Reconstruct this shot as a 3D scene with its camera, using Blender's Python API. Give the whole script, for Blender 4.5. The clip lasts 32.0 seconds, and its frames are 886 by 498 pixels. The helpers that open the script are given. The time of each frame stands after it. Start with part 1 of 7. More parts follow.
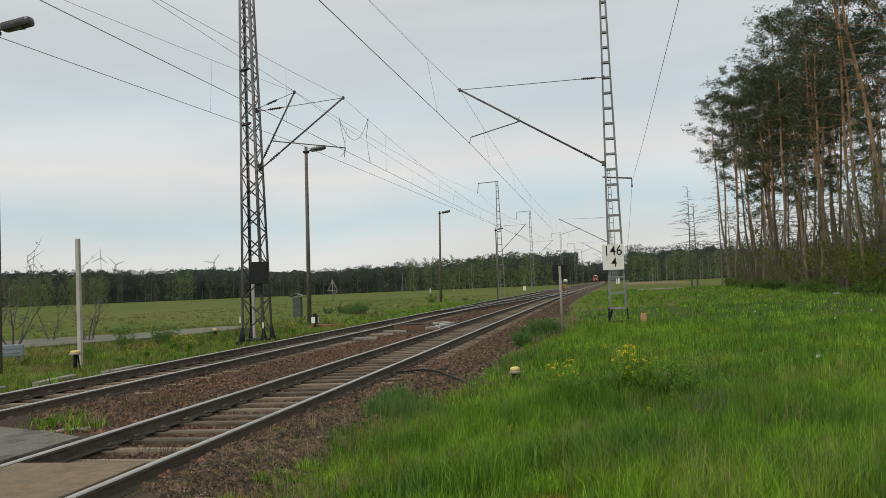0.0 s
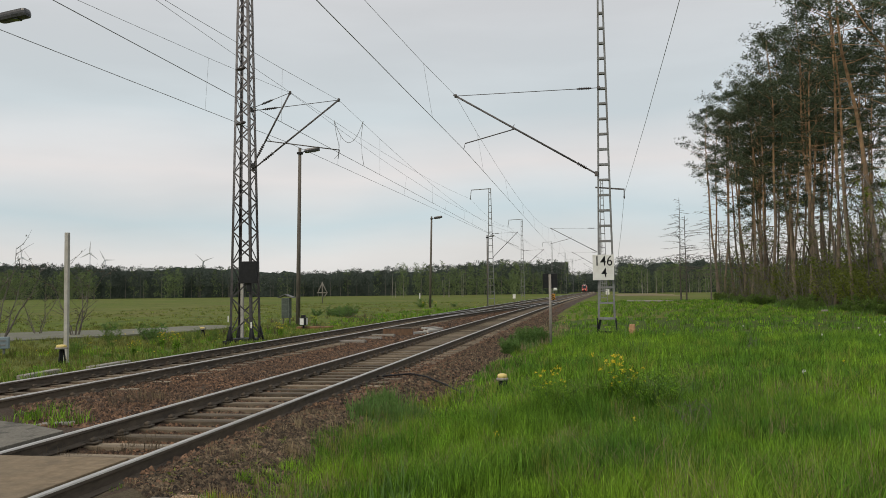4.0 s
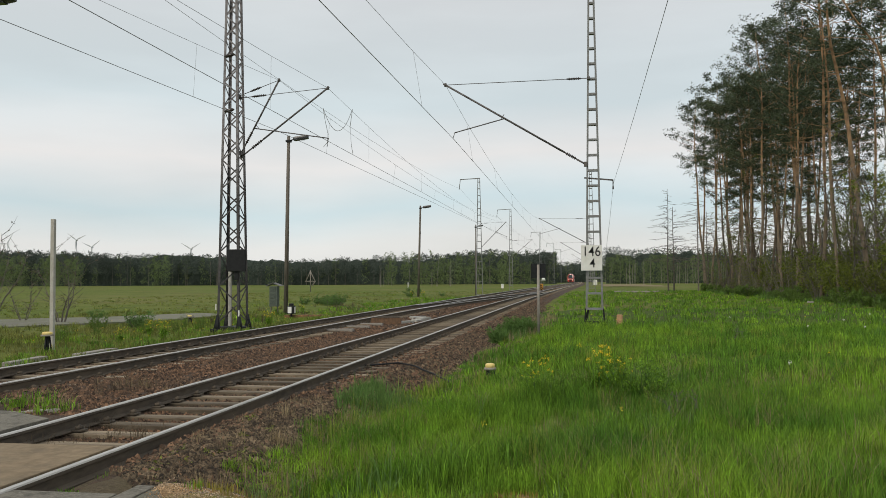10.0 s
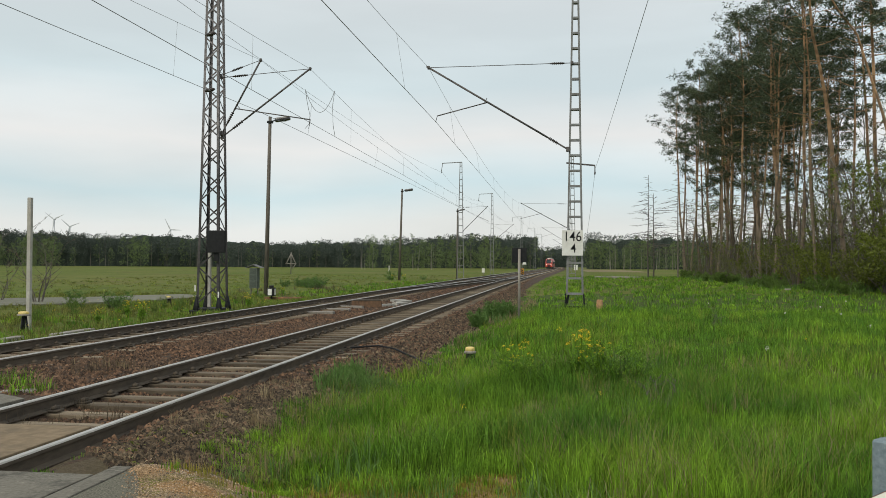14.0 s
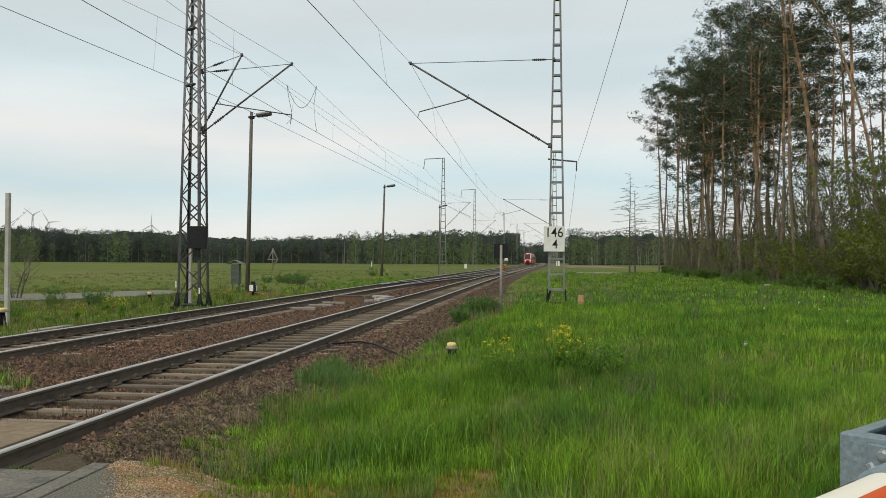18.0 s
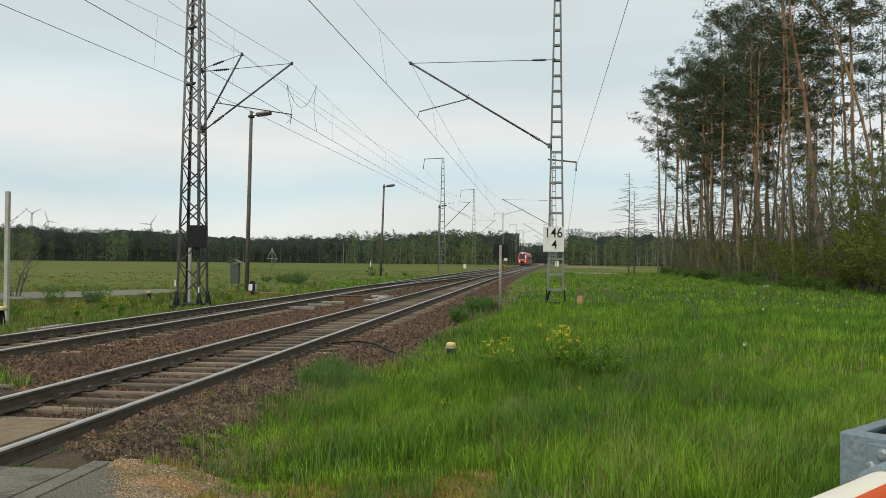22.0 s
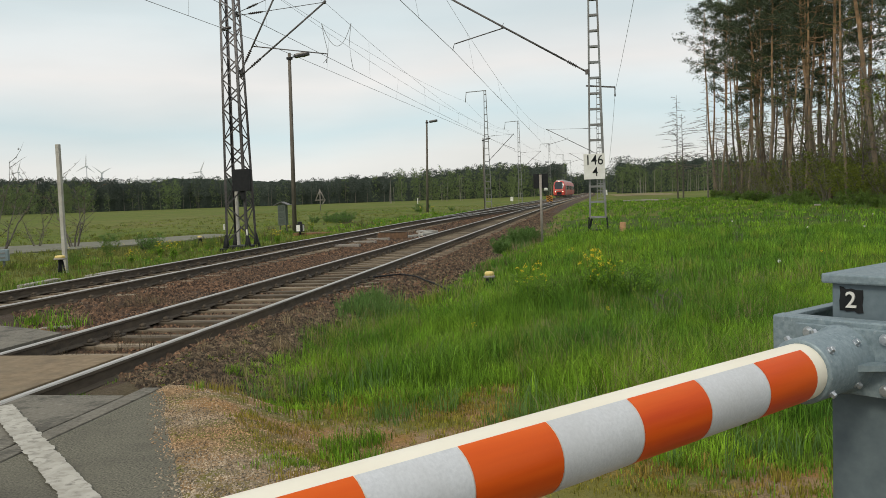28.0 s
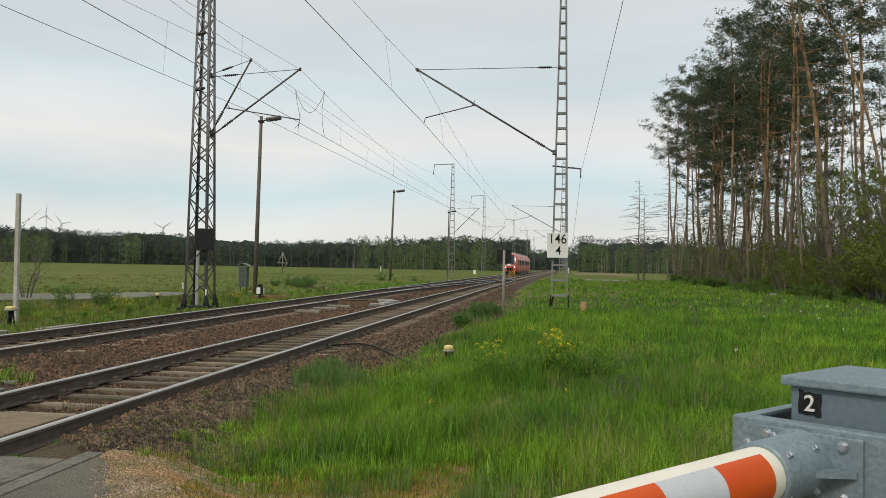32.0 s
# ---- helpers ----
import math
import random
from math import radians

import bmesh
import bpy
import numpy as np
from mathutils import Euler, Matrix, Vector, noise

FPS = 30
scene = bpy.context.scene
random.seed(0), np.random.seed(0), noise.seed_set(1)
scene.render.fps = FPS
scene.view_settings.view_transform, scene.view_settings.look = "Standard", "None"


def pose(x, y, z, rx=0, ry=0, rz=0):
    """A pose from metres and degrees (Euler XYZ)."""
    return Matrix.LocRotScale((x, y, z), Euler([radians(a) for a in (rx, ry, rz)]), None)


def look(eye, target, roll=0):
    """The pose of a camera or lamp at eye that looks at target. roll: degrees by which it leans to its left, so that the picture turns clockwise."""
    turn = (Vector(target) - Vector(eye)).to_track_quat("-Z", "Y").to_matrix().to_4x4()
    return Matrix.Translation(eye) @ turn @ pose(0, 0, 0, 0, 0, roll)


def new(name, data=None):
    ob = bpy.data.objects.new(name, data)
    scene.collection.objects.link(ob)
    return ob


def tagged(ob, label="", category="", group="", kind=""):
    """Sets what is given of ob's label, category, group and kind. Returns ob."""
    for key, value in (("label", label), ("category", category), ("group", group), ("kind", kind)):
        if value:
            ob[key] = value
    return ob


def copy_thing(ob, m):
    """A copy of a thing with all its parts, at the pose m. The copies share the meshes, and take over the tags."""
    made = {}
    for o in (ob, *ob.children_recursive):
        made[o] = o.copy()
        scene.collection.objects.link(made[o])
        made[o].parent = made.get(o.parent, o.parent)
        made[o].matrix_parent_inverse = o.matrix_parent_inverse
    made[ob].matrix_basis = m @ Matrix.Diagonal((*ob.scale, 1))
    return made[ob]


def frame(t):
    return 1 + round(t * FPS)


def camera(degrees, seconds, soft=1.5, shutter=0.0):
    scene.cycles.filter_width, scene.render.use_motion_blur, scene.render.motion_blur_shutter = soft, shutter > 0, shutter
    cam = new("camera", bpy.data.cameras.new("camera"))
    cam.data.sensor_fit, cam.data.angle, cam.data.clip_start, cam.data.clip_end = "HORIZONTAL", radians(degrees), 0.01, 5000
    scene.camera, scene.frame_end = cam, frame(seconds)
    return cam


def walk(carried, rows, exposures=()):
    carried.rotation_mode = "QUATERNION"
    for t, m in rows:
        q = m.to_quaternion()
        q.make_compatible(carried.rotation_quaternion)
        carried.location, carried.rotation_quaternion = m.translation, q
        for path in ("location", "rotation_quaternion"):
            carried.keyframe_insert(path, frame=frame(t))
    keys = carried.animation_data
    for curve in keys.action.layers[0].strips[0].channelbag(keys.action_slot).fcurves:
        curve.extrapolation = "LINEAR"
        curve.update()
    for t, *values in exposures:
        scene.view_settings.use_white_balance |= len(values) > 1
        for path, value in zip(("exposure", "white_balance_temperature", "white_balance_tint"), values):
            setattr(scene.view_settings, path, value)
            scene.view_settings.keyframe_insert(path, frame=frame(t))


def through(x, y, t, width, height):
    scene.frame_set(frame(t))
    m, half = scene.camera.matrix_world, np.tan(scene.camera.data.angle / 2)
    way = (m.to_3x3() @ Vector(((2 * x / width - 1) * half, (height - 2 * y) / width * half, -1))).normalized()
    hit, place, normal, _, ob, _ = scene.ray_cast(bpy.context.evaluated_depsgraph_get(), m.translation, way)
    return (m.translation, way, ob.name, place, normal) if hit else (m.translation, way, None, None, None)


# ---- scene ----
cam = camera(54.5, 32.0, soft=0.8)
PATH = [
    (0, (4.119, -0.05, 1.506), (3.759, 1.916, 1.591), -2.4),
    (0.5, (4.111, -0.049, 1.504), (3.751, 1.917, 1.589), -1.2),
    (1, (4.108, -0.03, 1.5), (3.748, 1.935, 1.589), -0.9),
    (1.5, (4.126, -0.047, 1.488), (3.767, 1.917, 1.586), -1.0),
    (2, (4.134, -0.062, 1.493), (3.774, 1.903, 1.591), -0.9),
    (2.5, (4.125, -0.04, 1.487), (3.775, 1.927, 1.585), -0.8),
    (3, (4.126, -0.047, 1.49), (3.788, 1.922, 1.588), -0.7),
    (3.5, (4.122, -0.052, 1.489), (3.783, 1.917, 1.587), -0.7),
    (5.5, (4.111, -0.039, 1.495), (3.776, 1.931, 1.59), -0.5),
    (6, (4.106, -0.029, 1.492), (3.771, 1.941, 1.584), -0.4),
    (6.5, (4.108, -0.027, 1.488), (3.773, 1.943, 1.573), -0.4),
    (7, (4.104, -0.022, 1.487), (3.771, 1.949, 1.563), -0.3),
    (7.5, (4.108, -0.027, 1.489), (3.777, 1.944, 1.563), -0.3),
    (8, (4.113, -0.031, 1.489), (3.783, 1.94, 1.563), -0.3),
    (8.5, (4.102, -0.023, 1.49), (3.777, 1.949, 1.564), -0.3),
    (9, (4.112, -0.028, 1.49), (3.794, 1.945, 1.564), -0.3),
    (9.5, (4.115, -0.038, 1.493), (3.802, 1.936, 1.566), -0.4),
    (10, (4.113, -0.033, 1.49), (3.8, 1.941, 1.563), -0.3),
    (10.5, (4.112, -0.027, 1.489), (3.802, 1.948, 1.562), -0.3),
    (11, (4.111, -0.045, 1.498), (3.81, 1.93, 1.569), -0.2),
    (11.5, (4.114, -0.019, 1.486), (3.83, 1.96, 1.557), 0.0),
    (12, (4.109, -0.013, 1.486), (3.828, 1.966, 1.549), 0.0),
    (12.5, (4.112, -0.007, 1.485), (3.836, 1.973, 1.537), 0.0),
    (13, (4.107, -0.009, 1.484), (3.836, 1.972, 1.536), 0.1),
    (13.5, (4.108, -0.001, 1.481), (3.838, 1.98, 1.525), 0.2),
    (15.5, (4.115, -0.016, 1.486), (3.845, 1.965, 1.513), 0.5),
    (16, (4.121, -0.018, 1.485), (3.851, 1.964, 1.512), 0.5),
    (16.5, (4.132, -0.013, 1.48), (3.9, 1.973, 1.508), 0.2),
    (17, (4.127, -0.018, 1.481), (3.896, 1.968, 1.509), 0.3),
    (17.5, (4.126, -0.017, 1.48), (3.895, 1.969, 1.507), 0.3),
    (18, (4.129, -0.019, 1.482), (3.899, 1.968, 1.508), 0.3),
    (18.5, (4.129, -0.021, 1.482), (3.899, 1.965, 1.508), 0.3),
    (19, (4.125, -0.023, 1.48), (3.895, 1.964, 1.506), 0.3),
    (19.5, (4.12, -0.029, 1.481), (3.892, 1.957, 1.507), 0.4),
    (20, (4.122, -0.027, 1.48), (3.894, 1.959, 1.505), 0.5),
    (20.5, (4.117, -0.035, 1.48), (3.888, 1.952, 1.505), 0.5),
    (21, (4.12, -0.032, 1.48), (3.891, 1.955, 1.506), 0.5),
    (21.5, (4.119, -0.031, 1.48), (3.89, 1.955, 1.506), 0.5),
    (22, (4.12, -0.033, 1.479), (3.892, 1.954, 1.505), 0.5),
    (22.5, (4.121, -0.03, 1.478), (3.893, 1.957, 1.504), 0.5),
    (23, (4.123, -0.027, 1.475), (3.895, 1.96, 1.501), 0.5),
    (23.5, (4.117, -0.032, 1.459), (3.867, 1.952, 1.486), -0.4),
    (24, (4.162, -0.015, 1.472), (3.943, 1.972, 1.523), -3.1),
    (24.5, (4.146, -0.015, 1.447), (4.033, 1.982, 1.47), -1.7),
    (25, (4.133, -0.056, 1.431), (4.087, 1.943, 1.388), -1.1),
    (25.5, (4.252, -0.152, 1.445), (4.085, 1.841, 1.393), -1.7),
    (26, (4.326, -0.221, 1.424), (4.035, 1.757, 1.371), -0.4),
    (26.5, (4.378, -0.249, 1.416), (4.05, 1.723, 1.361), -0.3),
    (28.5, (4.385, -0.256, 1.417), (4.044, 1.71, 1.282), -2.3),
    (29, (4.379, -0.248, 1.424), (4.039, 1.719, 1.296), -1.7),
    (29.5, (4.37, -0.242, 1.433), (4.031, 1.729, 1.377), -0.4),
    (30, (4.38, -0.229, 1.437), (4.113, 1.753, 1.413), 0.4),
    (30.5, (4.364, -0.248, 1.438), (4.113, 1.737, 1.418), 0.8),
    (31, (4.36, -0.253, 1.436), (4.108, 1.73, 1.415), 1.2),
    (31.5, (4.379, -0.234, 1.453), (4.125, 1.75, 1.47), 2.0),
    (32, (4.374, -0.24, 1.453), (4.12, 1.743, 1.492), 1.0),
]
EXPOSE = [(0, -0.10, 6650, 9), (3, -0.10, 6700, 11), (6, -0.10, 6750, 13), (9, -0.02, 6700, 10.5), (13, 0.04, 6600, 8), (16, 0.06, 6600, 6.8), (23.5, 0.06, 6600, 6.8), (24.5, 0.05, 6700, 6.5), (26, 0.08, 6720, 8), (29, 0.08, 6720, 9), (32, 0.03, 6680, 8.5)]
walk(cam, [(t, look(e, g, r)) for t, e, g, r in PATH], EXPOSE)

# ---- sky, sun ----
world = bpy.data.worlds.new("overcast_sky")
scene.world = world
world.use_nodes = True
wt = world.node_tree
wt.nodes.clear()


def wnode(kind, **kw):
    n = wt.nodes.new(kind)
    for k, v in kw.items():
        setattr(n, k, v)
    return n


SUN_EL, SUN_AZ = 42.0, 205.0  # sun behind the thin cloud, behind and to the left of the viewer
w_out = wnode("ShaderNodeOutputWorld")
w_bg = wnode("ShaderNodeBackground")
w_sky = wnode("ShaderNodeTexSky", sky_type="NISHITA", sun_disc=False, sun_elevation=radians(SUN_EL), sun_rotation=radians(SUN_AZ))
w_co = wnode("ShaderNodeTexCoord")
w_sep = wnode("ShaderNodeSeparateXYZ")
w_ramp = wnode("ShaderNodeValToRGB")
for e in range(4):
    w_ramp.color_ramp.elements.new(0.5)
for el, (p, c) in zip(w_ramp.color_ramp.elements, [(0.0, (0.775, 0.785, 0.79)), (0.045, (0.78, 0.79, 0.795)), (0.088, (0.625, 0.755, 0.81)), (0.14, (0.85, 0.835, 0.83)), (0.20, (0.68, 0.77, 0.805)), (0.33, (0.735, 0.765, 0.785))]):
    el.position, el.color = p, (*c, 1)
w_map = wnode("ShaderNodeMapping")
w_map.inputs["Scale"].default_value = (1.2, 1.2, 6.0)
w_noise = wnode("ShaderNodeTexNoise")
w_noise.inputs["Scale"].default_value, w_noise.inputs["Detail"].default_value, w_noise.inputs["Roughness"].default_value = 2.2, 5.0, 0.5
w_fac = wnode("ShaderNodeMapRange")
w_fac.inputs["From Min"].default_value, w_fac.inputs["From Max"].default_value = 0.35, 0.7
w_fac.inputs["To Min"].default_value, w_fac.inputs["To Max"].default_value = 0.94, 1.07
w_mul = wnode("ShaderNodeVectorMath", operation="SCALE")
w_skys = wnode("ShaderNodeVectorMath", operation="SCALE")
w_skys.inputs["Scale"].default_value = 0.10
w_mix = wnode("ShaderNodeMix", data_type="RGBA")
w_mix.inputs["Factor"].default_value = 0.88
ln = wt.links.new
ln(w_co.outputs["Generated"], w_sep.inputs[0])
w_map2 = wnode("ShaderNodeMapping")
w_map2.inputs["Scale"].default_value = (1.6, 1.6, 3.0)
w_n2 = wnode("ShaderNodeTexNoise")
w_n2.inputs["Scale"].default_value, w_n2.inputs["Detail"].default_value = 1.7, 4.0
w_off = wnode("ShaderNodeMath", operation="MULTIPLY_ADD")
w_off.inputs[1].default_value = 0.07
w_shift = wnode("ShaderNodeMath", operation="SUBTRACT")
w_shift.inputs[1].default_value = 0.035
ln(w_co.outputs["Generated"], w_map2.inputs["Vector"])
ln(w_map2.outputs["Vector"], w_n2.inputs["Vector"])
ln(w_n2.outputs["Fac"], w_off.inputs[0])
ln(w_sep.outputs["Z"], w_off.inputs[2])
ln(w_off.outputs["Value"], w_shift.inputs[0])
ln(w_shift.outputs["Value"], w_ramp.inputs["Fac"])
ln(w_co.outputs["Generated"], w_map.inputs["Vector"])
ln(w_map.outputs["Vector"], w_noise.inputs["Vector"])
ln(w_noise.outputs["Fac"], w_fac.inputs["Value"])
ln(w_ramp.outputs["Color"], w_mul.inputs[0])
ln(w_fac.outputs["Result"], w_mul.inputs["Scale"])
ln(w_sky.outputs["Color"], w_skys.inputs[0])
ln(w_skys.outputs["Vector"], w_mix.inputs["A"])
ln(w_mul.outputs["Vector"], w_mix.inputs["B"])
ln(w_mix.outputs["Result"], w_bg.inputs["Color"])
ln(w_bg.outputs["Background"], w_out.inputs["Surface"])
w_bg.inputs["Strength"].default_value = 1.0

sun = new("sun", bpy.data.lights.new("sun", "SUN"))
sun.data.energy, sun.data.angle, sun.data.color = 1.5, radians(14), (1.0, 0.93, 0.80)
az, elv = radians(SUN_AZ), radians(SUN_EL)
sun.matrix_world = look((0, 0, 60), (0 - math.sin(az) * math.cos(elv), -math.cos(az) * math.cos(elv), 60 - math.sin(elv)))
scene.view_settings.exposure = 0.0


# ---- materials ----
def material(name, rough=0.8, metal=0.0, spec=0.5):
    m = bpy.data.materials.new(name)
    m.use_nodes = True
    b = m.node_tree.nodes["Principled BSDF"]
    b.inputs["Roughness"].default_value, b.inputs["Metallic"].default_value = rough, metal
    b.inputs["Specular IOR Level"].default_value = spec
    return m, m.node_tree, b


def mnode(nt, kind, **kw):
    n = nt.nodes.new(kind)
    for k, v in kw.items():
        setattr(n, k, v)
    return n


def surface(name, dark, light, scale=8.0, big=0.6, rough=0.8, metal=0.0, bump=0.3, spread=0.0, spec=0.4, stretch=(1, 1, 1), low=0.3, high=0.7, stain=None, stain_amt=0.0, island=False, coords="Object", bump_dist=0.01):
    """Two scales of noise between two colours, a second stain colour, optional change from piece to piece, and fine relief."""
    m, nt, b = material(name, rough, metal, spec)
    co = mnode(nt, "ShaderNodeTexCoord")
    mp = mnode(nt, "ShaderNodeMapping")
    mp.inputs["Scale"].default_value = stretch
    nt.links.new(co.outputs[coords], mp.inputs["Vector"])
    n1, n2 = mnode(nt, "ShaderNodeTexNoise"), mnode(nt, "ShaderNodeTexNoise")
    for n, s, d in ((n1, scale, 6.0), (n2, big, 3.0)):
        n.inputs["Scale"].default_value, n.inputs["Detail"].default_value, n.inputs["Roughness"].default_value = s, d, 0.62
        nt.links.new(mp.outputs["Vector"], n.inputs["Vector"])
    ramp = mnode(nt, "ShaderNodeValToRGB")
    ramp.color_ramp.elements[0].position, ramp.color_ramp.elements[1].position = low, high
    ramp.color_ramp.elements[0].color, ramp.color_ramp.elements[1].color = (*dark, 1), (*light, 1)
    nt.links.new(n1.outputs["Fac"], ramp.inputs["Fac"])
    col = ramp.outputs["Color"]
    if stain:
        mr = mnode(nt, "ShaderNodeMapRange")
        mr.inputs["From Min"].default_value, mr.inputs["From Max"].default_value, mr.inputs["To Max"].default_value = 0.42, 0.62, stain_amt
        nt.links.new(n2.outputs["Fac"], mr.inputs["Value"])
        mx = mnode(nt, "ShaderNodeMix", data_type="RGBA")
        mx.inputs["B"].default_value = (*stain, 1)
        nt.links.new(mr.outputs["Result"], mx.inputs["Factor"])
        nt.links.new(col, mx.inputs["A"])
        col = mx.outputs["Result"]
    if spread:
        hs = mnode(nt, "ShaderNodeHueSaturation")
        mr2 = mnode(nt, "ShaderNodeMapRange")
        mr2.inputs["To Min"].default_value, mr2.inputs["To Max"].default_value = 1 - spread, 1 + spread
        if island:
            nt.links.new(mnode(nt, "ShaderNodeNewGeometry").outputs["Random Per Island"], mr2.inputs["Value"])
        else:
            nt.links.new(mnode(nt, "ShaderNodeObjectInfo").outputs["Random"], mr2.inputs["Value"])
        nt.links.new(mr2.outputs["Result"], hs.inputs["Value"])
        nt.links.new(col, hs.inputs["Color"])
        col = hs.outputs["Color"]
    nt.links.new(col, b.inputs["Base Color"])
    if bump:
        bp = mnode(nt, "ShaderNodeBump")
        bp.inputs["Strength"].default_value, bp.inputs["Distance"].default_value = bump, bump_dist
        nt.links.new(n1.outputs["Fac"], bp.inputs["Height"])
        nt.links.new(bp.outputs["Normal"], b.inputs["Normal"])
    return m


def patchy(m, colour, scale, lo, hi, amount):
    """Lay blotches of another colour over a material."""
    nt = m.node_tree
    b = nt.nodes["Principled BSDF"]
    co, n, r, mx = mnode(nt, "ShaderNodeTexCoord"), mnode(nt, "ShaderNodeTexNoise"), mnode(nt, "ShaderNodeMapRange"), mnode(nt, "ShaderNodeMix", data_type="RGBA")
    n.inputs["Scale"].default_value, n.inputs["Detail"].default_value, n.inputs["Roughness"].default_value = scale, 5.0, 0.65
    r.inputs["From Min"].default_value, r.inputs["From Max"].default_value, r.inputs["To Max"].default_value = lo, hi, amount
    nt.links.new(co.outputs["Object"], n.inputs["Vector"])
    nt.links.new(n.outputs["Fac"], r.inputs["Value"])
    nt.links.new(r.outputs["Result"], mx.inputs["Factor"])
    nt.links.new(b.inputs["Base Color"].links[0].from_socket, mx.inputs["A"])
    mx.inputs["B"].default_value = (*colour, 1)
    nt.links.new(mx.outputs["Result"], b.inputs["Base Color"])


def leaf_material(name, dark, light, spread=0.3, scale=0.35, rough=0.6, through=0.25, stain=None, amount=0.0, big=0.1, clump=0.0, clump_scale=5.0):
    """Leaves and blades: colour by a broad noise, by tuft and by blade, with some light let through."""
    m = surface(name, dark, light, scale=scale, big=big, rough=rough, bump=0.0, spread=spread, island=True, spec=0.25, stain=stain, stain_amt=amount)
    nt = m.node_tree
    b = nt.nodes["Principled BSDF"]
    out = nt.nodes["Material Output"]
    if clump:
        co, n, r, hs = mnode(nt, "ShaderNodeTexCoord"), mnode(nt, "ShaderNodeTexNoise"), mnode(nt, "ShaderNodeMapRange"), mnode(nt, "ShaderNodeHueSaturation")
        n.inputs["Scale"].default_value, n.inputs["Detail"].default_value = clump_scale, 2.0
        r.inputs["From Min"].default_value, r.inputs["From Max"].default_value = 0.3, 0.7
        r.inputs["To Min"].default_value, r.inputs["To Max"].default_value = 1 - clump, 1 + clump
        nt.links.new(co.outputs["Object"], n.inputs["Vector"])
        nt.links.new(n.outputs["Fac"], r.inputs["Value"])
        nt.links.new(r.outputs["Result"], hs.inputs["Value"])
        nt.links.new(b.inputs["Base Color"].links[0].from_socket, hs.inputs["Color"])
        nt.links.new(hs.outputs["Color"], b.inputs["Base Color"])
    tr = mnode(nt, "ShaderNodeBsdfTranslucent")
    nt.links.new(b.inputs["Base Color"].links[0].from_socket, tr.inputs["Color"])
    mix = mnode(nt, "ShaderNodeMixShader")
    mix.inputs["Fac"].default_value = through
    nt.links.new(b.outputs["BSDF"], mix.inputs[1])
    nt.links.new(tr.outputs["BSDF"], mix.inputs[2])
    nt.links.new(mix.outputs["Shader"], out.inputs["Surface"])
    return m


def by_height(m, dark, light, lo, hi, scale=2.0):
    """Another colouring, of two noisy tones, from the height lo to hi above the thing's foot upwards."""
    nt = m.node_tree
    b = nt.nodes["Principled BSDF"]
    co, sep, n, add, r, ramp, mx = (mnode(nt, k) for k in ("ShaderNodeTexCoord", "ShaderNodeSeparateXYZ", "ShaderNodeTexNoise", "ShaderNodeMath", "ShaderNodeMapRange", "ShaderNodeValToRGB", "ShaderNodeMix"))
    mx.data_type, add.operation = "RGBA", "MULTIPLY_ADD"
    n.inputs["Scale"].default_value, n.inputs["Detail"].default_value = scale, 5.0
    add.inputs[1].default_value = (hi - lo) * 1.2
    r.inputs["From Min"].default_value, r.inputs["From Max"].default_value = lo + (hi - lo) * 0.6, hi + (hi - lo) * 0.6
    ramp.color_ramp.elements[0].position, ramp.color_ramp.elements[1].position = 0.35, 0.66
    ramp.color_ramp.elements[0].color, ramp.color_ramp.elements[1].color = (*dark, 1), (*light, 1)
    nt.links.new(co.outputs["Object"], sep.inputs[0])
    nt.links.new(co.outputs["Object"], n.inputs["Vector"])
    nt.links.new(n.outputs["Fac"], add.inputs[0])
    nt.links.new(sep.outputs["Z"], add.inputs[2])
    nt.links.new(add.outputs["Value"], r.inputs["Value"])
    nt.links.new(n.outputs["Fac"], ramp.inputs["Fac"])
    nt.links.new(r.outputs["Result"], mx.inputs["Factor"])
    nt.links.new(b.inputs["Base Color"].links[0].from_socket, mx.inputs["A"])
    nt.links.new(ramp.outputs["Color"], mx.inputs["B"])
    nt.links.new(mx.outputs["Result"], b.inputs["Base Color"])


def glow(name, colour, strength):
    m, nt, b = material(name, 0.4)
    b.inputs["Base Color"].default_value = (*colour, 1)
    b.inputs["Emission Color"].default_value, b.inputs["Emission Strength"].default_value = (*colour, 1), strength
    return m


M_RAIL_TOP = surface("polished_rail_head", (0.40, 0.375, 0.34), (0.60, 0.57, 0.52), scale=30, rough=0.36, metal=0.8, bump=0.05, stretch=(1, 0.1, 1))
M_RAIL = surface("rusty_rail_steel", (0.046, 0.039, 0.031), (0.118, 0.094, 0.069), scale=14, rough=0.85, bump=0.3, stretch=(1, 0.3, 1), stain=(0.14, 0.105, 0.070), stain_amt=0.5)
M_SLEEPER = surface("weathered_sleeper", (0.075, 0.060, 0.041), (0.38, 0.31, 0.22), scale=16, rough=0.95, bump=0.9, stretch=(0.25, 2.0, 1), spread=0.42, stain=(0.075, 0.056, 0.037), stain_amt=0.75, big=1.9)
M_BALLAST = surface("ballast_bed", (0.026, 0.018, 0.012), (0.115, 0.070, 0.043), scale=26, rough=0.95, bump=1.0, big=0.35, stain=(0.055, 0.042, 0.03), stain_amt=0.6, bump_dist=0.04)
M_STONE = surface("ballast_stone", (0.034, 0.020, 0.0125), (0.185, 0.105, 0.061), scale=9, rough=0.95, bump=0.5, spread=0.8, island=True, big=0.3, stain=(0.076, 0.055, 0.038), stain_amt=0.5, low=0.36, high=0.64)
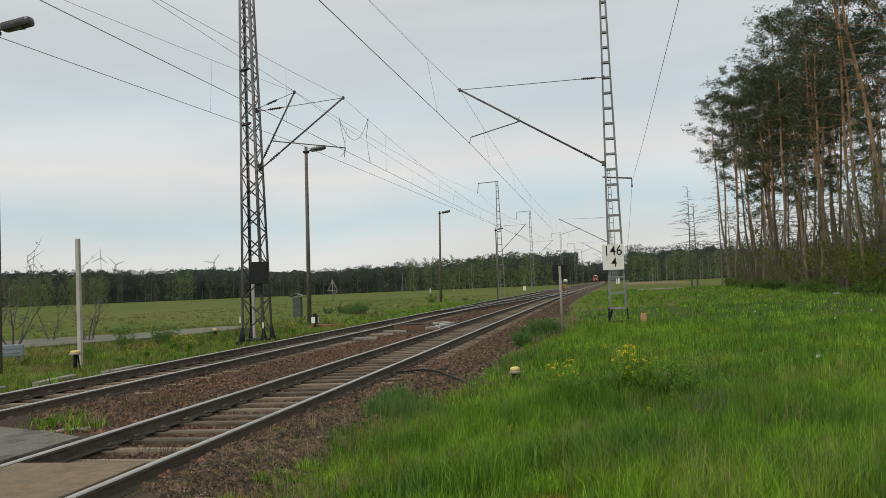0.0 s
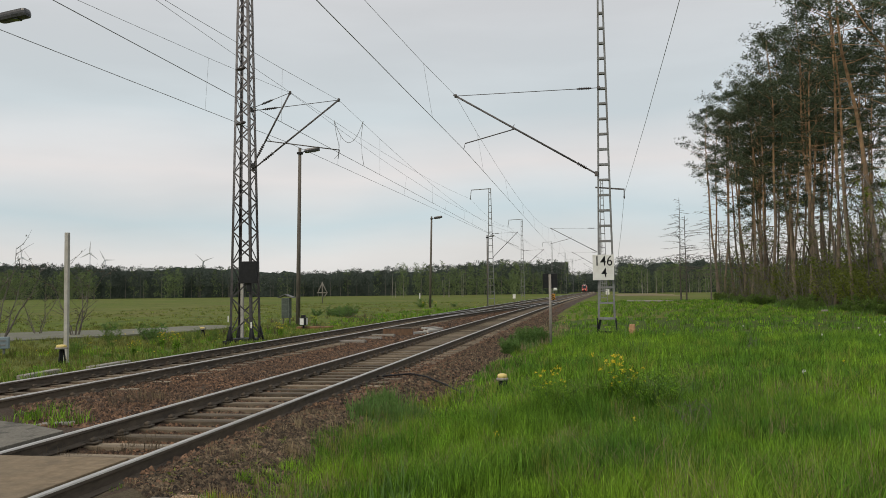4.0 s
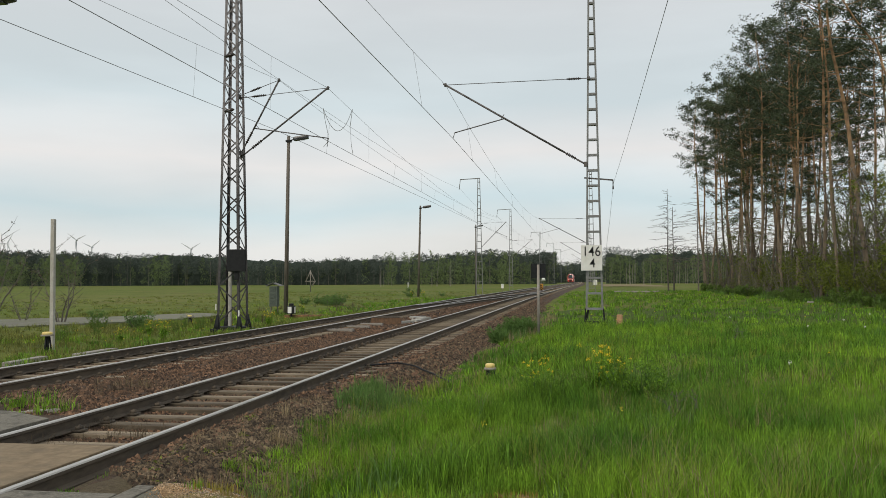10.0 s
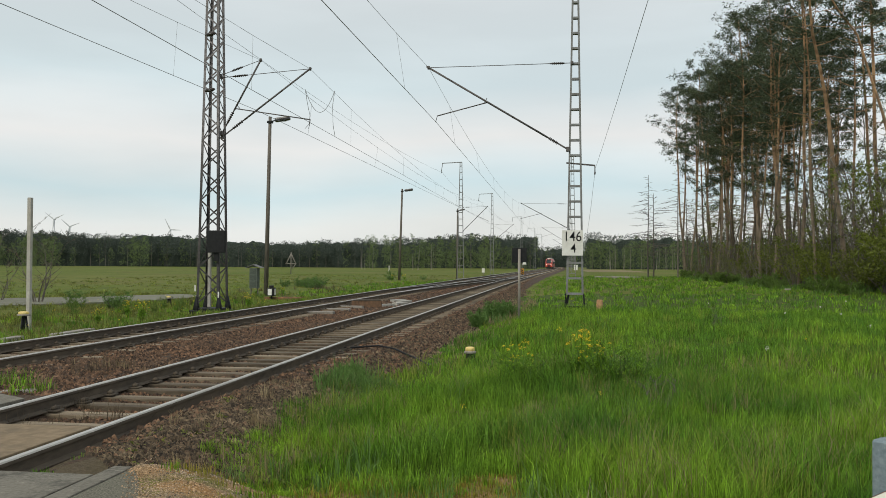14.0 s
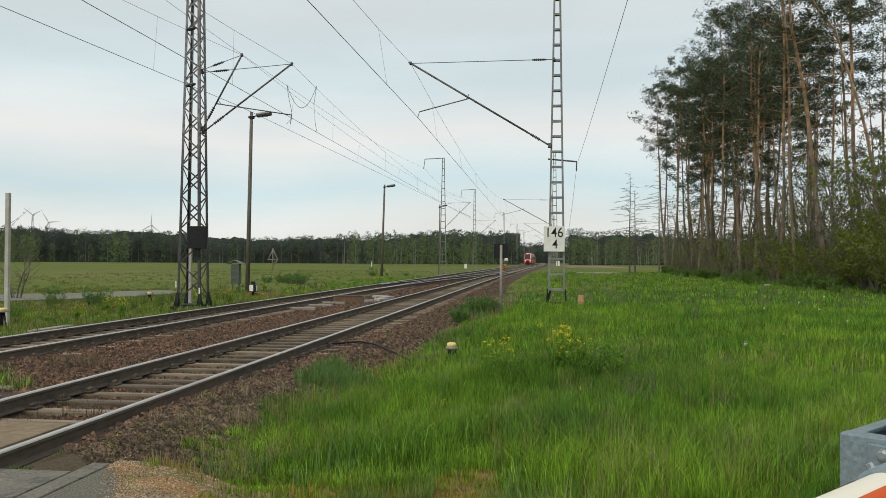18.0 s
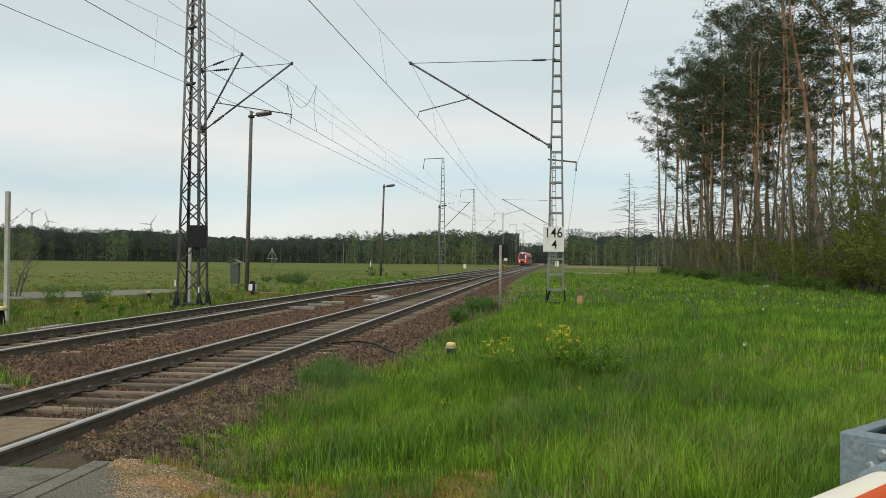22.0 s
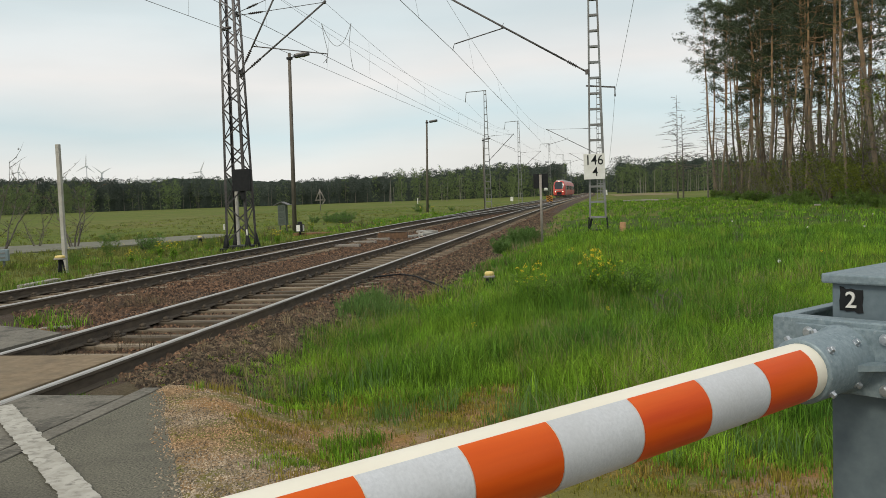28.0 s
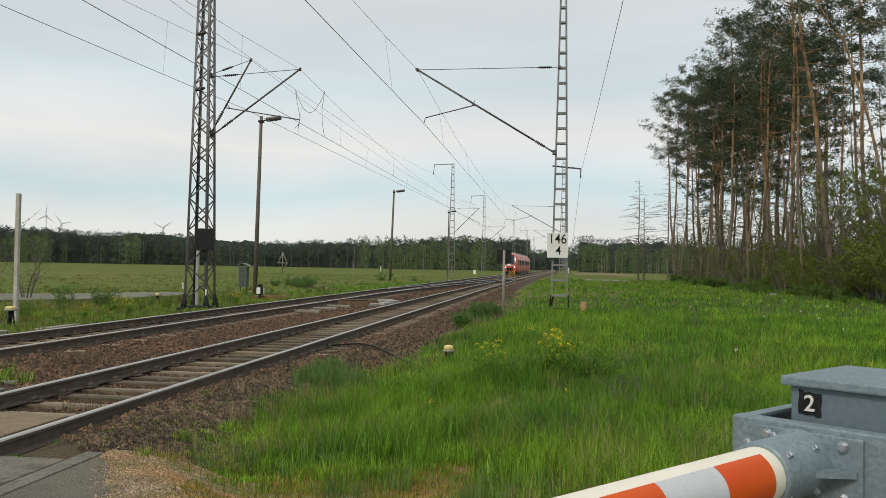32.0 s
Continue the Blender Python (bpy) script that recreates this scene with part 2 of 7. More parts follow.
M_STONE_GREY = surface("dusty_shoulder_stone", (0.033, 0.025, 0.0155), (0.18, 0.133, 0.083), scale=9, rough=0.95, bump=0.5, spread=0.85, island=True, big=0.8, stain=(0.055, 0.038, 0.023), stain_amt=0.6, low=0.36, high=0.64)
M_CONCRETE = surface("worn_concrete", (0.23, 0.215, 0.19), (0.36, 0.335, 0.30), scale=12, rough=0.9, bump=0.3, stain=(0.19, 0.165, 0.135), stain_amt=0.7, big=0.9)
M_PALE = surface("pale_weathered_concrete", (0.36, 0.35, 0.32), (0.52, 0.51, 0.47), scale=12, rough=0.9, bump=0.3, stain=(0.30, 0.27, 0.21), stain_amt=0.5, big=1.5)
M_PLATE = surface("crossing_plate", (0.155, 0.112, 0.066), (0.265, 0.198, 0.122), scale=9, rough=0.88, bump=0.25, stain=(0.18, 0.145, 0.095), stain_amt=0.6, big=0.8)
patchy(M_PLATE, (0.115, 0.088, 0.056), 3.5, 0.52, 0.66, 0.6)
M_ASPHALT = surface("old_asphalt", (0.056, 0.054, 0.042), (0.245, 0.234, 0.182), scale=75, rough=0.95, bump=0.8, stain=(0.165, 0.156, 0.122), stain_amt=0.45, big=1.4, low=0.34, high=0.68, spec=0.2)
patchy(M_ASPHALT, (0.05, 0.047, 0.042), 0.9, 0.5, 0.66, 0.4)
patchy(M_ASPHALT, (0.22, 0.205, 0.175), 120, 0.60, 0.70, 0.6)
M_SLAB = surface("dark_worn_concrete_slab", (0.08, 0.074, 0.06), (0.21, 0.195, 0.16), scale=34, rough=0.93, bump=0.6, stain=(0.20, 0.185, 0.15), stain_amt=0.5, big=2.2)
patchy(M_SLAB, (0.055, 0.052, 0.042), 3.0, 0.52, 0.62, 0.7)
patchy(M_SLAB, (0.30, 0.28, 0.235), 14, 0.60, 0.70, 0.6)
M_GRAVEL = surface("sandy_gravel", (0.165, 0.105, 0.05), (0.47, 0.325, 0.18), scale=60, rough=0.95, bump=1.0, big=1.7, stain=(0.36, 0.19, 0.066), stain_amt=0.8, bump_dist=0.02, low=0.34, high=0.68, spec=0.2)
patchy(M_GRAVEL, (0.31, 0.27, 0.205), 1.1, 0.50, 0.60, 0.5)
patchy(M_GRAVEL, (0.07, 0.048, 0.025), 70, 0.54, 0.64, 0.7)
patchy(M_GRAVEL, (0.125, 0.15, 0.02), 1.6, 0.47, 0.56, 0.75)
M_PEBBLE = surface("tan_pebbles", (0.145, 0.118, 0.085), (0.45, 0.37, 0.27), scale=4, rough=0.95, bump=0.2, spread=0.7, island=True, big=1.0, stain=(0.34, 0.185, 0.07), stain_amt=0.75, spec=0.2)
M_PAINT_LINE = surface("worn_road_paint", (0.15, 0.14, 0.12), (0.45, 0.435, 0.385), scale=16, big=6, rough=0.85, bump=0.4, low=0.28, high=0.5, stain=(0.30, 0.285, 0.245), stain_amt=0.7, spec=0.25)
M_GALV = surface("galvanised_steel", (0.165, 0.222, 0.250), (0.27, 0.335, 0.365), scale=75, rough=0.48, metal=0.3, bump=0.14, stain=(0.205, 0.262, 0.29), stain_amt=0.5, big=16.0, low=0.36, high=0.64)
patchy(M_GALV, (0.40, 0.44, 0.46), 90, 0.62, 0.68, 0.6)
patchy(M_GALV, (0.17, 0.215, 0.245), 7, 0.50, 0.66, 0.22)
M_HOUSING = surface("blue_grey_housing_paint", (0.120, 0.168, 0.195), (0.168, 0.218, 0.245), scale=45, rough=0.5, metal=0.1, bump=0.05, stain=(0.135, 0.175, 0.20), stain_amt=0.5, big=3.0)
M_MAST_GREY = surface("grey_mast_paint", (0.17, 0.18, 0.185), (0.27, 0.28, 0.285), scale=9, rough=0.7, metal=0.1, bump=0.15, stain=(0.14, 0.125, 0.11), stain_amt=0.5, big=1.2)
M_MAST_DARK = surface("dark_weathered_steel", (0.060, 0.058, 0.060), (0.165, 0.155, 0.15), scale=9, rough=0.75, metal=0.2, bump=0.2, stain=(0.16, 0.14, 0.13), stain_amt=0.45, big=0.9)
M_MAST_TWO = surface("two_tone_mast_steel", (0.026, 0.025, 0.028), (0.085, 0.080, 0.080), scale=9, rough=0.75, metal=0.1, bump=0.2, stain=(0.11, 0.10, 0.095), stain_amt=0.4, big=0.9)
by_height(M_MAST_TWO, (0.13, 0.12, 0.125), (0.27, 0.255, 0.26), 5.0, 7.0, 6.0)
M_BLACK = surface("flat_black_paint", (0.008, 0.009, 0.010), (0.018, 0.019, 0.021), scale=12, rough=0.6, bump=0.1, spec=0.25)
M_INSUL = surface("dark_glazed_insulator", (0.02, 0.017, 0.016), (0.05, 0.04, 0.035), scale=20, rough=0.25, bump=0.0)
M_WIRE = surface("weathered_copper_wire", (0.20, 0.21, 0.215), (0.31, 0.32, 0.325), scale=6, rough=0.6, metal=0.3, bump=0.0)
M_WHITE = surface("white_enamel", (0.66, 0.66, 0.63), (0.80, 0.80, 0.77), scale=7, rough=0.5, bump=0.05, stain=(0.55, 0.53, 0.47), stain_amt=0.5, big=2.0)
M_CREAM = surface("cream_plastic_strip", (0.80, 0.76, 0.64), (0.86, 0.82, 0.71), scale=12, rough=0.5, bump=0.02, stain=(0.76, 0.70, 0.56), stain_amt=0.35, big=3.0, spec=0.3)
M_WHITE_FOIL = surface("white_reflective_foil", (0.52, 0.54, 0.57), (0.64, 0.66, 0.69), scale=140, rough=0.4, bump=0.12, stain=(0.5, 0.51, 0.52), stain_amt=0.5, big=4.0)
M_RED_FOIL = surface("orange_red_reflective_foil", (0.53, 0.038, 0.002), (0.66, 0.075, 0.004), scale=26, rough=0.38, bump=0.03, stretch=(1, 0.06, 1), stain=(0.74, 0.15, 0.02), stain_amt=0.55, big=6.0, spec=0.16, low=0.35, high=0.66)
M_POLE = surface("grey_weathered_pole", (0.16, 0.145, 0.125), (0.30, 0.28, 0.245), scale=10, rough=0.9, bump=0.3, stretch=(1, 1, 0.15))
M_POLE_DARK = surface("brown_tarred_pole", (0.075, 0.065, 0.055), (0.18, 0.16, 0.135), scale=10, rough=0.85, bump=0.3, stretch=(1, 1, 0.12))
M_YELLOW_CAP = surface("faded_yellow_cap", (0.66, 0.47, 0.10), (0.80, 0.66, 0.32), scale=14, rough=0.6, bump=0.1)
M_BARK_PINE = surface("orange_pine_bark", (0.085, 0.066, 0.050), (0.265, 0.205, 0.150), scale=5, rough=0.95, bump=0.9, stretch=(1, 1, 0.25), spread=0.3, stain=(0.17, 0.15, 0.115), stain_amt=0.6, big=0.25, bump_dist=0.04)
by_height(M_BARK_PINE, (0.17, 0.102, 0.054), (0.44, 0.27, 0.145), 6.0, 13.0)
M_BARK = surface("grey_bark", (0.07, 0.062, 0.052), (0.19, 0.17, 0.145), scale=7, rough=0.95, bump=0.6, stretch=(1, 1, 0.3), spread=0.3)
M_NEEDLES = leaf_material("pine_needles", (0.036, 0.054, 0.034), (0.108, 0.134, 0.072), spread=0.5, through=0.25, clump=0.35, clump_scale=0.9)
# bluer and flatter than M_NEEDLES: distance haze is mixed into the colour
M_NEEDLES_FAR = leaf_material("hazed_pine_needles", (0.036, 0.052, 0.045), (0.080, 0.099, 0.078), spread=0.3, through=0.1, clump=0.35, clump_scale=0.12)
M_FRESH = leaf_material("fresh_spring_leaves", (0.085, 0.113, 0.017), (0.19, 0.222, 0.04), spread=0.45, through=0.4)
M_SHRUB = leaf_material("olive_shrub_leaves", (0.080, 0.098, 0.026), (0.175, 0.192, 0.056), spread=0.45, through=0.4)
# shade between the far trees, lifted a little for haze, as a plain colour
M_WOOD_MASS = surface("wood_interior_shade", (0.030, 0.042, 0.037), (0.066, 0.082, 0.067), scale=0.9, big=0.06, rough=1.0, bump=1.0, bump_dist=1.0, spec=0.05)
M_SHRUB_FAR = leaf_material("spring_green_crowns", (0.085, 0.125, 0.045), (0.165, 0.215, 0.080), spread=0.18, through=0.25, clump=0.22, clump_scale=0.1)
M_GRASS = leaf_material("lush_grass_blades", (0.076, 0.190, 0.015), (0.285, 0.45, 0.040), spread=0.6, scale=0.7, through=0.35, stain=(0.055, 0.155, 0.022), amount=0.75, big=0.30, clump=0.34, clump_scale=4.5)
M_THICKET = leaf_material("dark_bramble_leaves", (0.075, 0.135, 0.028), (0.17, 0.26, 0.055), spread=0.4, scale=0.8, through=0.4)
M_SEED = leaf_material("seeding_grass_stems", (0.16, 0.215, 0.03), (0.31, 0.345, 0.07), spread=0.4, scale=1.0, through=0.35)
M_MEADOW = leaf_material("muted_meadow_blades", (0.085, 0.14, 0.022), (0.235, 0.275, 0.055), spread=0.55, scale=0.8, through=0.3, stain=(0.19, 0.165, 0.06), amount=0.6, big=0.12, clump=0.35, clump_scale=1.2)
M_GRASS_BLUE = leaf_material("blue_green_grass", (0.07, 0.15, 0.035), (0.17, 0.28, 0.075), spread=0.35, scale=0.8, through=0.35)
M_GRASS_DRY = leaf_material("dry_straw_grass", (0.20, 0.15, 0.08), (0.40, 0.32, 0.19), spread=0.35, scale=0.8, through=0.25)
M_WEED = leaf_material("brown_dead_weeds", (0.060, 0.046, 0.030), (0.165, 0.128, 0.08), spread=0.45, scale=2.0, through=0.15)
# thatch green with the shade down among the grass blades put into its colour
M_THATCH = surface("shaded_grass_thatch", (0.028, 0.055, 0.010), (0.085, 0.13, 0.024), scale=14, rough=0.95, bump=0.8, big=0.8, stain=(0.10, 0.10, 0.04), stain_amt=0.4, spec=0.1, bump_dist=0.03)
M_MOSS = leaf_material("short_mossy_grass", (0.15, 0.18, 0.022), (0.33, 0.34, 0.05), spread=0.5, scale=3.0, through=0.3, stain=(0.34, 0.21, 0.058), amount=0.75, big=1.5)
M_DIRT = surface("grey_brown_shoulder_dirt", (0.042, 0.033, 0.022), (0.145, 0.113, 0.075), scale=34, rough=0.95, bump=1.0, big=1.6, stain=(0.11, 0.09, 0.05), stain_amt=0.6, bump_dist=0.025, spec=0.2)
M_DOOR_GREEN = surface("dull_green_door", (0.05, 0.065, 0.055), (0.10, 0.12, 0.10), scale=14, rough=0.8)
M_FLOWER = surface("yellow_petals", (0.75, 0.52, 0.01), (0.85, 0.66, 0.03), scale=30, rough=0.6, bump=0.0)
M_PUFF = surface("pale_seed_head", (0.6, 0.6, 0.55), (0.75, 0.75, 0.7), scale=30, rough=0.9, bump=0.0)
M_GROUND = surface("meadow_sward", (0.055, 0.088, 0.012), (0.14, 0.178, 0.030), scale=2.4, big=0.03, rough=0.95, bump=0.6, stain=(0.145, 0.15, 0.042), stain_amt=0.85, spec=0.1, bump_dist=0.06)
patchy(M_GROUND, (0.12, 0.10, 0.035), 0.11, 0.54, 0.66, 0.6)
patchy(M_GROUND, (0.05, 0.075, 0.016), 0.35, 0.52, 0.66, 0.7)
M_PATH = surface("pale_track_gravel", (0.13, 0.128, 0.10), (0.215, 0.207, 0.17), scale=7, rough=0.95, bump=0.4, big=0.4, stain=(0.13, 0.145, 0.07), stain_amt=0.5)
M_TRAIN_RED = surface("traffic_red_paint", (0.47, 0.045, 0.030), (0.56, 0.070, 0.045), scale=3, rough=0.35, bump=0.0)
M_TRAIN_GREY = surface("grey_underframe", (0.10, 0.10, 0.105), (0.2, 0.2, 0.205), scale=6, rough=0.7, bump=0.1)
M_TRAIN_LIGHT = surface("pale_grey_roof", (0.40, 0.41, 0.42), (0.55, 0.56, 0.57), scale=3, rough=0.5, bump=0.0)
M_GLASS_DARK, _nt, _b = material("dark_tinted_glass", 0.08, 0.0, 0.6)
_b.inputs["Base Color"].default_value = (0.02, 0.025, 0.03, 1)
M_LAMP_ON = glow("lit_headlamp", (1.0, 0.86, 0.66), 1.6)
M_LAMP_LENS = surface("lamp_cover_dark", (0.03, 0.032, 0.035), (0.07, 0.07, 0.075), scale=10, rough=0.35, bump=0.0)


# ---- mesh tools ----
def part(name, bm, mat, parent=None, label="", smooth=False):
    me = bpy.data.meshes.new(name)
    if isinstance(bm, bmesh.types.BMesh):
        bmesh.ops.recalc_face_normals(bm, faces=bm.faces)
        bm.to_mesh(me)
        bm.free()
    else:
        me.from_pydata(bm[0], [], bm[1])
        me.update()
    for m in (mat if isinstance(mat, (list, tuple)) else [mat]):
        me.materials.append(m)
    if smooth:
        me.polygons.foreach_set("use_smooth", [True] * len(me.polygons))
    ob = new(name, me)
    if parent:
        ob.parent = parent
    if label:
        ob["label"] = label
    return ob


def thing(name, m, label, category, group="", kind=""):
    ob = new(name)
    ob.empty_display_size = 0.2
    ob.matrix_world = m
    return tagged(ob, label, category, group, kind)


def shared(name, me, parent, m=None):
    ob = new(name, me)
    ob.parent = parent
    if m is not None:
        ob.matrix_basis = m
    return ob


def box(bm, cx, cy, cz, sx, sy, sz, bevel=0.0, m=None, mat=0):
    r = bmesh.ops.create_cube(bm, size=1.0, matrix=Matrix.LocRotScale((cx, cy, cz), None, (sx, sy, sz)))
    vs = r["verts"]
    fs = list({f for v in vs for f in v.link_faces})
    for f in fs:
        f.material_index = mat
    if bevel:
        es = list({e for v in vs for e in v.link_edges})
        r2 = bmesh.ops.bevel(bm, geom=es, offset=bevel, segments=2, affect="EDGES", profile=0.6)
        vs = list({v for f in r2["faces"] for v in f.verts} | {v for v in vs if v.is_valid})
        for f in r2["faces"]:
            f.material_index = mat
    if m is not None:
        bmesh.ops.transform(bm, matrix=m, verts=[v for v in vs if v.is_valid])
    return bm


def rod(bm, a, b, r1, r2=None, n=8, mat=0, caps=True):
    a, b = Vector(a), Vector(b)
    d = b - a
    m = Matrix.Translation((a + b) / 2) @ d.to_track_quat("Z", "Y").to_matrix().to_4x4()
    r = bmesh.ops.create_cone(bm, cap_ends=caps, segments=n, radius1=r1, radius2=r1 if r2 is None else r2, depth=d.length, matrix=m)
    for f in {f for v in r["verts"] for f in v.link_faces}:
        f.material_index = mat
        f.smooth = len(f.verts) == 4
    return bm


def beam(bm, a, b, w, h, up=(0, 0, 1), mat=0):
    """A rectangular bar from a to b, w wide across and h along up."""
    a, b = Vector(a), Vector(b)
    d = (b - a).normalized()
    s = d.cross(Vector(up))
    s = s.normalized() if s.length > 1e-4 else Vector((1, 0, 0))
    u = s.cross(d).normalized()
    vs = [bm.verts.new(p + s * (i * w / 2) + u * (j * h / 2)) for p in (a, b) for i, j in ((-1, -1), (1, -1), (1, 1), (-1, 1))]
    for q in ((0, 1, 2, 3), (7, 6, 5, 4), (0, 4, 5, 1), (1, 5, 6, 2), (2, 6, 7, 3), (3, 7, 4, 0)):
        bm.faces.new([vs[k] for k in q]).material_index = mat
    return bm


def lathe(bm, prof, n=16, m=None, mat=0):
    """Turn a profile of (radius, z) about the z axis."""
    rings = []
    for r, z in prof:
        ring = [bm.verts.new((r * math.cos(2 * math.pi * k / n), r * math.sin(2 * math.pi * k / n), z)) for k in range(n)]
        rings.append(ring)
    for p, q in zip(rings, rings[1:]):
        for k in range(n):
            f = bm.faces.new((p[k], p[(k + 1) % n], q[(k + 1) % n], q[k]))
            f.smooth, f.material_index = True, mat
    for ring, flip in ((rings[0], True), (rings[-1], False)):
        f = bm.faces.new(ring[::-1] if flip else ring)
        f.material_index = mat
    if m is not None:
        bmesh.ops.transform(bm, matrix=m, verts=[v for r in rings for v in r])
    return bm


def tube(points, r, n=5):
    """Verts and faces of a thin tube along points."""
    vs, fs = [], []
    pts = [Vector(p) for p in points]
    for i, p in enumerate(pts):
        d = (pts[min(i + 1, len(pts) - 1)] - pts[max(i - 1, 0)]).normalized()
        s = d.cross(Vector((0.013, 0.007, 1)))
        s = s.normalized() if s.length > 1e-3 else Vector((1, 0, 0))
        u = s.cross(d)
        rr = r[i] if isinstance(r, (list, tuple)) else r
        for k in range(n):
            a = 2 * math.pi * k / n
            vs.append(p + (s * math.cos(a) + u * math.sin(a)) * rr)
        if i:
            for k in range(n):
                fs.append(((i - 1) * n + k, (i - 1) * n + (k + 1) % n, i * n + (k + 1) % n, i * n + k))
    fs.append(tuple(range(n))[::-1])
    fs.append(tuple((len(pts) - 1) * n + k for k in range(n)))
    return vs, fs


def merge(*meshes):
    vs, fs = [], []
    for v, f in meshes:
        o = len(vs)
        vs.extend(v)
        fs.extend(tuple(i + o for i in q) for q in f)
    return vs, fs


def np_mesh(name, verts, tris, mat, parent=None, label="", smooth=False):
    """A large mesh from arrays: verts n x 3, faces m x k."""
    me = bpy.data.meshes.new(name)
    k = tris.shape[1]
    me.vertices.add(len(verts))
    me.vertices.foreach_set("co", np.ascontiguousarray(verts, dtype=np.float32).ravel())
    me.loops.add(tris.size)
    me.loops.foreach_set("vertex_index", np.ascontiguousarray(tris, dtype=np.int32).ravel())
    me.polygons.add(len(tris))
    me.polygons.foreach_set("loop_start", np.arange(0, tris.size, k, dtype=np.int32))
    me.update(calc_edges=True)
    me.materials.append(mat)
    if smooth:
        me.polygons.foreach_set("use_smooth", [True] * len(me.polygons))
    ob = new(name, me)
    if parent:
        ob.parent = parent
    if label:
        ob["label"] = label
    return ob


def smooth01(v, a, b):
    t = np.clip((np.asarray(v, float) - a) / (b - a), 0, 1)
    return t * t * (3 - 2 * t)


# ---- the plan: rail heads at z = 0, track along y ----
TRACK_A, TRACK_B = -0.75, -4.85   # centre lines
TRACK_B_Z = 0.05
ROAD_EDGE = 6.55                   # the road's far edge is about x + y = 6.55


def ground_z(x, y):
    """Height of the open ground beside the line."""
    x, y = np.asarray(x, float), np.asarray(y, float)
    wx = x
    x = x - 5.0 * smooth01(y, 40, 420)
    right = -0.34 + 0.24 * smooth01(x, 1.5, 5.0)
    left = -0.20 - 0.2 * smooth01(-x, 6.6, 9.5)
    right = right + 0.10 * smooth01(y, 11, 7) * smooth01(x, 5, 1.2)
    z = np.where(x > -2.8, right, left)
    bed = smooth01(x, 1.55, 1.35) * smooth01(x, -6.7, -6.5)
    z = z * (1 - bed) + (-0.55) * bed
    u = x + y
    road = smooth01(u, ROAD_EDGE + 1.0, ROAD_EDGE + 0.1)
    z = z * (1 - road) + np.where((x > 1.1), -0.015, np.where(x < -6.6, -0.06, -0.55)) * road
    z = z + 0.05 * np.sin(x * 0.31 + 1.0) * np.cos(y * 0.23) * smooth01(np.abs(x + 2.6), 6, 14) * (1 - road)
    far = smooth01(np.hypot(x, y), 60, 420)
    return z - 0.25 * far


# ---- ground, road, track bed ----
def bend(y):
    """How far the line has swung to the right at y."""
    return 5.0 * smooth01(y, 40, 420)


def axis(*spans):
    out = []
    for a, b, n in spans:
        out += list(np.linspace(a, b, n, endpoint=False))
    return np.array(out + [spans[-1][1]])


def sheet(name, xs, ys, zf, mat, label, category="", bent=False):
    X, Y = np.meshgrid(xs, ys, indexing="ij")
    Z = zf(X, Y)
    v = np.stack([X + (bend(Y) if bent else 0), Y, Z], -1).reshape(-1, 3)
    i, j = np.meshgrid(np.arange(len(xs) - 1), np.arange(len(ys) - 1), indexing="ij")
    a = (i * len(ys) + j).ravel()
    q = np.stack([a, a + len(ys), a + len(ys) + 1, a + 1], -1)
    return tagged(np_mesh(name, v, q, mat, smooth=True), label, category, kind="structure")


gx = axis((-2600, -300, 12), (-300, -60, 16), (-60, -12, 24), (-12, -6, 12), (-6, 1, 10), (1, 8, 40), (8, 30, 40), (30, 120, 20), (120, 2600, 14))
gy = axis((-2600, -60, 12), (-60, -4, 20), (-4, 12, 64), (12, 40, 50), (40, 120, 36), (120, 500, 26), (500, 3200, 14))
sheet("ground", gx, gy, ground_z, M_GROUND, "wide green spring meadow reaching to the woods", "meadow")


def bed_z(x, y):
    """Ballast surface: lower between the rails, heaped over the sleeper ends, sloping off at the shoulders."""
    x, y = np.asarray(x, float), np.asarray(y, float)
    z = -0.168 - 0.03 * smooth01(y, 16, 26) + 0.05 * smooth01(x, -2.6, -4.0)
    for c in (TRACK_A, TRACK_B):
        z = z - 0.010 * smooth01(np.abs(x - c), 1.42, 1.2) - 0.040 * smooth01(np.abs(x - c), 0.76, 0.6)
        z = z + 0.07 * smooth01(np.abs(x - c), 0.77, 0.86) * smooth01(np.abs(x - c), 1.5, 1.15) * smooth01(y, 15, 9)
    z = z - 0.19 * smooth01(x, 0.7, 1.6) - 0.16 * smooth01(x, -6.1, -6.9)
    return z + 0.013 * np.sin(x * 5.1 + y * 1.7) * np.sin(y * 3.3 - x * 2.0)


bx = np.linspace(-6.95, 1.65, 44)
by = axis((5.6, 45, 120), (45, 160, 60), (160, 460, 40), (460, 1000, 6))
bed = sheet("ballast_bed", bx, by, bed_z, M_BALLAST, "brown crushed-stone ballast bed under two railway tracks", "ballast", bent=True)
by2 = axis((-60, 5.6, 60))
sheet("ballast_bed", bx, by2, lambda x, y: bed_z(x, y) - 0.05, M_BALLAST, "brown crushed-stone ballast bed under two railway tracks", "ballast")

sheet("verge_soil", np.linspace(1.6, 24, 100), np.linspace(6.0, 48, 150), lambda x, y: ground_z(x, y) + 0.02 * smooth01(x + y, 6.9, 7.6) - 0.012, M_THATCH, "thatch and soil under the tall verge grass, coloured dark for shade among the blades", "soil")

rng = np.random.default_rng(7)


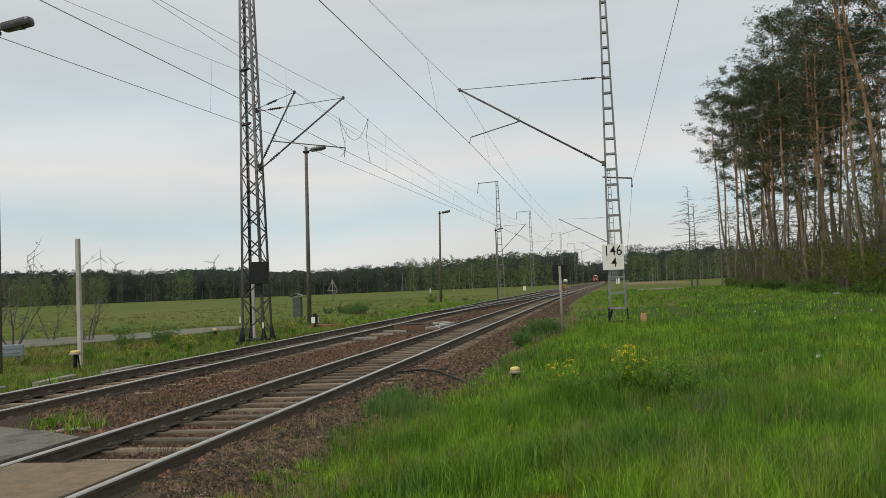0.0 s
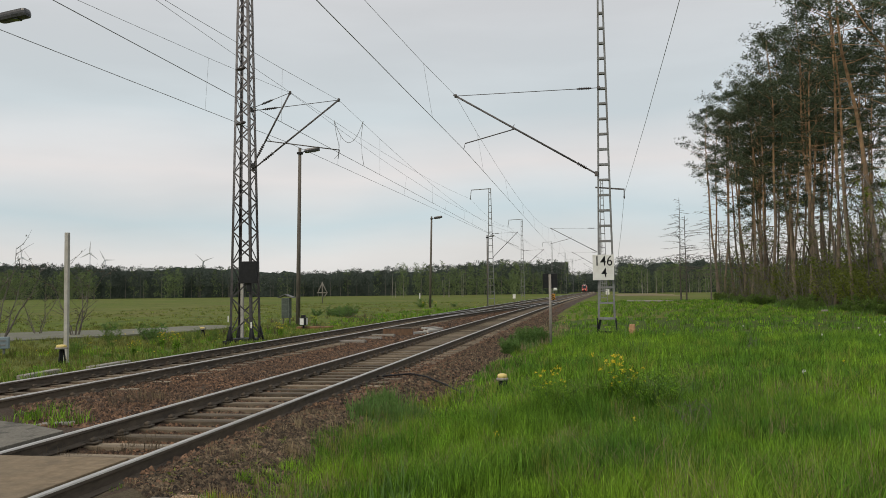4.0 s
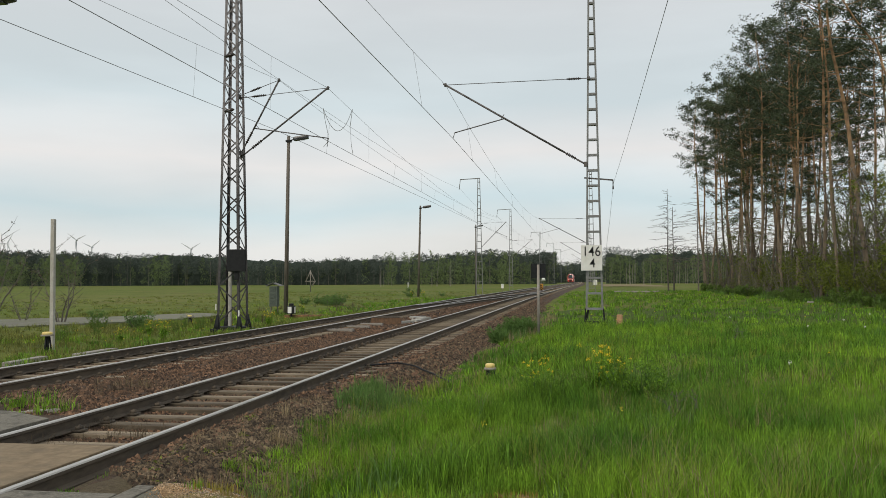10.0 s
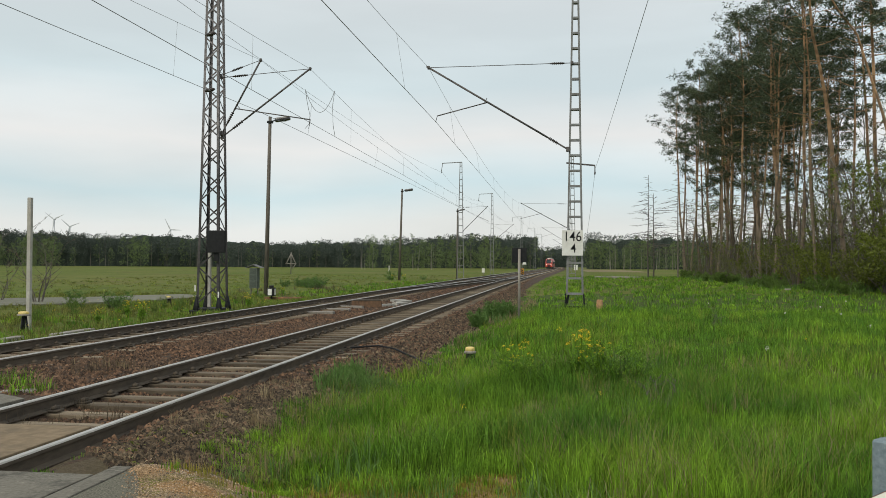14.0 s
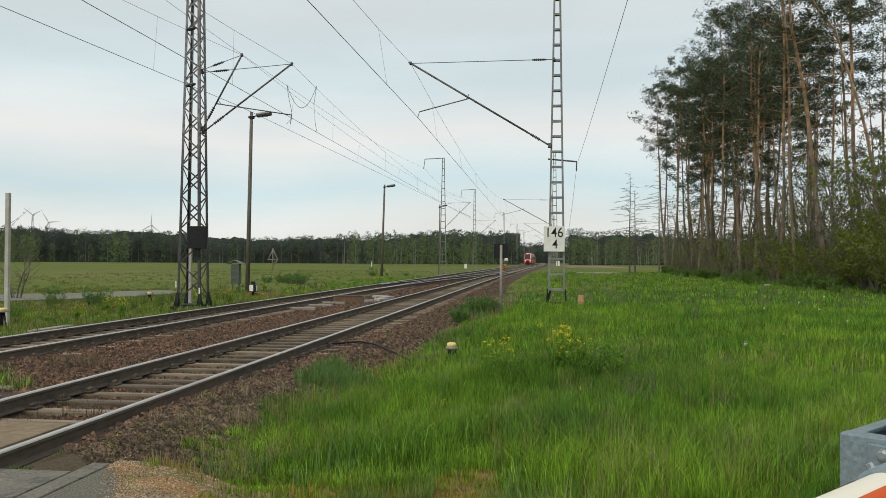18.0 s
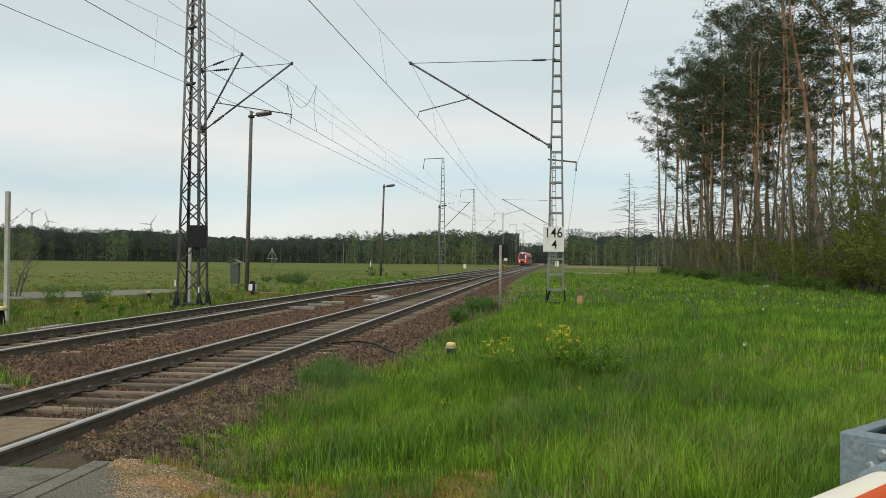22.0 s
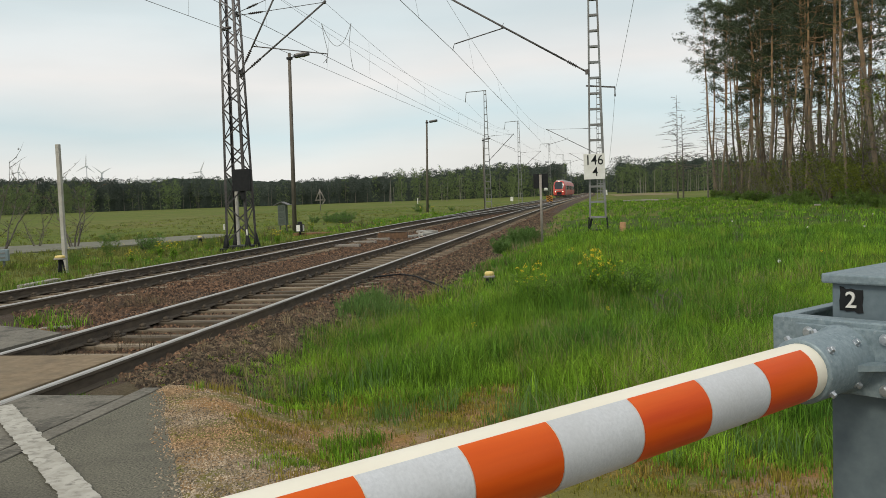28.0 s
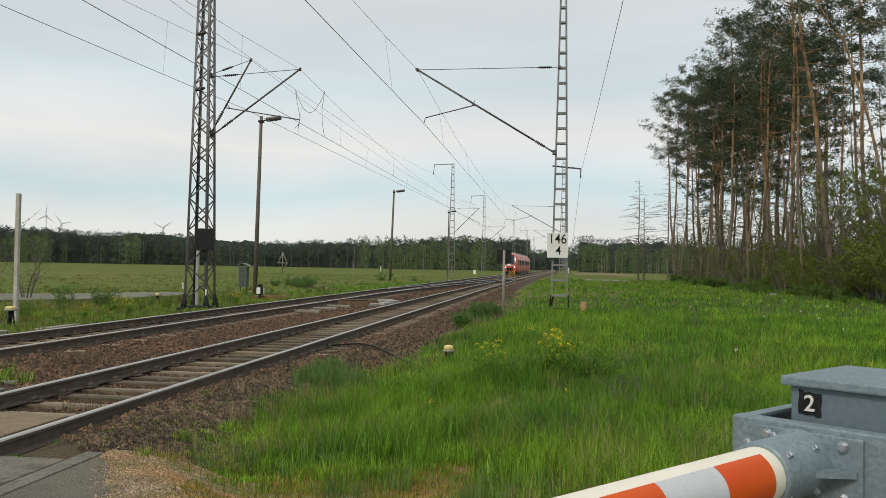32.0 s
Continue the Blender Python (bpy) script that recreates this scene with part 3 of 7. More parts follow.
def stones(count, x0, x1, y0, y1, size, zf, keep=None, power=1.0):
    """Angular stones, each a squat uneven wedge."""
    x = rng.uniform(x0, x1, count)
    y = y0 + (y1 - y0) * rng.uniform(0, 1, count) ** power
    if keep is not None:
        k = keep(x, y)
        x, y = x[k], y[k]
    n = len(x)
    z = zf(x, y) + size * rng.uniform(-0.3, 0.3, n)
    base = np.array([(-1, -0.8, -0.5), (1, -0.8, -0.5), (1, 0.8, -0.5), (-1, 0.8, -0.5), (-0.5, 0, 0.75), (0.5, 0, 0.75)], float)
    s = size * rng.uniform(0.6, 1.4, (n, 1, 1)) * rng.uniform(0.65, 1.25, (n, 6, 3))
    p = base[None] * s + rng.uniform(-0.3, 0.3, (n, 6, 3)) * size
    a, b = rng.uniform(0, 6.28, n), rng.uniform(-0.5, 0.5, n)
    ca, sa, cb, sb = np.cos(a)[:, None], np.sin(a)[:, None], np.cos(b)[:, None], np.sin(b)[:, None]
    px, py, pz = p[..., 0], p[..., 1], p[..., 2]
    px, pz = px * cb - pz * sb, px * sb + pz * cb
    px, py = px * ca - py * sa, px * sa + py * ca
    v = np.stack([px + x[:, None], py + y[:, None], pz + z[:, None] + size * 0.2], -1).reshape(-1, 3)
    f = np.array([(0, 1, 5), (0, 5, 4), (2, 3, 4), (2, 4, 5), (1, 2, 5), (3, 0, 4)])
    t = (np.arange(n)[:, None, None] * 6 + f[None]).reshape(-1, 3)
    return v, t


def wav(x, y, s, k=0.0):
    return np.sin(x * s + k) * np.cos(y * s * 1.3 + k * 2) + 0.5 * np.sin(x * s * 2.3 - y * s * 1.9 + k)


def off_rails(x, y):
    ok = np.ones(len(x), bool)
    between = np.minimum(np.abs(x - TRACK_A), np.abs(x - TRACK_B)) < 1.2
    on_sleeper = np.abs((y - 10.02 + 0.3) % 0.6 - 0.3) < 0.125
    ok &= ~(between & on_sleeper & (rng.uniform(0, 1, len(x)) > 0.34))
    for c in (TRACK_A, TRACK_B):
        for s in (-0.75, 0.75):
            ok &= np.abs(x - c - s) > 0.10
    return ok & (x + y > ROAD_EDGE + 0.4) & ~((x > TRACK_A - 0.7) & (x < TRACK_A + 0.75) & (y < 7.5)) & ~((x < -1.5) & (x > -6.6) & (y < 9.6 - 0.25 * (x + 1.5)))


v, t = stones(74000, -6.8, 1.55, 5.8, 30, 0.0245, bed_z, off_rails, 1.3)
v2, t2 = stones(24000, -6.8, 1.55, 28, 110, 0.042, bed_z, off_rails, 1.2)
tagged(np_mesh("ballast_stones", np.vstack([v, v2]), np.vstack([t, t2 + len(v)]), M_STONE), "loose reddish-brown crushed ballast stones between the sleepers", "ballast", kind="stuff")

def surf_z(x, y):
    """Top of whatever lies at a place: open ground or ballast."""
    x, y = np.asarray(x, float), np.asarray(y, float)
    xb = x - bend(y)
    inside = (xb > -6.95) & (xb < 1.65) & (y > 5.6)
    return np.where(inside, np.maximum(ground_z(x, y), bed_z(xb, y)), ground_z(x, y))


# rails: foot, web and head, with the bright running surface on top
HEAD = [(-0.0335, -0.012), (-0.026, 0.0), (0.026, 0.0), (0.0335, -0.012), (0.0335, -0.038), (0.009, -0.05), (0.009, -0.13), (0.07, -0.15), (0.07, -0.16), (-0.07, -0.16), (-0.07, -0.15), (-0.009, -0.13), (-0.009, -0.05), (-0.0335, -0.038)]


def rail(name, line, parent, label=""):
    """A rail swept along (x, y, z) points."""
    vs, fs, n = [], [], len(HEAD)
    for i, (x, y, z) in enumerate(line):
        vs += [(x + a, y, z + b) for a, b in HEAD]
        if i:
            for k in range(n):
                fs.append(((i - 1) * n + k, (i - 1) * n + (k + 1) % n, i * n + (k + 1) % n, i * n + k))
    fs.append(tuple(range(n)))
    fs.append(tuple((len(line) - 1) * n + k for k in range(n))[::-1])
    ob = part(name, (vs, fs), [M_RAIL, M_RAIL_TOP], parent, label)
    idx = [1 if (i % n) in (0, 1, 2) and i < (len(line) - 1) * n else 0 for i in range(len(fs))]
    ob.data.polygons.foreach_set("material_index", idx)
    return ob


SL_PITCH, SL_0 = 0.6, 10.02
sl_bm = bmesh.new()
box(sl_bm, 0, 0, -0.085, 2.5, 0.235, 0.17, bevel=0.012)
for vtx in sl_bm.verts:
    vtx.co += Vector(noise.noise_vector(vtx.co * 4.0)) * 0.012
sleeper_me = bpy.data.meshes.new("sleeper")
sl_bm.to_mesh(sleeper_me)
sl_bm.free()
sleeper_me.materials.append(M_SLEEPER)
fx = bmesh.new()
for s in (-0.75, 0.75):
    box(fx, s, 0, 0.012, 0.34, 0.15, 0.024)
    for sx in (-0.11, 0.11):
        box(fx, s + sx, 0, 0.04, 0.05, 0.09, 0.04)
        rod(fx, (s + sx, 0, 0.02), (s + sx, 0, 0.072), 0.016, n=6)
fast_me = bpy.data.meshes.new("fastening")
fx.to_mesh(fast_me)
fx.free()
fast_me.materials.append(M_RAIL)


fb = bmesh.new()
box(fb, 0, 0, -0.085, 2.5, 0.24, 0.17)
far_me = bpy.data.meshes.new("plain_sleeper")
fb.to_mesh(far_me)
fb.free()


def stamp(me, places):
    """Arrays of a small mesh repeated at places (x, y, z, turn)."""
    co = np.array([v.co[:] for v in me.vertices])
    tri = []
    for p in me.polygons:
        q = list(p.vertices)
        tri += [(q[0], q[k], q[k + 1]) for k in range(1, len(q) - 1)]
    tri = np.array(tri)
    P = np.array(places, float)
    c, s = np.cos(P[:, 3])[:, None], np.sin(P[:, 3])[:, None]
    X = co[None, :, 0] * c - co[None, :, 1] * s + P[:, 0:1]
    Y = co[None, :, 0] * s + co[None, :, 1] * c + P[:, 1:2]
    Z = co[None, :, 2] + P[:, 2:3]
    v = np.stack([X, Y, Z], -1).reshape(-1, 3)
    t = (np.arange(len(P))[:, None, None] * len(co) + tri[None]).reshape(-1, 3)
    return v, t


def track(name, cx, z, label):
    tr = thing(name, pose(0, 0, 0), label, "railway track", kind="structure")
    ys = list(np.linspace(-60, 5, 4)) + list(np.linspace(10, 440, 70)) + [700, 1000]
    for s in (-0.75, 0.75):
        rail("rail", [(cx + s + float(bend(y)), y, z) for y in ys], tr)
    top = z - 0.162
    r2 = random.Random(int(cx * 100))
    first = -11
    near, far, fast = [], [], []
    for k in range(first, 900):
        y = SL_0 + SL_PITCH * k
        pl = (cx + float(bend(y)) + r2.uniform(-0.03, 0.03), y + r2.uniform(-0.02, 0.02), top + r2.uniform(-0.012, 0.0), r2.uniform(-0.012, 0.012))
        if y < 6.3:
            continue
        (near if k < 145 else far).append(pl)
        if k < 95 and y > 8.6:
            fast.append((cx + float(bend(y)), pl[1], top, 0))
    for x, y, zz, a in near:
        shared("sleeper", sleeper_me, tr, Matrix.Translation((x, y, zz)) @ Matrix.Rotation(a, 4, "Z"))
    v, t = stamp(far_me, far)
    tagged(np_mesh("far_sleepers", v, t, M_SLEEPER, tr), kind="stuff")
    v, t = stamp(fast_me, fast)
    tagged(np_mesh("rail_fastenings", v, t, M_RAIL, tr, "rusty baseplates and clips"), kind="stuff")
    return tr


track_a = track("track_1", TRACK_A, 0.0, "railway track with rusty rails on weathered sleepers in ballast")
track_b = track("track_2", TRACK_B, TRACK_B_Z, "second railway track with bright rail heads on weathered sleepers")

# crossover that leaves the second track and joins the first
cross = thing("crossover_track", pose(0, 0, 0), "rusty crossover rails linking the two tracks", "railway track", kind="structure")


def cross_x(y):
    return TRACK_B + (TRACK_A - TRACK_B) * float(smooth01(y, 38, 118)) + float(bend(y))


for s in (-0.75, 0.75):
    rail("crossover_rail", [(cross_x(y) + s, y, 0.004 + TRACK_B_Z * (1 - float(smooth01(y, 38, 118)))) for y in np.linspace(41 if s > 0 else 50, 116 if s < 0 else 106, 40)], cross)
v, t = stamp(sleeper_me, [(cross_x(y) * 0.5 + (TRACK_A + TRACK_B) * 0.25, y, -0.20, 0) for y in np.arange(52.03, 105, 1.2)])
tagged(np_mesh("crossover_sleepers", v, t, M_SLEEPER, cross), kind="stuff")

# road surface, cut back along the rails, with its painted line and concrete crossing plates
def outline(name, pts, z, thick, mat, label, category, kind="structure"):
    bm = bmesh.new()
    top = [bm.verts.new((x, y, z)) for x, y in pts]
    f = bm.faces.new(top)
    if f.normal.z < 0:
        f.normal_flip()
    r = bmesh.ops.extrude_face_region(bm, geom=[f])
    bmesh.ops.translate(bm, verts=[g for g in r["geom"] if isinstance(g, bmesh.types.BMVert)], vec=(0, 0, -thick))
    ob = part(name, bm, mat)
    return tagged(ob, label, category, kind=kind)


edge = [(1.06, 5.86), (1.18, 5.72), (1.32, 5.48), (1.5, 5.1), (1.72, 4.72), (1.98, 4.3), (2.2, 3.9), (2.44, 3.5), (2.75, 3.1), (3.3, 2.5), (4.2, 1.75), (5.2, 0.9), (7.5, -1.3), (14, -8), (40, -34)]
outline("road", edge + [(32, -42), (6, -14), (1.06, -8.6)], 0.0, 0.25, M_ASPHALT, "old grey asphalt road at a level crossing", "road")
outline("road", [(-6.4, 12.6), (-7.4, 14.0), (-10, 17.0), (-14.5, 20.5), (-40, 44), (-46, 38), (-16, 8), (-6.4, -1)], 0.02, 0.25, M_ASPHALT, "asphalt road running on past the level crossing", "road")
outline("road", [(-1.62, 8.62), (-2.2, 8.95), (-3.0, 9.3), (-3.98, 9.7), (-3.98, -4), (-1.62, -6)], 0.01, 0.25, M_SLAB, "worn grey-brown paving between the two tracks of the crossing", "road")


def slab(x0, x1, y0, y1, z, name="crossing_plate", mat=M_PLATE, label="worn brownish concrete crossing plate between the rails", thick=0.14):
    bm = bmesh.new()
    box(bm, (x0 + x1) / 2, (y0 + y1) / 2, z - thick / 2, x1 - x0, y1 - y0, thick, bevel=0.012)
    return tagged(part(name, bm, mat), label, "crossing plate", "plates of the level crossing")


for k in range(9):
    slab(TRACK_A - 0.665, TRACK_A + 0.665, 7.3 - 1.8 * (k + 1) + 0.012, 7.3 - 1.8 * k, 0.0)
    slab(TRACK_B - 0.665, TRACK_B + 0.665, 10.4 - 1.8 * (k + 1) + 0.012, 10.4 - 1.8 * k, TRACK_B_Z)
    slab(0.05, 0.865, 5.68 - 1.8 * (k + 1) + 0.012, 5.68 - 1.8 * k, -0.004, mat=M_SLAB, label="grey cracked concrete crossing plate beside the rail")
    slab(0.9, 1.045, 5.9 - 2.0 * (k + 1) + 0.012, 5.9 - 2.0 * k, 0.006, "edge_beam", M_SLAB, "narrow concrete edge beam along the road surface", 0.25)
ln_bm = bmesh.new()
prev = None
for k in range(520):
    f = k / 259
    x, y = 0.12 + 4.2 * f, 5.27 - 4.2 * f
    w1 = 0.080 + 0.016 * noise.noise(Vector((f * 60, 0, 0))) + 0.012 * noise.noise(Vector((f * 190, 2, 0)))
    w2 = 0.080 + 0.016 * noise.noise(Vector((f * 60, 9, 0))) + 0.012 * noise.noise(Vector((f * 190, 7, 0)))
    cur = (ln_bm.verts.new((x - w1 * 0.7071, y - w1 * 0.7071, 0.0105)), ln_bm.verts.new((x + w2 * 0.7071, y + w2 * 0.7071, 0.0105)))
    if prev:
        ln_bm.faces.new((prev[0], prev[1], cur[1], cur[0]))
    prev = cur
tagged(part("road_marking", ln_bm, M_PAINT_LINE), "worn greyish white edge line painted on the asphalt", "road marking", kind="structure")

# the bare verge lies between the asphalt's edge and the tall grass
EDGE_Y, EDGE_X = np.array([p[1] for p in edge[:13]][::-1]), np.array([p[0] for p in edge[:13]][::-1])


def road_edge(y):
    """x of the asphalt's edge at y."""
    return np.interp(y, EDGE_Y, EDGE_X)


def grass_edge(x):
    """y at which the tall verge grass begins."""
    return np.interp(x, [0.9, 1.3, 1.9, 2.6, 2.97, 3.34, 3.5, 3.75, 3.9, 4.05, 4.35, 5.0, 5.6, 8.0], [6.15, 6.15, 6.05, 6.1, 6.0, 6.1, 6.45, 6.4, 5.7, 5.1, 4.5, 4.25, 4.25, 3.4])


def verge_z(x, y):
    """Gravel and dirt flush with the asphalt, sinking under the grass."""
    u = x - road_edge(y)
    w = 0.005 * np.sin(x * 5.3 + 1.0) * np.cos(y * 4.7) + 0.004 * np.sin(x * 11 - y * 9)
    z = 0.003 - 0.02 * smooth01(u, 0.0, -0.05) + w * smooth01(u, 0.05, 0.4)
    out = smooth01(y - grass_edge(x), 0.05, 0.7)
    z = z * (1 - smooth01(u, 0.2, 1.2)) + (ground_z(x, y) + 0.03 + w) * smooth01(u, 0.2, 1.2)
    return z - 0.08 * out - 0.3 * smooth01(y, 5.95, 6.5) * smooth01(x, 2.6, 1.6)


gu = np.concatenate([np.linspace(-0.08, 0.6, 30), np.linspace(0.65, 5.4, 70)])
gv = np.concatenate([np.linspace(-9.0, -1.2, 30), np.linspace(-1.0, 6.6, 120)])
GU, GV = np.meshgrid(gu, gv, indexing="ij")
GX = GU + road_edge(GV) + 0.03 * np.sin(GV * 9) * np.cos(GV * 23) * (GU < 0.3)
gq_i, gq_j = np.meshgrid(np.arange(len(gu) - 1), np.arange(len(gv) - 1), indexing="ij")
gq = (gq_i * len(gv) + gq_j).ravel()
tagged(np_mesh("gravel_patch", np.stack([GX, GV, verge_z(GX, GV)], -1).reshape(-1, 3), np.stack([gq, gq + len(gv), gq + len(gv) + 1, gq + 1], -1), M_GRAVEL, smooth=True), "sandy orange-brown gravel and dirt verge beside the asphalt", "gravel", kind="structure")


def pebble_keep(x, y):
    u = x - road_edge(y)
    return (u > -0.16 * rng.uniform(0, 1, len(x)) ** 3) & (u < 0.25 + 0.25 * np.sin(y * 3.0) * np.sin(y * 1.3 + 1) + 1.4 * rng.uniform(0, 1, len(x)) ** 2.6) & (y < grass_edge(x) + 0.1)


v, t = stones(130000, 1.05, 5.6, 1.9, 6.5, 0.0054, lambda x, y: np.maximum(verge_z(x, y), np.where(x < road_edge(y), 0.0, -9)), pebble_keep)
tagged(np_mesh("verge_pebbles", v, t, M_PEBBLE), "fine loose tan and grey pebbles on the verge", "gravel", kind="stuff")


def shoulder_x(y):
    """How far the bare stony shoulder reaches from the line before the verge grass begins."""
    return np.interp(y, [6, 8.3, 9.6, 11.5, 12.6, 15.7, 20.8, 24.5, 30, 77, 130], [1.45, 1.0, 1.1, 0.95, 1.3, 1.6, 1.68, 1.95, 2.2, 2.0, 1.56])


def shoulder_z(x, y):
    d = np.minimum(np.minimum(x - 0.22, 1.75 - x), np.minimum(y - 5.75, 10.6 - y)) + 0.1 * np.sin(x * 7 + y * 3) * np.cos(y * 5)
    return np.maximum(bed_z(x, y), ground_z(x, y)) + 0.026 * smooth01(d, 0.0, 0.25) - 0.014


sheet("shoulder_dirt", np.linspace(0.15, 1.85, 50), np.linspace(5.7, 10.8, 110), shoulder_z, M_DIRT, "grey-brown dirt silting up the ballast shoulder", "soil")
v, t = stones(24000, 0.15, 1.85, 5.8, 11.5, 0.018, lambda x, y: np.maximum(np.maximum(bed_z(x, y), ground_z(x, y)), shoulder_z(x, y)), lambda x, y: (x + y > 6.95) & (x > 0.2) & (wav(x, y, 1.9, 2.0) > -0.9))
v2, t2 = stones(13000, 0.7, 3.0, 10.5, 60, 0.027, lambda x, y: surf_z(x, y) + 0.01, lambda x, y: x - bend(y) < shoulder_x(y) + 0.25 * wav(x, y, 1.7), 1.5)
v, t = np.vstack([v, v2]), np.vstack([t, t2 + len(v)])
tagged(np_mesh("shoulder_stones", v, t, M_STONE_GREY), "dusty grey-brown stones on the ballast shoulder", "ballast", kind="stuff")
outline("field_path", [(-70, 2), (-34, 22), (-22.4, 29.6), (-19.5, 32.0), (-18.3, 34.3), (-16.9, 36.4), (-15.6, 38.9), (-15.0, 42.6), (-15.4, 45.5), (-17.6, 47.5), (-18.9, 45.5), (-20.4, 42.2), (-22.8, 40.4), (-25.5, 37.8), (-36, 30.5), (-72, 10)], -0.33, 0.1, M_PATH, "pale gravel farm track through the meadow", "path")
M_STUBBLE = surface("brown_bare_field", (0.14, 0.105, 0.055), (0.25, 0.19, 0.10), scale=1.2, big=0.1, rough=0.95, bump=0.5, stain=(0.15, 0.15, 0.05), stain_amt=0.4, bump_dist=0.05)
sheet("field_strip", np.linspace(10.5, 26, 16), np.linspace(205, 322, 20), lambda x, y: ground_z(x, y) + 0.06, M_STUBBLE, "strip of bare brown field before the far wood", "field")


# ---- overhead line ----
def lattice_mast(name, x, y, base, top, w0, w1, panels, mat, label):
    """A four-legged mast of angle iron with zig-zag lacing in each face; panels: a bay's height over its width."""
    th = thing(name, pose(x, y, base), label, "overhead-line mast", "masts along the railway")
    h = top - base

    def half(z):
        return (w0 + (w1 - w0) * z / h) / 2
    for sx, sy in ((-1, -1), (1, -1), (1, 1), (-1, 1)):
        bm = bmesh.new()
        a, b = half(0), half(h)
        beam(bm, (sx * a, sy * a - sy * 0.04, 0), (sx * b, sy * b - sy * 0.04, h), 0.012, 0.09, up=(0, 1, 0))
        beam(bm, (sx * a - sx * 0.04, sy * a, 0), (sx * b - sx * 0.04, sy * b, h), 0.09, 0.012, up=(0, 1, 0))
        part("leg", bm, mat, th)
    for face in range(4):
        rot = Matrix.Rotation(face * math.pi / 2, 4, "Z")
        z, side = 0.3, 1 if face % 2 else -1
        while z < h - 0.3:
            z2 = min(h - 0.05, z + panels * half(z) * 2)
            bm = bmesh.new()
            beam(bm, (side * (half(z) - 0.03), -half(z) + 0.006, z), (-side * (half(z2) - 0.03), -half(z2) + 0.006, z2), 0.052, 0.010, up=(0, 1, 0))
            bmesh.ops.transform(bm, matrix=rot, verts=bm.verts)
            part("brace", bm, mat, th)
            z, side = z2, -side
    bm = bmesh.new()
    for sx, sy in ((-1, -1), (1, -1), (1, 1), (-1, 1)):
        a = half(0)
        rod(bm, (sx * a, sy * a, -0.1), (sx * (a - 0.02), sy * (a - 0.02), 0.55), 0.17, 0.045, n=4)
        box(bm, sx * (a + 0.02), sy * (a + 0.02), 0.0, 0.34, 0.34, 0.12, bevel=0.02)
    box(bm, 0, 0, 0.03, w0 * 1.15, w0 * 1.15, 0.2, bevel=0.02)
    part("mast_foot", bm, M_BLACK, th, "black tarred mast foot")
    return th


def ladder_mast(name, x, y, base, top, w0, w1, rung, mat, label, foot=True, deep=0.14):
    """A flat mast: two channel legs joined by batten plates."""
    th = thing(name, pose(x, y, base), label, "overhead-line mast", "masts along the railway")
    h = top - base

    def half(z):
        return (w0 + (w1 - w0) * z / h) / 2
    z0 = 0.55 if foot else 0.0
    for s in (-1, 1):
        bm = bmesh.new()
        a, b = half(z0) - 0.025, half(h) - 0.025
        beam(bm, (s * a, 0, z0), (s * b, 0, h), 0.012, deep, up=(0, 1, 0))
        for e in (-1, 1):
            beam(bm, (s * a - s * 0.028, e * deep / 2, z0), (s * b - s * 0.028, e * deep / 2, h), 0.06, 0.012, up=(0, 1, 0))
        part("leg", bm, mat, th)
    n = int((h - z0) / rung)
    for k in range(n + 1):
        z = z0 + 0.04 + k * rung
        if z > h:
            break
        bm = bmesh.new()
        box(bm, 0, 0, z, 2 * half(z) - 0.06, deep + 0.03, 0.07)
        part("batten_plate", bm, mat, th)
    if foot:
        bm = bmesh.new()
        for s in (-1, 1):
            a = half(0)
            beam(bm, (s * (a + 0.02), -0.02, -0.15), (s * (half(z0) - 0.02), 0, z0 + 0.05), 0.05, 0.16, up=(0, 1, 0))
        beam(bm, (-half(0), 0, 0.12), (half(0), 0, 0.12), 0.05, 0.09)
        beam(bm, (-half(0) - 0.03, -0.06, -0.1), (-half(0) + 0.12, 0, z0), 0.06, 0.06)
        part("mast_foot", bm, M_BLACK, th, "black tarred mast foot")
    return th


def insulator(parent, a, b, sheds=6, r=0.062):
    """Ribbed insulator between two points, in its mast's space."""
    a, b = Vector(a), Vector(b)
    L = (b - a).length
    prof = [(0.02, 0.0), (0.028, 0.01)]
    for k in range(sheds):
        z = L * (0.12 + 0.76 * k / sheds)
        d = L * 0.76 / sheds
        prof += [(0.024, z), (r, z + d * 0.35), (r * 0.9, z + d * 0.5), (0.024, z + d * 0.85)]
    prof += [(0.028, L * 0.93), (0.02, L)]
    bm = bmesh.new()
    lathe(bm, prof, n=10, m=Matrix.Translation(a) @ (b - a).to_track_quat("Z", "Y").to_matrix().to_4x4())
    return part("insulator", bm, M_INSUL, parent, "dark ribbed insulator")


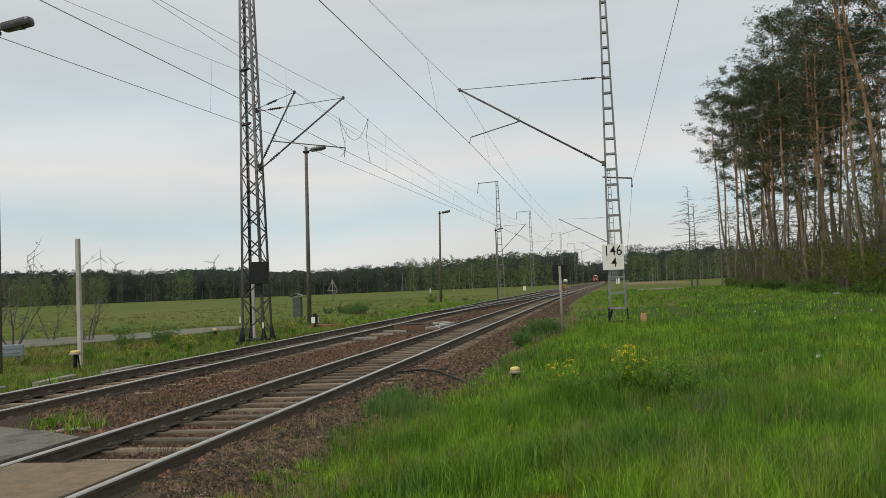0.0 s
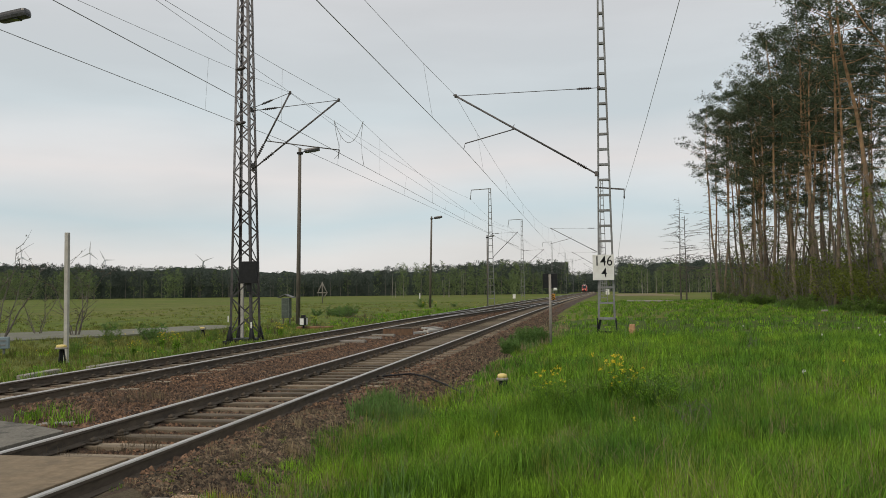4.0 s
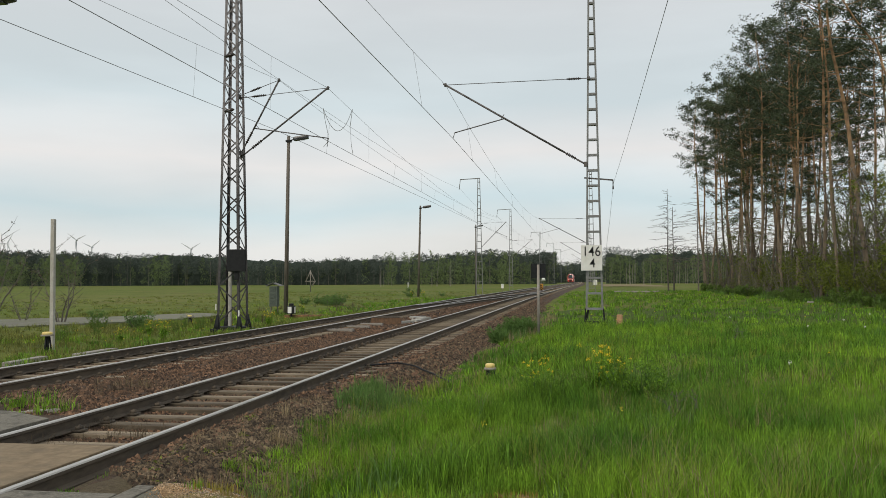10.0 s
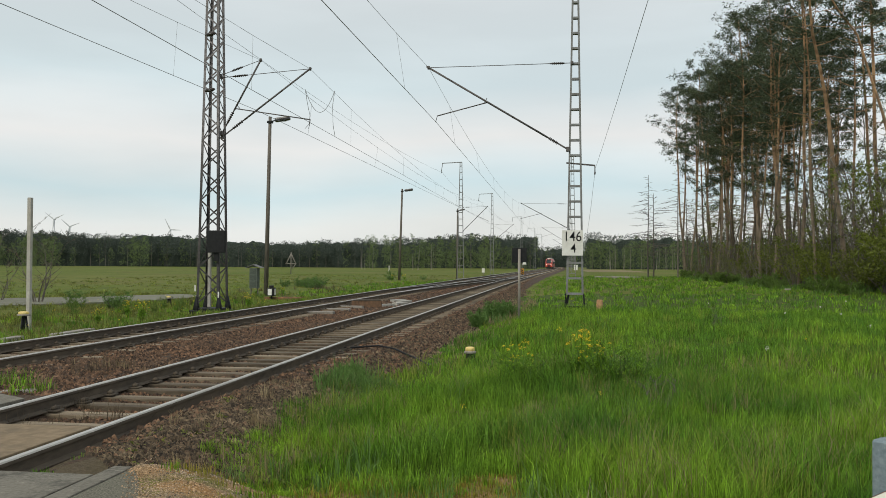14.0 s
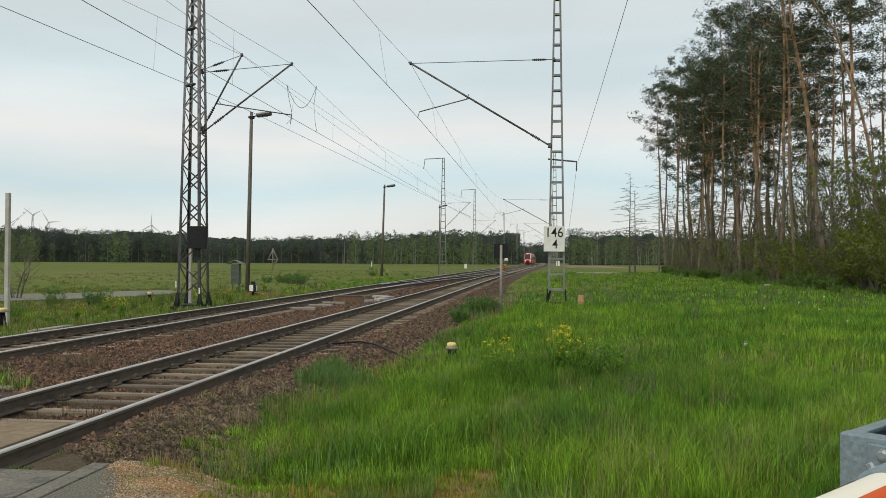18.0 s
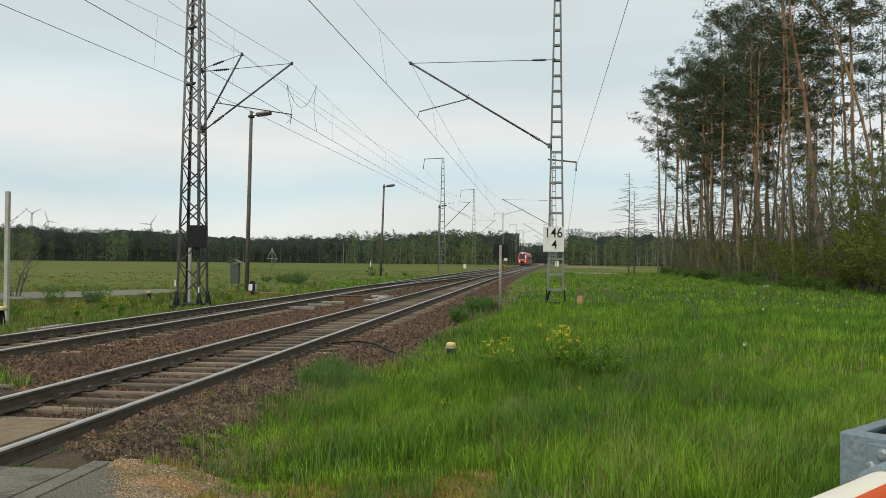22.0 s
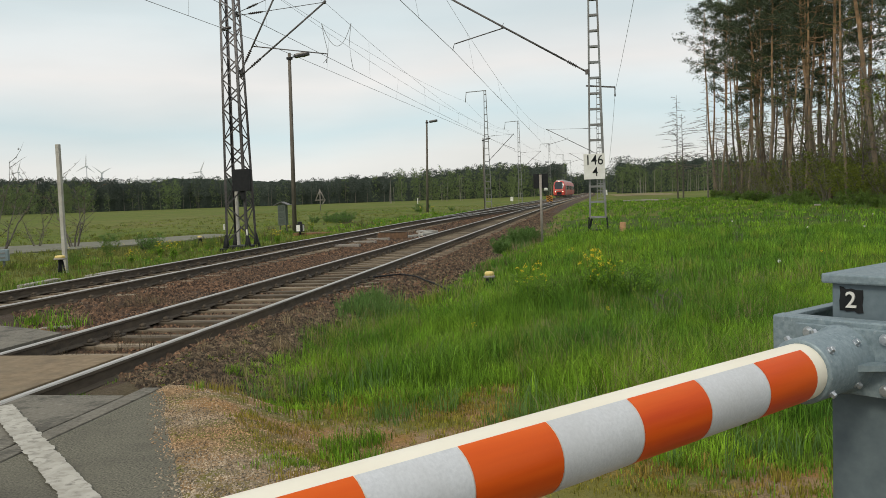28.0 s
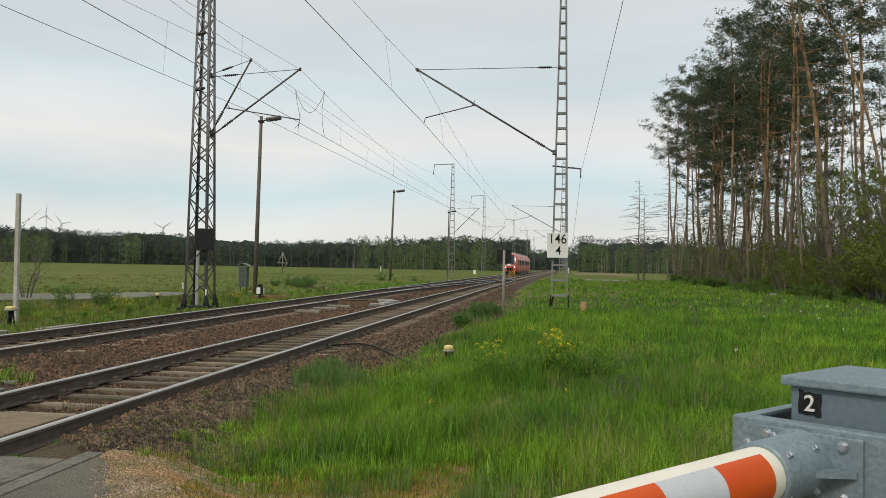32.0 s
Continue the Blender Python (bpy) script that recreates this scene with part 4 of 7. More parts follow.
def cantilever(mast, low, tip, high, ins_low=(0.08, 0.22), ins_high=(0.1, 0.26)):
    """A sloping tube and its tie rod, both broken by an insulator; points in world metres."""
    o = mast.matrix_world.translation
    low, tip, high = Vector(low) - o, Vector(tip) - o, Vector(high) - o

    def at(p, f):
        return p + (tip - p) * f
    bm = bmesh.new()
    rod(bm, low, at(low, ins_low[0]), 0.03)
    rod(bm, at(low, ins_low[1]), at(low, 1.015), 0.034)
    lathe(bm, [(0.04, -0.06), (0.055, 0.0), (0.04, 0.06)], n=8, m=Matrix.Translation(tip))
    box(bm, low.x, low.y, low.z, 0.12, 0.16, 0.16, bevel=0.01)
    part("cantilever_tube", bm, M_MAST_DARK, mast)
    bm = bmesh.new()
    rod(bm, high, at(high, ins_high[0]), 0.014)
    box(bm, high.x, high.y, high.z, 0.1, 0.14, 0.1, bevel=0.01)
    part("tie_rod", bm, M_MAST_DARK, mast)
    bm = bmesh.new()
    rod(bm, at(high, ins_high[1]), tip, 0.012)
    part("tie_rod", bm, M_MAST_DARK, mast)
    insulator(mast, at(low, ins_low[0]), at(low, ins_low[1]))
    insulator(mast, at(high, ins_high[0]), at(high, ins_high[1]), r=0.05)


def steady_arm(mast, a, b, drop=0.3):
    o = mast.matrix_world.translation
    a, b = Vector(a) - o, Vector(b) - o
    bm = bmesh.new()
    rod(bm, a, b, 0.02)
    rod(bm, b, b + Vector((-0.06, 0, -drop)), 0.012)
    rod(bm, a + Vector((0, 0, 0.16)), a + (b - a) * 0.06, 0.012)
    part("steady_arm", bm, M_MAST_DARK, mast)


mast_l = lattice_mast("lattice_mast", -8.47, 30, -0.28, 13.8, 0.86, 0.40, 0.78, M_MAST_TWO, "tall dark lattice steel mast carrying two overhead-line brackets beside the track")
cantilever(mast_l, (-8.13, 30, 6.11), (-4.86, 30, 8.51), (-8.2, 30, 8.27), (0.1, 0.25), (0.13, 0.30))
cantilever(mast_l, (-8.13, 29.9, 6.2), (-6.68, 29.9, 8.85), (-8.2, 29.9, 8.33), (0.12, 0.32), (0.28, 0.56))
steady_arm(mast_l, (-7.61, 29.95, 7.11), (-4.82, 29.95, 6.66), 0.32)
for zz in (7.75, 9.78):
    bm = bmesh.new()
    lathe(bm, [(0.02, -0.2), (0.06, -0.13), (0.075, 0.0), (0.06, 0.13), (0.02, 0.2)], n=8, m=Matrix.Translation((-0.02, -0.36, zz + 0.28)) @ Matrix.Rotation(radians(80), 4, "Y"))
    part("wire_clamp", bm, M_INSUL, mast_l)
bm = bmesh.new()
box(bm, 0.36, -0.55, 2.53, 0.68, 0.14, 0.80, bevel=0.015)
box(bm, 0.36, -0.5, 1.98, 0.16, 0.1, 0.3, bevel=0.01)
box(bm, 0.2, -0.46, 2.5, 0.5, 0.05, 0.06)
part("signal_board", bm, M_BLACK, mast_l, "flat black signal screen seen from behind")
bm = bmesh.new()
box(bm, -0.26, 0.34, 1.05, 0.11, 0.11, 2.3, bevel=0.02)
part("board_post", bm, M_PALE, mast_l, "pale concrete post behind the mast")
for dx, zz in ((-0.47, 0.85), (0.41, 0.62)):
    bm = bmesh.new()
    box(bm, dx, -0.44, zz, 0.05, 0.02, 0.22)
    part("white_marker", bm, M_WHITE, mast_l, "small white marker plate")

mast_r = ladder_mast("ladder_mast", 4.607, 30, -0.1, 13.8, 0.66, 0.19, 0.53, M_MAST_GREY, "grey ladder-like steel mast with a kilometre board beside the track")
cantilever(mast_r, (4.36, 29.93, 5.47), (-0.53, 30, 8.44), (4.49, 29.93, 8.46), (0.06, 0.145), (0.05, 0.15))
steady_arm(mast_r, (1.55, 30, 7.16), (-0.21, 30, 6.72), 0.22)
bm = bmesh.new()
beam(bm, (-0.3, 0.1, 5.12), (0.69, 0.1, 5.02), 0.05, 0.05)
rod(bm, (0.68, 0.1, 5.03), (0.68, 0.1, 4.78), 0.018)
lathe(bm, [(0.015, -0.06), (0.028, -0.03), (0.028, 0.03), (0.015, 0.06)], n=8, m=Matrix.Translation((0.68, 0.1, 4.76)))
part("side_bracket", bm, M_MAST_DARK, mast_r)


def lettering(text, size, m, mat, parent, name="lettering", bold=0.0):
    cu = bpy.data.curves.new(name, "FONT")
    cu.body, cu.size, cu.align_x, cu.align_y, cu.extrude, cu.offset = text, size, "CENTER", "CENTER", 0.003, bold
    tmp = bpy.data.objects.new("tmp", cu)
    scene.collection.objects.link(tmp)
    me = bpy.data.meshes.new_from_object(tmp.evaluated_get(bpy.context.evaluated_depsgraph_get()))
    bpy.data.objects.remove(tmp)
    me.materials.clear()
    me.materials.append(mat)
    ob = new(name, me)
    ob.parent = parent
    ob.matrix_basis = m
    return ob


km = thing("kilometre_board", pose(4.525, 29.82, 1.80), "white enamel kilometre board with black figures on the grey mast", "sign")
bm = bmesh.new()
box(bm, 0, 0, 0.435, 0.715, 0.02, 0.87, bevel=0.006)
part("board", bm, M_WHITE, km)
lettering("146", 0.43, pose(0.0, -0.014, 0.64, 90, 0, 0) @ Matrix.Diagonal((0.98, 1.12, 1, 1)), M_BLACK, km, "upper_figures", 0.001)
lettering("4", 0.40, pose(0.03, -0.014, 0.24, 90, 0, 0) @ Matrix.Diagonal((1.0, 1.12, 1, 1)), M_BLACK, km, "lower_figure", 0.001)
bm = bmesh.new()
for zz in (0.12, 0.72):
    beam(bm, (-0.3, 0.045, zz), (0.36, 0.045, zz), 0.04, 0.05)
part("mounting_rail", bm, M_MAST_GREY, km)

# masts further along
FAR_MASTS = [(5.45, 98, 1, 0.2), (5.9, 162, 1, 1.2), (7.2, 236, 1, 2.6), (-7.8, 103, -1, 0.3), (-7.62, 149, -1, 0.9), (-5.8, 222, -1, 2.3), (-4.4, 290, -1, 3.7), (8.8, 300, 1, 3.9), (-3.4, 350, -1, 4.6), (9.7, 360, 1, 4.7)]
for x, y, side, b in FAR_MASTS:
    m = ladder_mast("ladder_mast", x, y, -0.3, 13.85, 0.9 if y < 110 else 0.75, 0.32, 0.8, M_MAST_GREY, "grey ladder-like steel mast further along the railway", foot=False, deep=0.2)
    tip_x = (TRACK_A + 0.25 if side > 0 else TRACK_B) + b
    cantilever(m, (x - side * 0.3, y, 5.5), (tip_x, y, 8.45), (x - side * 0.3, y, 8.35))
    steady_arm(m, (x + (tip_x - x) * 0.6, y, 7.3), (tip_x - side * 0.1, y, 6.7), 0.2)
    if side < 0:
        bm = bmesh.new()
        beam(bm, (0.1, 0, 14.1), (-2.3, 0, 14.0), 0.09, 0.09)
        rod(bm, (-2.25, 0, 14.0), (-2.4, 0, 12.8), 0.04)
        part("top_bracket", bm, M_MAST_GREY, m)


def wire(name, pts, r, label, drops=None):
    v, f = tube(pts, r, 5)
    ob = part(name, (v, f), M_WIRE)
    return tagged(ob, label, "overhead wire", "overhead wires")


def sag(a, b, d, n=9):
    a, b = Vector(a), Vector(b)
    return [a.lerp(b, k / n) - Vector((0, 0, d * 4 * (k / n) * (1 - k / n))) for k in range(n + 1)]


def catenary(sup, contact, system, label):
    """Supports (x, y, z of the carrying wire) and the contact wire's height at each."""
    line = []
    low = []
    drops = []
    for (a, ca), (b, cb) in zip(zip(sup, contact), zip(sup[1:], contact[1:])):
        span = math.dist(a, b)
        s = sag(a, b, system * (span / 70) ** 2, 12)
        line += s[:-1]
        ca, cb = Vector(ca), Vector(cb)
        low += [ca.lerp(cb, k / 12) for k in range(12)]
        nd = max(2, int(span / 11))
        for k in range(nd):
            f = (k + 0.5) / nd
            top = Vector(a).lerp(Vector(b), f) - Vector((0, 0, system * (span / 70) ** 2 * 4 * f * (1 - f)))
            drops.append((top, ca.lerp(cb, f)))
    line.append(Vector(sup[-1]))
    low.append(Vector(contact[-1]))
    th = thing("overhead_line", pose(0, 0, 0), "carrying wire, contact wire and droppers over the " + label, "overhead wire", "overhead wires")
    part("carrying_wire", tube(line, 0.006, 5), M_WIRE, th)
    part("contact_wire", tube(low, 0.009, 5), M_WIRE, th)
    for a, b in drops:
        part("dropper", tube([a, b], 0.004, 4), M_WIRE, th)


far_r = [(TRACK_A + 0.25 + b, y, 8.45) for x, y, s, b in FAR_MASTS if s > 0]
far_l = [(TRACK_B + b, y, 8.45) for x, y, s, b in FAR_MASTS if s < 0]
catenary([(-0.95, -40, 8.45), (-0.53, 30, 8.44)] + far_r, [(-1.0, -40, 6.46), (-0.25, 30, 6.5)] + [(x - 0.1, y, 6.45) for x, y, z in far_r], 1.1, "nearer track")
catenary([(-4.8, -40, 8.5), (-4.86, 30, 8.51)] + far_l, [(-4.95, -40, 6.5), (-4.88, 30, 6.58)] + [(x + 0.1, y, 6.45) for x, y, z in far_l], 1.1, "further track")
catenary([(-12.4, -40, 9.3), (-6.68, 29.9, 8.85), (-5.0, 103, 8.9)], [(-11.6, -40, 6.8), (-6.87, 29.9, 7.05), (-5.1, 103, 7.0)], 0.9, "siding")
wire("feeder_wire", sag((5.0, -45, 7.6), (5.29, 30.1, 4.78), 0.8, 12), 0.0045, "single thin wire ending at the ladder mast's bracket")
wire("down_lead", [(5.29, 30.1, 4.72), (5.22, 32, 3.6), (5.1, 36, 2.0), (5.0, 40, -0.3)], 0.005, "thin wire dropping from the bracket to the ground")
wire("feeder_wire", sag((-9.6, -40, 14.0), (-10.1, 103, 12.6), 2.2, 16) + sag((-10.1, 103, 12.6), (-9.9, 149, 12.6), 0.8, 8)[1:] + sag((-9.9, 149, 12.6), (-8.1, 222, 12.6), 1.2, 8)[1:], 0.008, "thin feeder wire along the mast tops")
jump = thing("jumper_cable", pose(0, 0, 0), "looped jumper cables linking two sets of wires", "overhead wire", "overhead wires")
part("loop", tube(sag((-6.1, 33.5, 8.5), (-4.88, 33.5, 8.42), 0.9, 14), 0.011, 5), M_WIRE, jump)
part("lead", tube([(-6.1, 33.5, 8.5), (-6.02, 33.5, 8.0), (-5.9, 33.5, 7.45), (-5.93, 33.5, 7.1), (-6.1, 33.5, 6.92)], 0.011, 5), M_WIRE, jump)
part("lead", tube([(-4.88, 33.5, 8.42), (-4.98, 33.5, 7.7), (-4.93, 33.5, 7.0), (-4.86, 33.5, 6.6)], 0.011, 5), M_WIRE, jump)


# ---- poles, lamps and small trackside things ----
def lamp_pole(x, y, base, top, lean, label, slim=1.0):
    th = thing("street_lamp", pose(x, y, base), label, "lamp", "lamps along the farm track")
    h = top - base
    bm = bmesh.new()
    rod(bm, (0, 0, -0.1), (lean, 0, h), 0.15 * slim, 0.10 * slim, n=12)
    part("pole", bm, M_POLE_DARK, th)
    bm = bmesh.new()
    rod(bm, (lean, 0, h - 0.28), (lean + 0.35, 0, h - 0.2), 0.035)
    box(bm, lean, 0, h - 0.3, 0.28, 0.28, 0.12, bevel=0.02)
    part("bracket", bm, M_BLACK, th)
    bm = bmesh.new()
    box(bm, 0, 0, 0, 1.0 * slim, 0.38 * slim, 0.28 * slim, bevel=0.11 * slim, m=pose(lean + 0.28 + 0.5 * slim, 0, h - 0.14, 0, -8, 0))
    part("lamp_head", bm, M_LAMP_LENS, th, "dark boxy lamp head")
    bm = bmesh.new()
    box(bm, lean + 0.26 + 0.48 * slim, 0, h - 0.14 - 0.12 * slim, 0.5 * slim, 0.24 * slim, 0.04, bevel=0.01)
    part("lamp_glass", bm, M_GLASS_DARK, th)
    return th


lamp_pole(-11.9, 45.5, -0.4, 9.55, 0.16, "tall brown lamp pole with a dark lamp head, unlit", 0.86)
lamp_pole(-14.6, 99.3, -0.4, 10.3, 0.3, "slim lamp pole with a dark lamp head beyond the track")
lamp_pole(-12.2, 20.9, -0.3, 9.32, 0.1, "lamp pole with a dark lamp head beside the crossing", 0.9)
lamp_pole(-8.25, 103, -0.4, 8.2, 0.05, "slim lamp pole standing beside a far mast", 0.62)


def marker(x, y, z, h, label, cap=M_YELLOW_CAP, r=0.12):
    """A cable marker: a yellow dome on a grey rim, on dark splayed legs."""
    th = thing("cable_marker", pose(x, y, z), label, "cable marker", "yellow-capped markers")
    bm = bmesh.new()
    lathe(bm, [(r * 0.8, h - 0.075), (r * 0.82, h - 0.03), (r * 0.72, h - 0.008), (r * 0.5, h), (r * 0.2, h + 0.004)], n=18)
    part("cap", bm, cap, th, "pale yellow plastic cap")
    bm = bmesh.new()
    lathe(bm, [(r * 0.7, h - 0.12), (r, h - 0.115), (r * 1.02, h - 0.09), (r * 0.95, h - 0.073), (r * 0.6, h - 0.07)], n=18)
    part("rim", bm, M_CONCRETE, th, "grey weathered rim")
    for k in range(3):
        a = k * 2.094 + 0.5
        bm = bmesh.new()
        rod(bm, (0.13 * math.cos(a), 0.13 * math.sin(a), -0.08), (0.05 * math.cos(a), 0.05 * math.sin(a), h - 0.1), 0.024, n=6)
        part("leg", bm, M_BLACK, th)
    bm = bmesh.new()
    rod(bm, (0, 0, -0.05), (0, 0, h - 0.1), 0.045, n=8)
    part("stem", bm, M_BLACK, th)
    return th


marker(2.52, 15.3, -0.33, 0.34, r=0.105, label= "pale yellow capped cable marker in the grass")
marker(-10.3, 21.6, -0.46, 0.60, "yellow capped cable marker with splayed black legs", r=0.17)
marker(-12.86, 35.7, -0.42, 0.45, "yellow capped cable marker in the meadow")

post = thing("concrete_post", pose(-10.55, 22.2, -0.4), "slender weathered concrete post beside the crossing", "post")
bm = bmesh.new()
box(bm, 0, 0, 1.79, 0.112, 0.112, 3.78, bevel=0.015)
part("shaft", bm, M_PALE, post)

sg = thing("signal_post", pose(2.84, 26.95, -0.25), "thin grey post with a black board seen from behind", "signal")
bm = bmesh.new()
rod(bm, (0, 0, -0.05), (0, 0, 2.22), 0.042, n=10)
part("pole", bm, M_CONCRETE, sg)
bm = bmesh.new()
box(bm, 0.0, 0.09, 2.02, 0.46, 0.05, 0.46, bevel=0.01)
part("board", bm, M_BLACK, sg)
bm = bmesh.new()
rod(bm, (0.16, 0.02, 1.8), (0.16, 0.02, 1.72), 0.05, 0.07, n=10)
part("bell", bm, M_WHITE, sg)

# point lantern beside the switch
pl = thing("point_lantern", pose(-10.3, 41.8, -0.4), "black and white point lantern on a short stem", "signal")
bm = bmesh.new()
box(bm, 0, 0, 0.44, 0.36, 0.36, 0.40, bevel=0.03)
box(bm, 0, 0, 0.7, 0.2, 0.2, 0.14, bevel=0.03)
rod(bm, (0, 0, 0), (0, 0, 0.26), 0.05)
part("lantern_body", bm, M_BLACK, pl)
bm = bmesh.new()
box(bm, -0.03, -0.185, 0.44, 0.2, 0.012, 0.32)
box(bm, 0.187, 0, 0.44, 0.012, 0.2, 0.32)
part("lantern_pane", bm, M_WHITE, pl)
bm = bmesh.new()
box(bm, 0.55, 0.3, 0.1, 1.9, 0.5, 0.16, bevel=0.02)
rod(bm, (1.2, 0.3, 0.12), (4.2, 0.4, 0.12), 0.03)
part("switch_machine", bm, surface("orange_rust", (0.13, 0.07, 0.038), (0.29, 0.15, 0.08), scale=9, rough=0.9), pl, "brown rusty switch machine and rod")

# small roofed trackside cabinet
hut = thing("trackside_cabinet", pose(-13.1, 47.0, -0.42), "grey-green slatted cabinet with a small pitched roof", "cabinet")
bm = bmesh.new()
box(bm, 0, 0, 1.05, 0.46, 0.42, 1.15, bevel=0.015)
part("body", bm, surface("grey_green_paint", (0.06, 0.078, 0.066), (0.13, 0.15, 0.13), scale=9, rough=0.8), hut)
for k in range(3):
    bm = bmesh.new()
    box(bm, -0.03, -0.225, 0.72 + k * 0.36, 0.34, 0.02, 0.28, bevel=0.006)
    part("door_panel", bm, M_DOOR_GREEN, hut)
for s in (-1, 1):
    bm = bmesh.new()
    beam(bm, (s * 0.45, 0, 1.64), (0, 0, 1.82), 0.6, 0.03, up=(0, 0, 1))
    part("roof_slope", bm, M_TRAIN_GREY, hut)
    bm = bmesh.new()
    rod(bm, (s * 0.2, 0, -0.1), (s * 0.2, 0, 0.5), 0.04)
    part("leg", bm, M_POLE_DARK, hut)

M_RUST_BOX = surface("rusty_brown_box", (0.085, 0.055, 0.036), (0.20, 0.115, 0.065), scale=9, rough=0.85, bump=0.3)
sw = thing("switch_motor", pose(-3.25, 32.4, -0.2, 0, 0, 8), "dark rusty switch motor box lying between the tracks", "box")
bm = bmesh.new()
box(bm, 0, 0, 0.14, 1.15, 0.42, 0.26, bevel=0.03)
part("motor_case", bm, M_RUST_BOX, sw)
bm = bmesh.new()
box(bm, 0, 0, 0.285, 1.05, 0.46, 0.03, bevel=0.008)
part("lid", bm, M_RAIL, sw)
# long timbers and concrete slabs at the switch and at the crossing's far side
for k, (x, y, l, a) in enumerate([(-2.62, 32.9, 0.8, 62), (-2.35, 34.5, 0.8, 66), (-2.5, 36.3, 0.9, 70), (-2.95, 37.3, 0.8, 58), (-3.62, 31.2, 1.0, 1), (-3.7, 29.3, 1.1, 2), (-3.72, 27.4, 1.0, 3)]):
    bm = bmesh.new()
    box(bm, 0, 0, 0.04, l, 0.26, 0.12, bevel=0.015)
    ob = part("switch_timber", bm, M_PALE if k < 4 else M_CONCRETE)
    ob.matrix_world = pose(x, y, -0.18, 0, 0, a)
    tagged(ob, "pale concrete switch bearer lying between the tracks", "bearer", "switch bearers between the tracks")
for x, y, l, w, a in [(-7.3, 19.0, 1.7, 0.22, 2), (-7.6, 16.8, 1.5, 0.2, 6), (-7.75, 14.9, 1.2, 0.2, 8), (-3.0, 9.95, 1.1, 0.16, -60)]:
    bm = bmesh.new()
    box(bm, 0, 0, 0.05, l, w, 0.1, bevel=0.02)
    ob = part("kerb_stone", bm, M_CONCRETE)
    ob.matrix_world = pose(x, y, -0.24 if x < -4 else -0.24, 0, 0, a + 90)
    tagged(ob, "pale concrete kerb stone at the crossing's edge", "kerb", "kerb stones at the crossing")
v, f = tube([(0.02, 16.1, -0.13), (0.29, 16.27, -0.125), (0.6, 16.5, -0.115), (0.97, 16.25, -0.145), (1.2, 15.95, -0.19), (1.45, 15.65, -0.235), (1.66, 15.3, -0.27), (1.86, 14.95, -0.30)], 0.018, 6)
tagged(part("loose_cable", (v, f), M_BLACK), "dark loose cable lying on the ballast", "cable")
# guard-rail box at the far kerb
gb = thing("grey_barrier_box", pose(-14.15, 23.9, -0.4, 0, 0, 25), "small grey metal box by the crossing", "box")
bm = bmesh.new()
box(bm, 0, 0, 0.45, 0.9, 0.25, 0.36, bevel=0.02)
part("box_body", bm, M_GALV, gb)
for k in range(2):
    bm = bmesh.new()
    box(bm, 0.1, -0.13, 0.38 + 0.14 * k, 0.55, 0.02, 0.05, bevel=0.005)
    part("louvre", bm, M_MAST_GREY, gb)
bm = bmesh.new()
rod(bm, (-0.3, 0, 0), (-0.3, 0, 0.3), 0.04)
rod(bm, (0.3, 0, 0), (0.3, 0, 0.3), 0.04)
part("stand", bm, M_MAST_GREY, gb)
# striped board and stump
sb = thing("striped_board", pose(-1.75, 130, -0.3), "low yellow and black striped board beside the track", "sign")
bm = bmesh.new()
box(bm, 0, 0, 0.75, 0.9, 0.04, 0.9, bevel=0.01)
part("board", bm, surface("faded_orange_board", (0.42, 0.19, 0.02), (0.55, 0.28, 0.04), scale=6, rough=0.7), sb)
for k in range(3):
    bm = bmesh.new()
    box(bm, 0, -0.026, 0.0, 1.0 - 0.25 * abs(k - 1), 0.012, 0.14, m=Matrix.Translation((0, 0, 0.47 + 0.28 * k)) @ Matrix.Rotation(radians(32), 4, "Y"))
    part("black_stripe", bm, M_BLACK, sb)
bm = bmesh.new()
rod(bm, (0, 0.03, -0.1), (0, 0.03, 0.4), 0.04)
part("stand", bm, M_POLE, sb)
st = thing("tree_stump", pose(5.42, 29.3, -0.12), "short pale cut stump in the grass", "stump")
bm = bmesh.new()
lathe(bm, [(0.13, -0.05), (0.11, 0.1), (0.10, 0.42), (0.085, 0.44)], n=12)
part("stump_wood", bm, surface("cut_wood", (0.25, 0.14, 0.07), (0.48, 0.29, 0.15), scale=12, rough=0.9), st)


seat = thing("timber_a_frame", pose(-44, 150, -0.45), "pale timber A-frame with a mast standing in the meadow", "frame")
for nm, a, b in (("mast", (0, 0, 0), (0, 0, 3.9)), ("strut", (-0.9, 0, 1.8), (0, 0, 3.7)), ("strut", (0.9, 0, 1.9), (0, 0, 3.7)), ("crossbar", (-1.0, 0, 1.9), (1.0, 0, 1.9)), ("strut", (0.9, 0, 1.9), (0.3, 0, 1.0))):
    bm = bmesh.new()
    rod(bm, a, b, 0.09, n=6)
    part(nm, bm, M_POLE, seat)
for x, y, w, h, lab in ((-9.4, 152, 0.5, 0.75, "small white board on a post by the line"), (-29, 165, 0.16, 1.1, "short white marker post in the meadow"), (8.3, 236, 1.0, 1.4, "white board beside the far track")):
    wb = thing("white_board", pose(x, y, -0.45), lab, "sign")
    bm = bmesh.new()
    box(bm, 0, 0, 0.5 + h / 2, w, 0.06, h, bevel=0.01)
    part("board", bm, M_WHITE, wb)
    bm = bmesh.new()
    rod(bm, (0, 0.05, 0), (0, 0.05, 0.6), 0.05)
    part("post", bm, M_POLE, wb)


